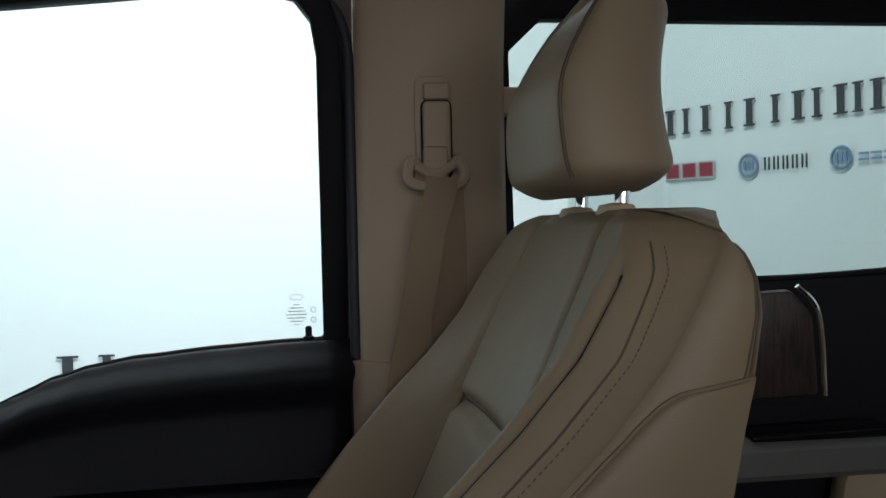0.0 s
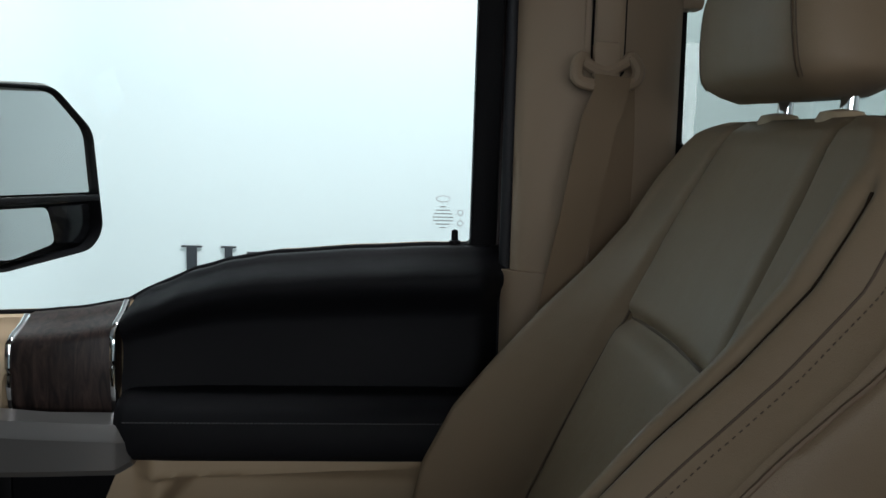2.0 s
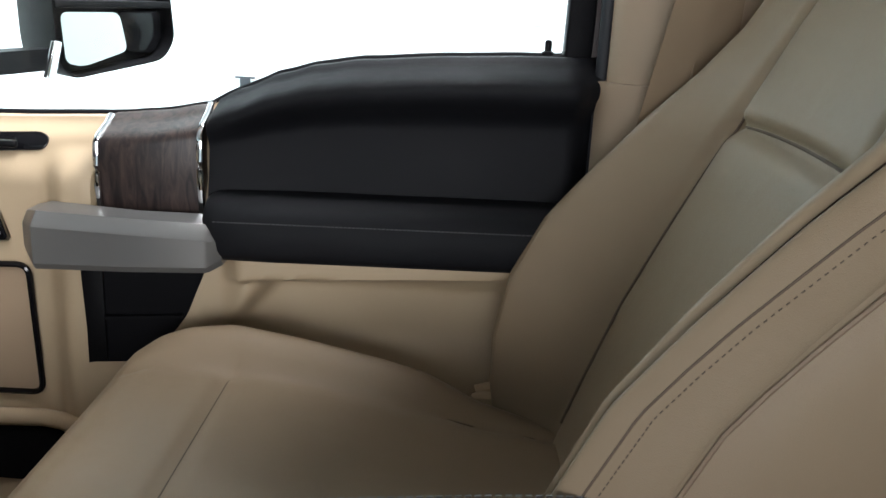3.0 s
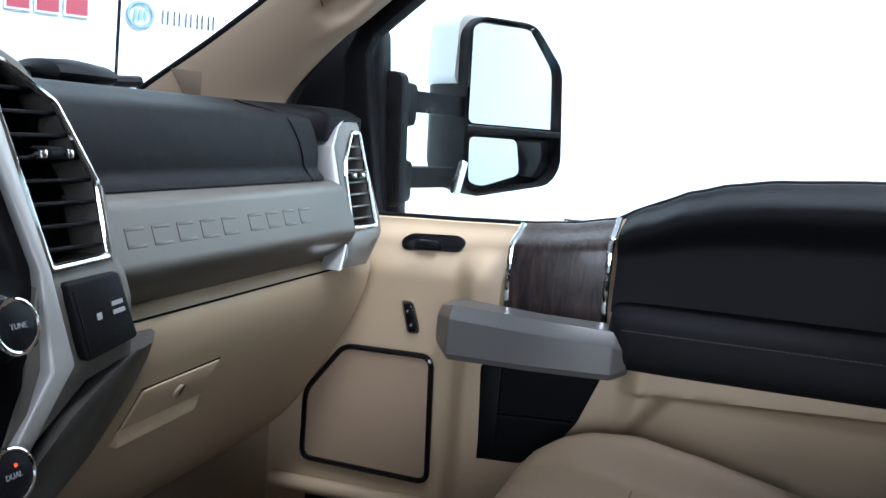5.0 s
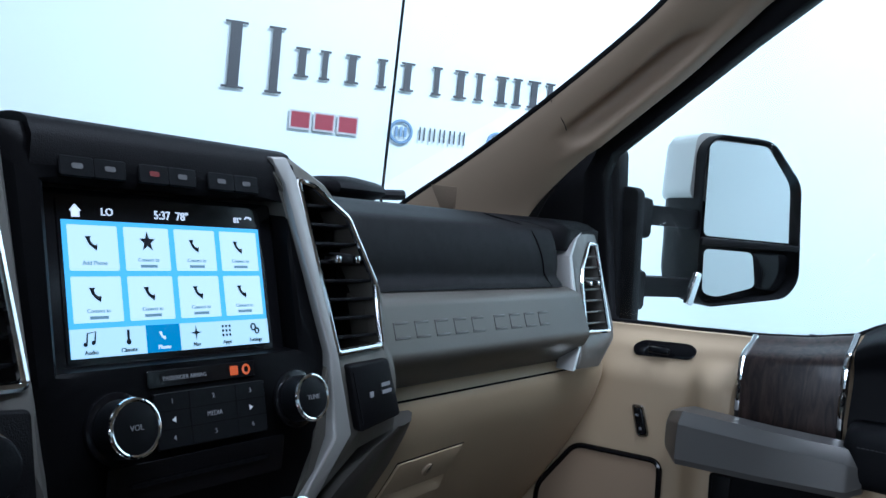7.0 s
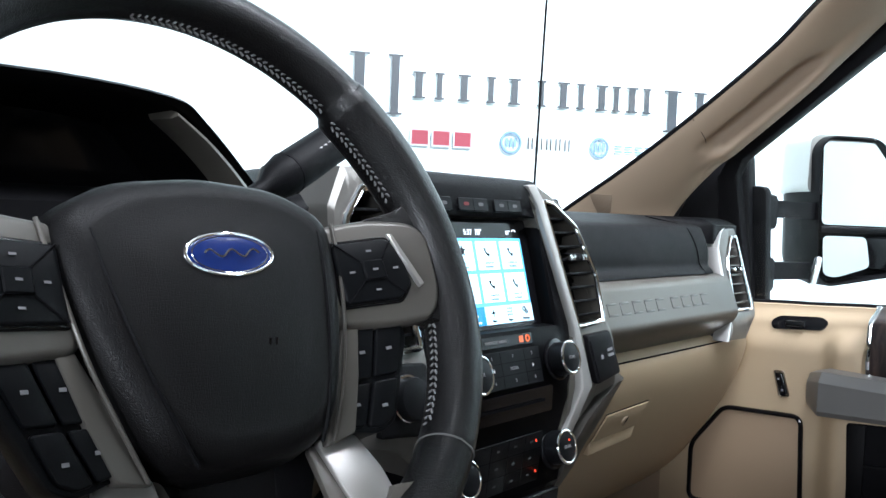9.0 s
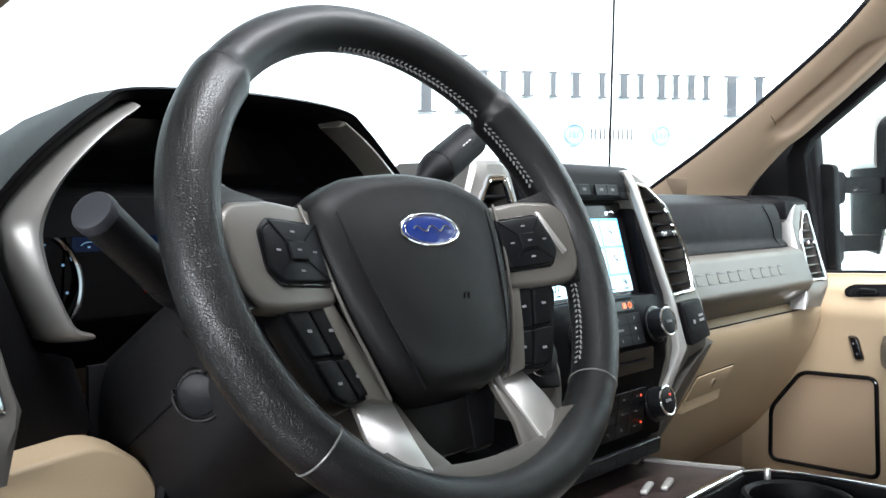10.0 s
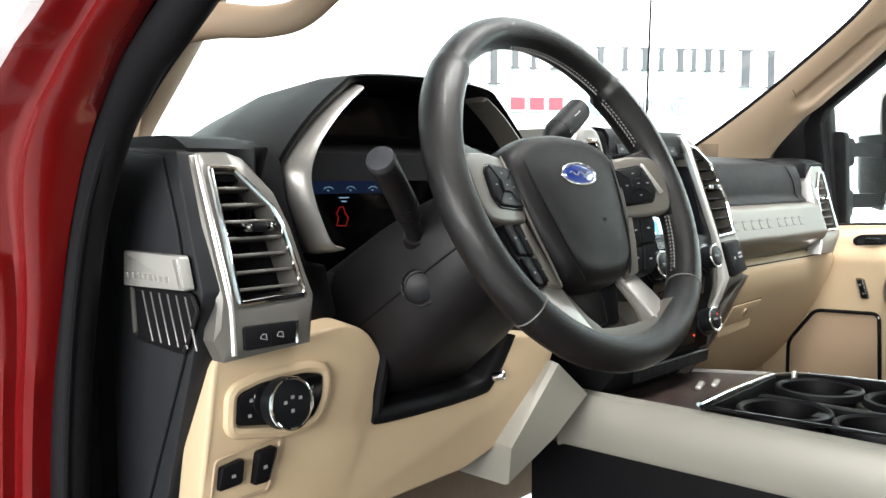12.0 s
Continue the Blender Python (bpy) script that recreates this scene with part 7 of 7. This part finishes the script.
for s in (1, -1):
    ln = []
    for k in range(2, 27):
        r = hr[k]
        ln.append(r[4 if s > 0 else 16] + V((0, 0.001, 0)))
    part("seam", sweep(ln, 0.0007, 6), SEAM, head)
    part("seam", sweep([p + V((s * 0.005, -0.0012, 0)) for p in ln], 0.0006, 6), SEAM, head)
for s in (1, -1):
    part("post", sweep([V((SX + s * 0.062, -1.012, 1.60)), V((SX + s * 0.062, -1.018, 1.70))], 0.0068, 14), CHROME, seat, "chrome headrest post")
    part("post_collar", loft([[V((SX + s * 0.062 + 0.026 * k * math.cos(b), -1.010 + 0.019 * k * math.sin(b), z)) for b in [2 * math.pi * j / 24 for j in range(24)]] for k, z in ((1.1, 1.632), (0.92, 1.648), (0.78, 1.653), (0.3, 1.655))]), TAN, seat)

# ---- centre console ----
con = thing("centre_console", "silver and wood centre console with cup holders", "console")
ct = lambda y: 1.190
for s in (-1, 1):
    rings = []
    for y in (0.05, 0.04, -0.02, -0.08, -0.14, -0.20, -0.30, -0.45, -0.7, -0.95):
        z = ct(y) - (0.004 if y > 0.045 else 0)
        low = 0.022 if s > 0 else 0.0
        inn = 0.018 if s > 0 else 0.0
        rings.append([V((s * (0.150 + inn), y, z - 0.003 - low)), V((s * (0.156 + inn), y, z - low)), V((s * (0.167 + 0.5 * inn), y, z - 0.004 - low)), V((s * (0.172 + 0.3 * inn), y, z - 0.014 - low)), V((s * 0.182, y, z - 0.070)), V((s * 0.179, y, z - 0.076)), V((s * 0.145, y, z - 0.074)), V((s * 0.145, y, z - 0.014 - low))])
    part("side_rail", loft(rings), RAIL, con, "satin silver side rail", sharp=40)
    part("side_panel", slab([V((s * 0.176, y, z)) for y, z in ((0.10, 1.114), (-0.95, 1.114), (-0.95, 0.78), (0.10, 0.78))], (-s * 0.03, 0, 0), 0.004), BLACK, con, "black lower side")
wood_z = lambda y: 1.166 - 0.10 * y
wt = [(-0.150, 0.045), (0.160, 0.045), (0.160, -0.125), (-0.152, -0.148)]
part("wood_top", slab([V((x, y, wood_z(y) - 0.008)) for x, y in wt], (0, 0, 0.008), 0.002), WOOD, con, "dark brown wood console top")
part("wood_edge", slab([V((x, y, wood_z(y) - 0.004)) for x, y in ((0.158, 0.045), (0.164, 0.045), (0.164, -0.118), (0.158, -0.112))], (0, 0, 0.0085), 0.002), SILVER_DULL, con, "thin silver edge of the wood")
for x, y in ((0.026, -0.060), (0.052, -0.072)):
    part("tray_latch", box((x, y, wood_z(y) + 0.004), (0.009, 0.040, 0.006), 0.0025, Matrix.Rotation(radians(-72), 4, "Z")), SILVER_DULL, con, "small silver latch")
part("bright_strip", sweep(smooth_line([(-0.155, -0.149, 1.197), (-0.06, -0.141, 1.195), (0.05, -0.133, 1.191), (0.122, -0.128, 1.187)], 5), 0.0048, 12, flat=0.7), CHROME, con, "bright front strip of the cup holder tray")
part("bright_strip", sweep(smooth_line([(0.122, -0.128, 1.187), (0.150, -0.17, 1.190), (0.160, -0.28, 1.192), (0.162, -0.42, 1.196)], 5), 0.0022, 8, flat=0.8), CHROME, con)
part("tray_lip", sweep(smooth_line([(-0.155, -0.149, 1.195), (-0.150, -0.28, 1.197), (-0.150, -0.42, 1.199)], 5), 0.003, 8, flat=0.8), BLACK_GLOSS, con)
part("tray_side", slab([V((0.122, -0.130, 1.185)), V((0.150, -0.17, 1.188)), V((0.160, -0.28, 1.190)), V((0.162, -0.42, 1.193)), V((0.166, -0.42, 1.13)), V((0.164, -0.17, 1.13)), V((0.150, -0.125, 1.13))], (0.012, 0, 0), 0.002), BLACK, con)
part("tray_floor", box((0, -0.30, 1.135), (0.31, 0.36, 0.02), 0.004), BLACK, con, "black cup holder tray")
part("tray_front", slab([V((-0.155, -0.148, 1.13)), V((0.15, -0.125, 1.13)), V((0.12, -0.128, 1.186)), V((-0.155, -0.149, 1.194))], (0, -0.008, 0), 0.002), BLACK, con)
for x, y in ((-0.075, -0.225), (0.075, -0.215), (-0.075, -0.345), (0.075, -0.335)):
    rr = []
    for k, z in ((0.060, 1.180), (0.058, 1.189), (0.054, 1.1905), (0.050, 1.187), (0.046, 1.150), (0.043, 1.146)):
        rr.append([V((x + k * math.cos(b), y + k * math.sin(b), z)) for b in [2 * math.pi * j / 36 for j in range(36)]])
    part("cup_holder", loft(rr, True, False), BLACK, con, "black round cup holder")
    part("cup_finger", box((x, y - 0.045, 1.184), (0.026, 0.018, 0.012), 0.003), BLACK, con)
part("tray_divider", box((0.0, -0.26, 1.165), (0.02, 0.2, 0.04), 0.006), BLACK, con)
part("phone_pin", disc((0.140, -0.155, 1.180), (0, 0, 1), 0.004, 0.013, 14, 0.002), SILVER, con)

# armrest lid, padded black leather with a stitched edge
lid_o = rounded([(-0.175, -0.41), (0.150, -0.415), (0.182, -0.45), (0.215, -0.68), (0.215, -0.95), (-0.215, -0.95), (-0.215, -0.68)], 0.04, 6)
rings = []
for k, z in ((0.96, 1.20), (1.0, 1.215), (1.0, 1.245), (0.985, 1.258), (0.94, 1.264), (0.7, 1.267), (0.3, 1.268)):
    rings.append([V((p.x * k, -0.68 + (p.y + 0.68) * k, z)) for p in lid_o])
lid = part("armrest_lid", loft(rings), BLACK_SOFT, con, "black padded leather armrest lid", sharp=60)
bm = bmesh.new()
pts = [V((p.x * 0.965, -0.68 + (p.y + 0.68) * 0.965, 1.2625)) for p in lid_o]
tot = []
for a, b in zip(pts, pts[1:] + pts[:1]):
    L = (b - a).length
    m = max(1, int(L / 0.006))
    for i in range(m):
        tot.append((a.lerp(b, (i + 0.5) / m), (b - a).normalized()))
for p, d in tot:
    bmesh.ops.create_cube(bm, size=1, matrix=Matrix.Translation(p) @ d.to_track_quat("X", "Z").to_matrix().to_4x4() @ Matrix.Diagonal((0.0042, 0.0012, 0.0012, 1)))
tagged(part("stitching", bm, THREAD, lid), kind="stuff")
part("console_back", box((0, -0.7, 1.17), (0.33, 0.5, 0.07), 0.01), BLACK, con)

# silver leg beside the driver's footwell
rings = []
for q in range(13):
    f = q / 12
    c0 = V((-0.256, 0.0, 1.247)).lerp(V((-0.349, 0.0, 1.157)), f)
    c1 = V((-0.178, 0.0, 1.188)).lerp(V((-0.257, 0.0, 1.144)), min(1, f * 2)) if f < 0.5 else V((-0.257, 0.0, 1.144)).lerp(V((-0.355, 0.0, 1.109)), f * 2 - 1)
    rings.append([c0 + V((0.004, 0.10, 0)), c0 + V((0, 0.006, 0)), c0.lerp(c1, 0.06), c0.lerp(c1, 0.94), c1 + V((0, 0.006, 0)), c1 + V((0.004, 0.10, 0))])
part("stack_leg", loft(rings), RAIL, con, "silver leg of the console", sharp=40)

# ---- driver's door opening ----
tagged(part("door_seal", merge(sweep(smooth_line([(-0.844, 0.122, 0.85), (-0.842, 0.117, 1.2), (-0.836, 0.094, 1.40), (-0.836, 0.047, 1.50), (-0.842, -0.025, 1.565), (-0.84, -0.095, 1.61), (-0.82, -0.26, 1.76), (-0.80, -0.42, 1.90)], 6), 0.017, 12, up=(1, 0, 0)), sweep(smooth_line([(-0.855, 0.106, 0.85), (-0.853, 0.101, 1.2), (-0.847, 0.078, 1.40), (-0.845, 0.032, 1.50), (-0.850, -0.040, 1.565), (-0.848, -0.11, 1.61), (-0.828, -0.275, 1.76), (-0.808, -0.435, 1.90)], 6), 0.0035, 8, up=(1, 0, 0)), sweep(smooth_line([(-0.83, 0.145, 0.85), (-0.828, 0.14, 1.2), (-0.81, 0.125, 1.40), (-0.81, 0.09, 1.50), (-0.805, 0.03, 1.565), (-0.80, -0.06, 1.63), (-0.785, -0.24, 1.77), (-0.77, -0.40, 1.90)], 6), 0.012, 8, up=(1, 0, 0))), RUBBER), "black rubber seal round the open driver's door", "door seal", kind="structure")
tagged(part("jamb_trim", surface(lambda u, v: (-0.755 - 0.085 * u, 0.172 - 0.030 * u, 0.85 + 0.66 * v), 6, 20, (0.0, 0.03, 0)), BLACK), "black inner jamb trim beside the dashboard", "trim", kind="structure")
rows = [((-0.860, 0.122, 0.80), (-0.900, 0.146, 0.80)), ((-0.858, 0.117, 1.2), (-0.898, 0.141, 1.2)), ((-0.853, 0.094, 1.38), (-0.902, 0.118, 1.38)), ((-0.853, 0.050, 1.49), (-0.935, 0.078, 1.50)), ((-0.86, -0.02, 1.56), (-0.928, 0.0, 1.57)), ((-0.858, -0.08, 1.61), (-0.920, -0.063, 1.615)), ((-0.838, -0.25, 1.76), (-0.895, -0.22, 1.77)), ((-0.81, -0.43, 1.91), (-0.86, -0.40, 1.92))]
ii, oo = smooth_line([r[0] for r in rows], 6), smooth_line([r[1] for r in rows], 6)
rings = []
for a, b in zip(ii, oo):
    n = V((-0.6, -0.8, 0))
    rings.append([a + V((0.02, 0.03, 0)), a, a.lerp(b, 0.12) + n * 0.004, a.lerp(b, 0.28) + n * 0.011, a.lerp(b, 0.45) + n * 0.009, a.lerp(b, 0.55) - n * 0.002, a.lerp(b, 0.66) - n * 0.005, a.lerp(b, 0.82) + n * 0.002, b, b + V((0.01, 0.06, 0))])
tagged(part("door_jamb", loft(rings), RED, None, "", 50), "red painted front jamb of the open driver's door", "door jamb", kind="structure")
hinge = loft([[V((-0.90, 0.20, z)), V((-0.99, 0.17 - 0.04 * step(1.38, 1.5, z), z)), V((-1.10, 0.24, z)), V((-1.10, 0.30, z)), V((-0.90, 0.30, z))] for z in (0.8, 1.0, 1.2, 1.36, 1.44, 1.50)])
# the shadow behind the open door is put into this near-black red
tagged(part("hinge_pillar", hinge, RED_SHADED, None, "", 40), "hinge pillar behind the open driver's door, shade in its colour", "pillar", kind="structure")
for z in (1.02, 1.36):
    tagged(part("door_hinge", merge(box((-0.965, 0.155, z), (0.075, 0.05, 0.075), 0.008), disc((-0.995, 0.150, z - 0.05), (0, 0, 1), 0.014, 0.10, 16, 0.003)), RED), "red painted steel door hinge on the pillar", "door hinge", kind="structure")
tagged(part("sill_panel", box((-0.86, -0.5, 0.78), (0.16, 1.1, 0.08), 0.02), RED), "red painted door sill", "door sill", kind="structure")

# ---- outside: aerial and wiper behind the windscreen ----
an = thing("antenna", "thin black aerial on the front wing", "antenna")
part("mast", sweep([V((0.86, 0.52, 1.30)), V((0.865, 0.50, 2.2)), V((0.87, 0.49, 2.35))], 0.0028, 8), RUBBER, an)
part("mast_base", disc((0.86, 0.52, 1.27), (0, 0, 1), 0.02, 0.04, 16, 0.008, 0.012), BLACK, an)
wi = thing("wiper", "black windscreen wiper arm on the cowl", "wiper")
part("wiper_cover", loft([[V((0.66 + dx, 0.43 + 0.05 * k * math.cos(b), 1.540 + 0.020 * k * math.sin(b))) for b in [2 * math.pi * j / 16 for j in range(16)]] for dx, k in ((-0.07, 0.2), (-0.055, 0.8), (0.0, 1.0), (0.055, 0.8), (0.07, 0.2))]), BLACK, wi)
part("wiper_arm", sweep([V((0.6, 0.47, 1.527)), V((0.72, 0.44, 1.535)), V((0.80, 0.42, 1.54))], 0.009, 8), BLACK, wi)
wing = surface(lambda u, v: (-0.90 + 1.8 * u, 0.58 + 1.1 * v, 1.36 - 0.10 * v + 0.06 * math.sin(math.pi * u)), 16, 10, (0, 0, -0.03))
tagged(part("bonnet", wing, RED), "red painted bonnet in front of the windscreen", "bonnet", kind="structure")
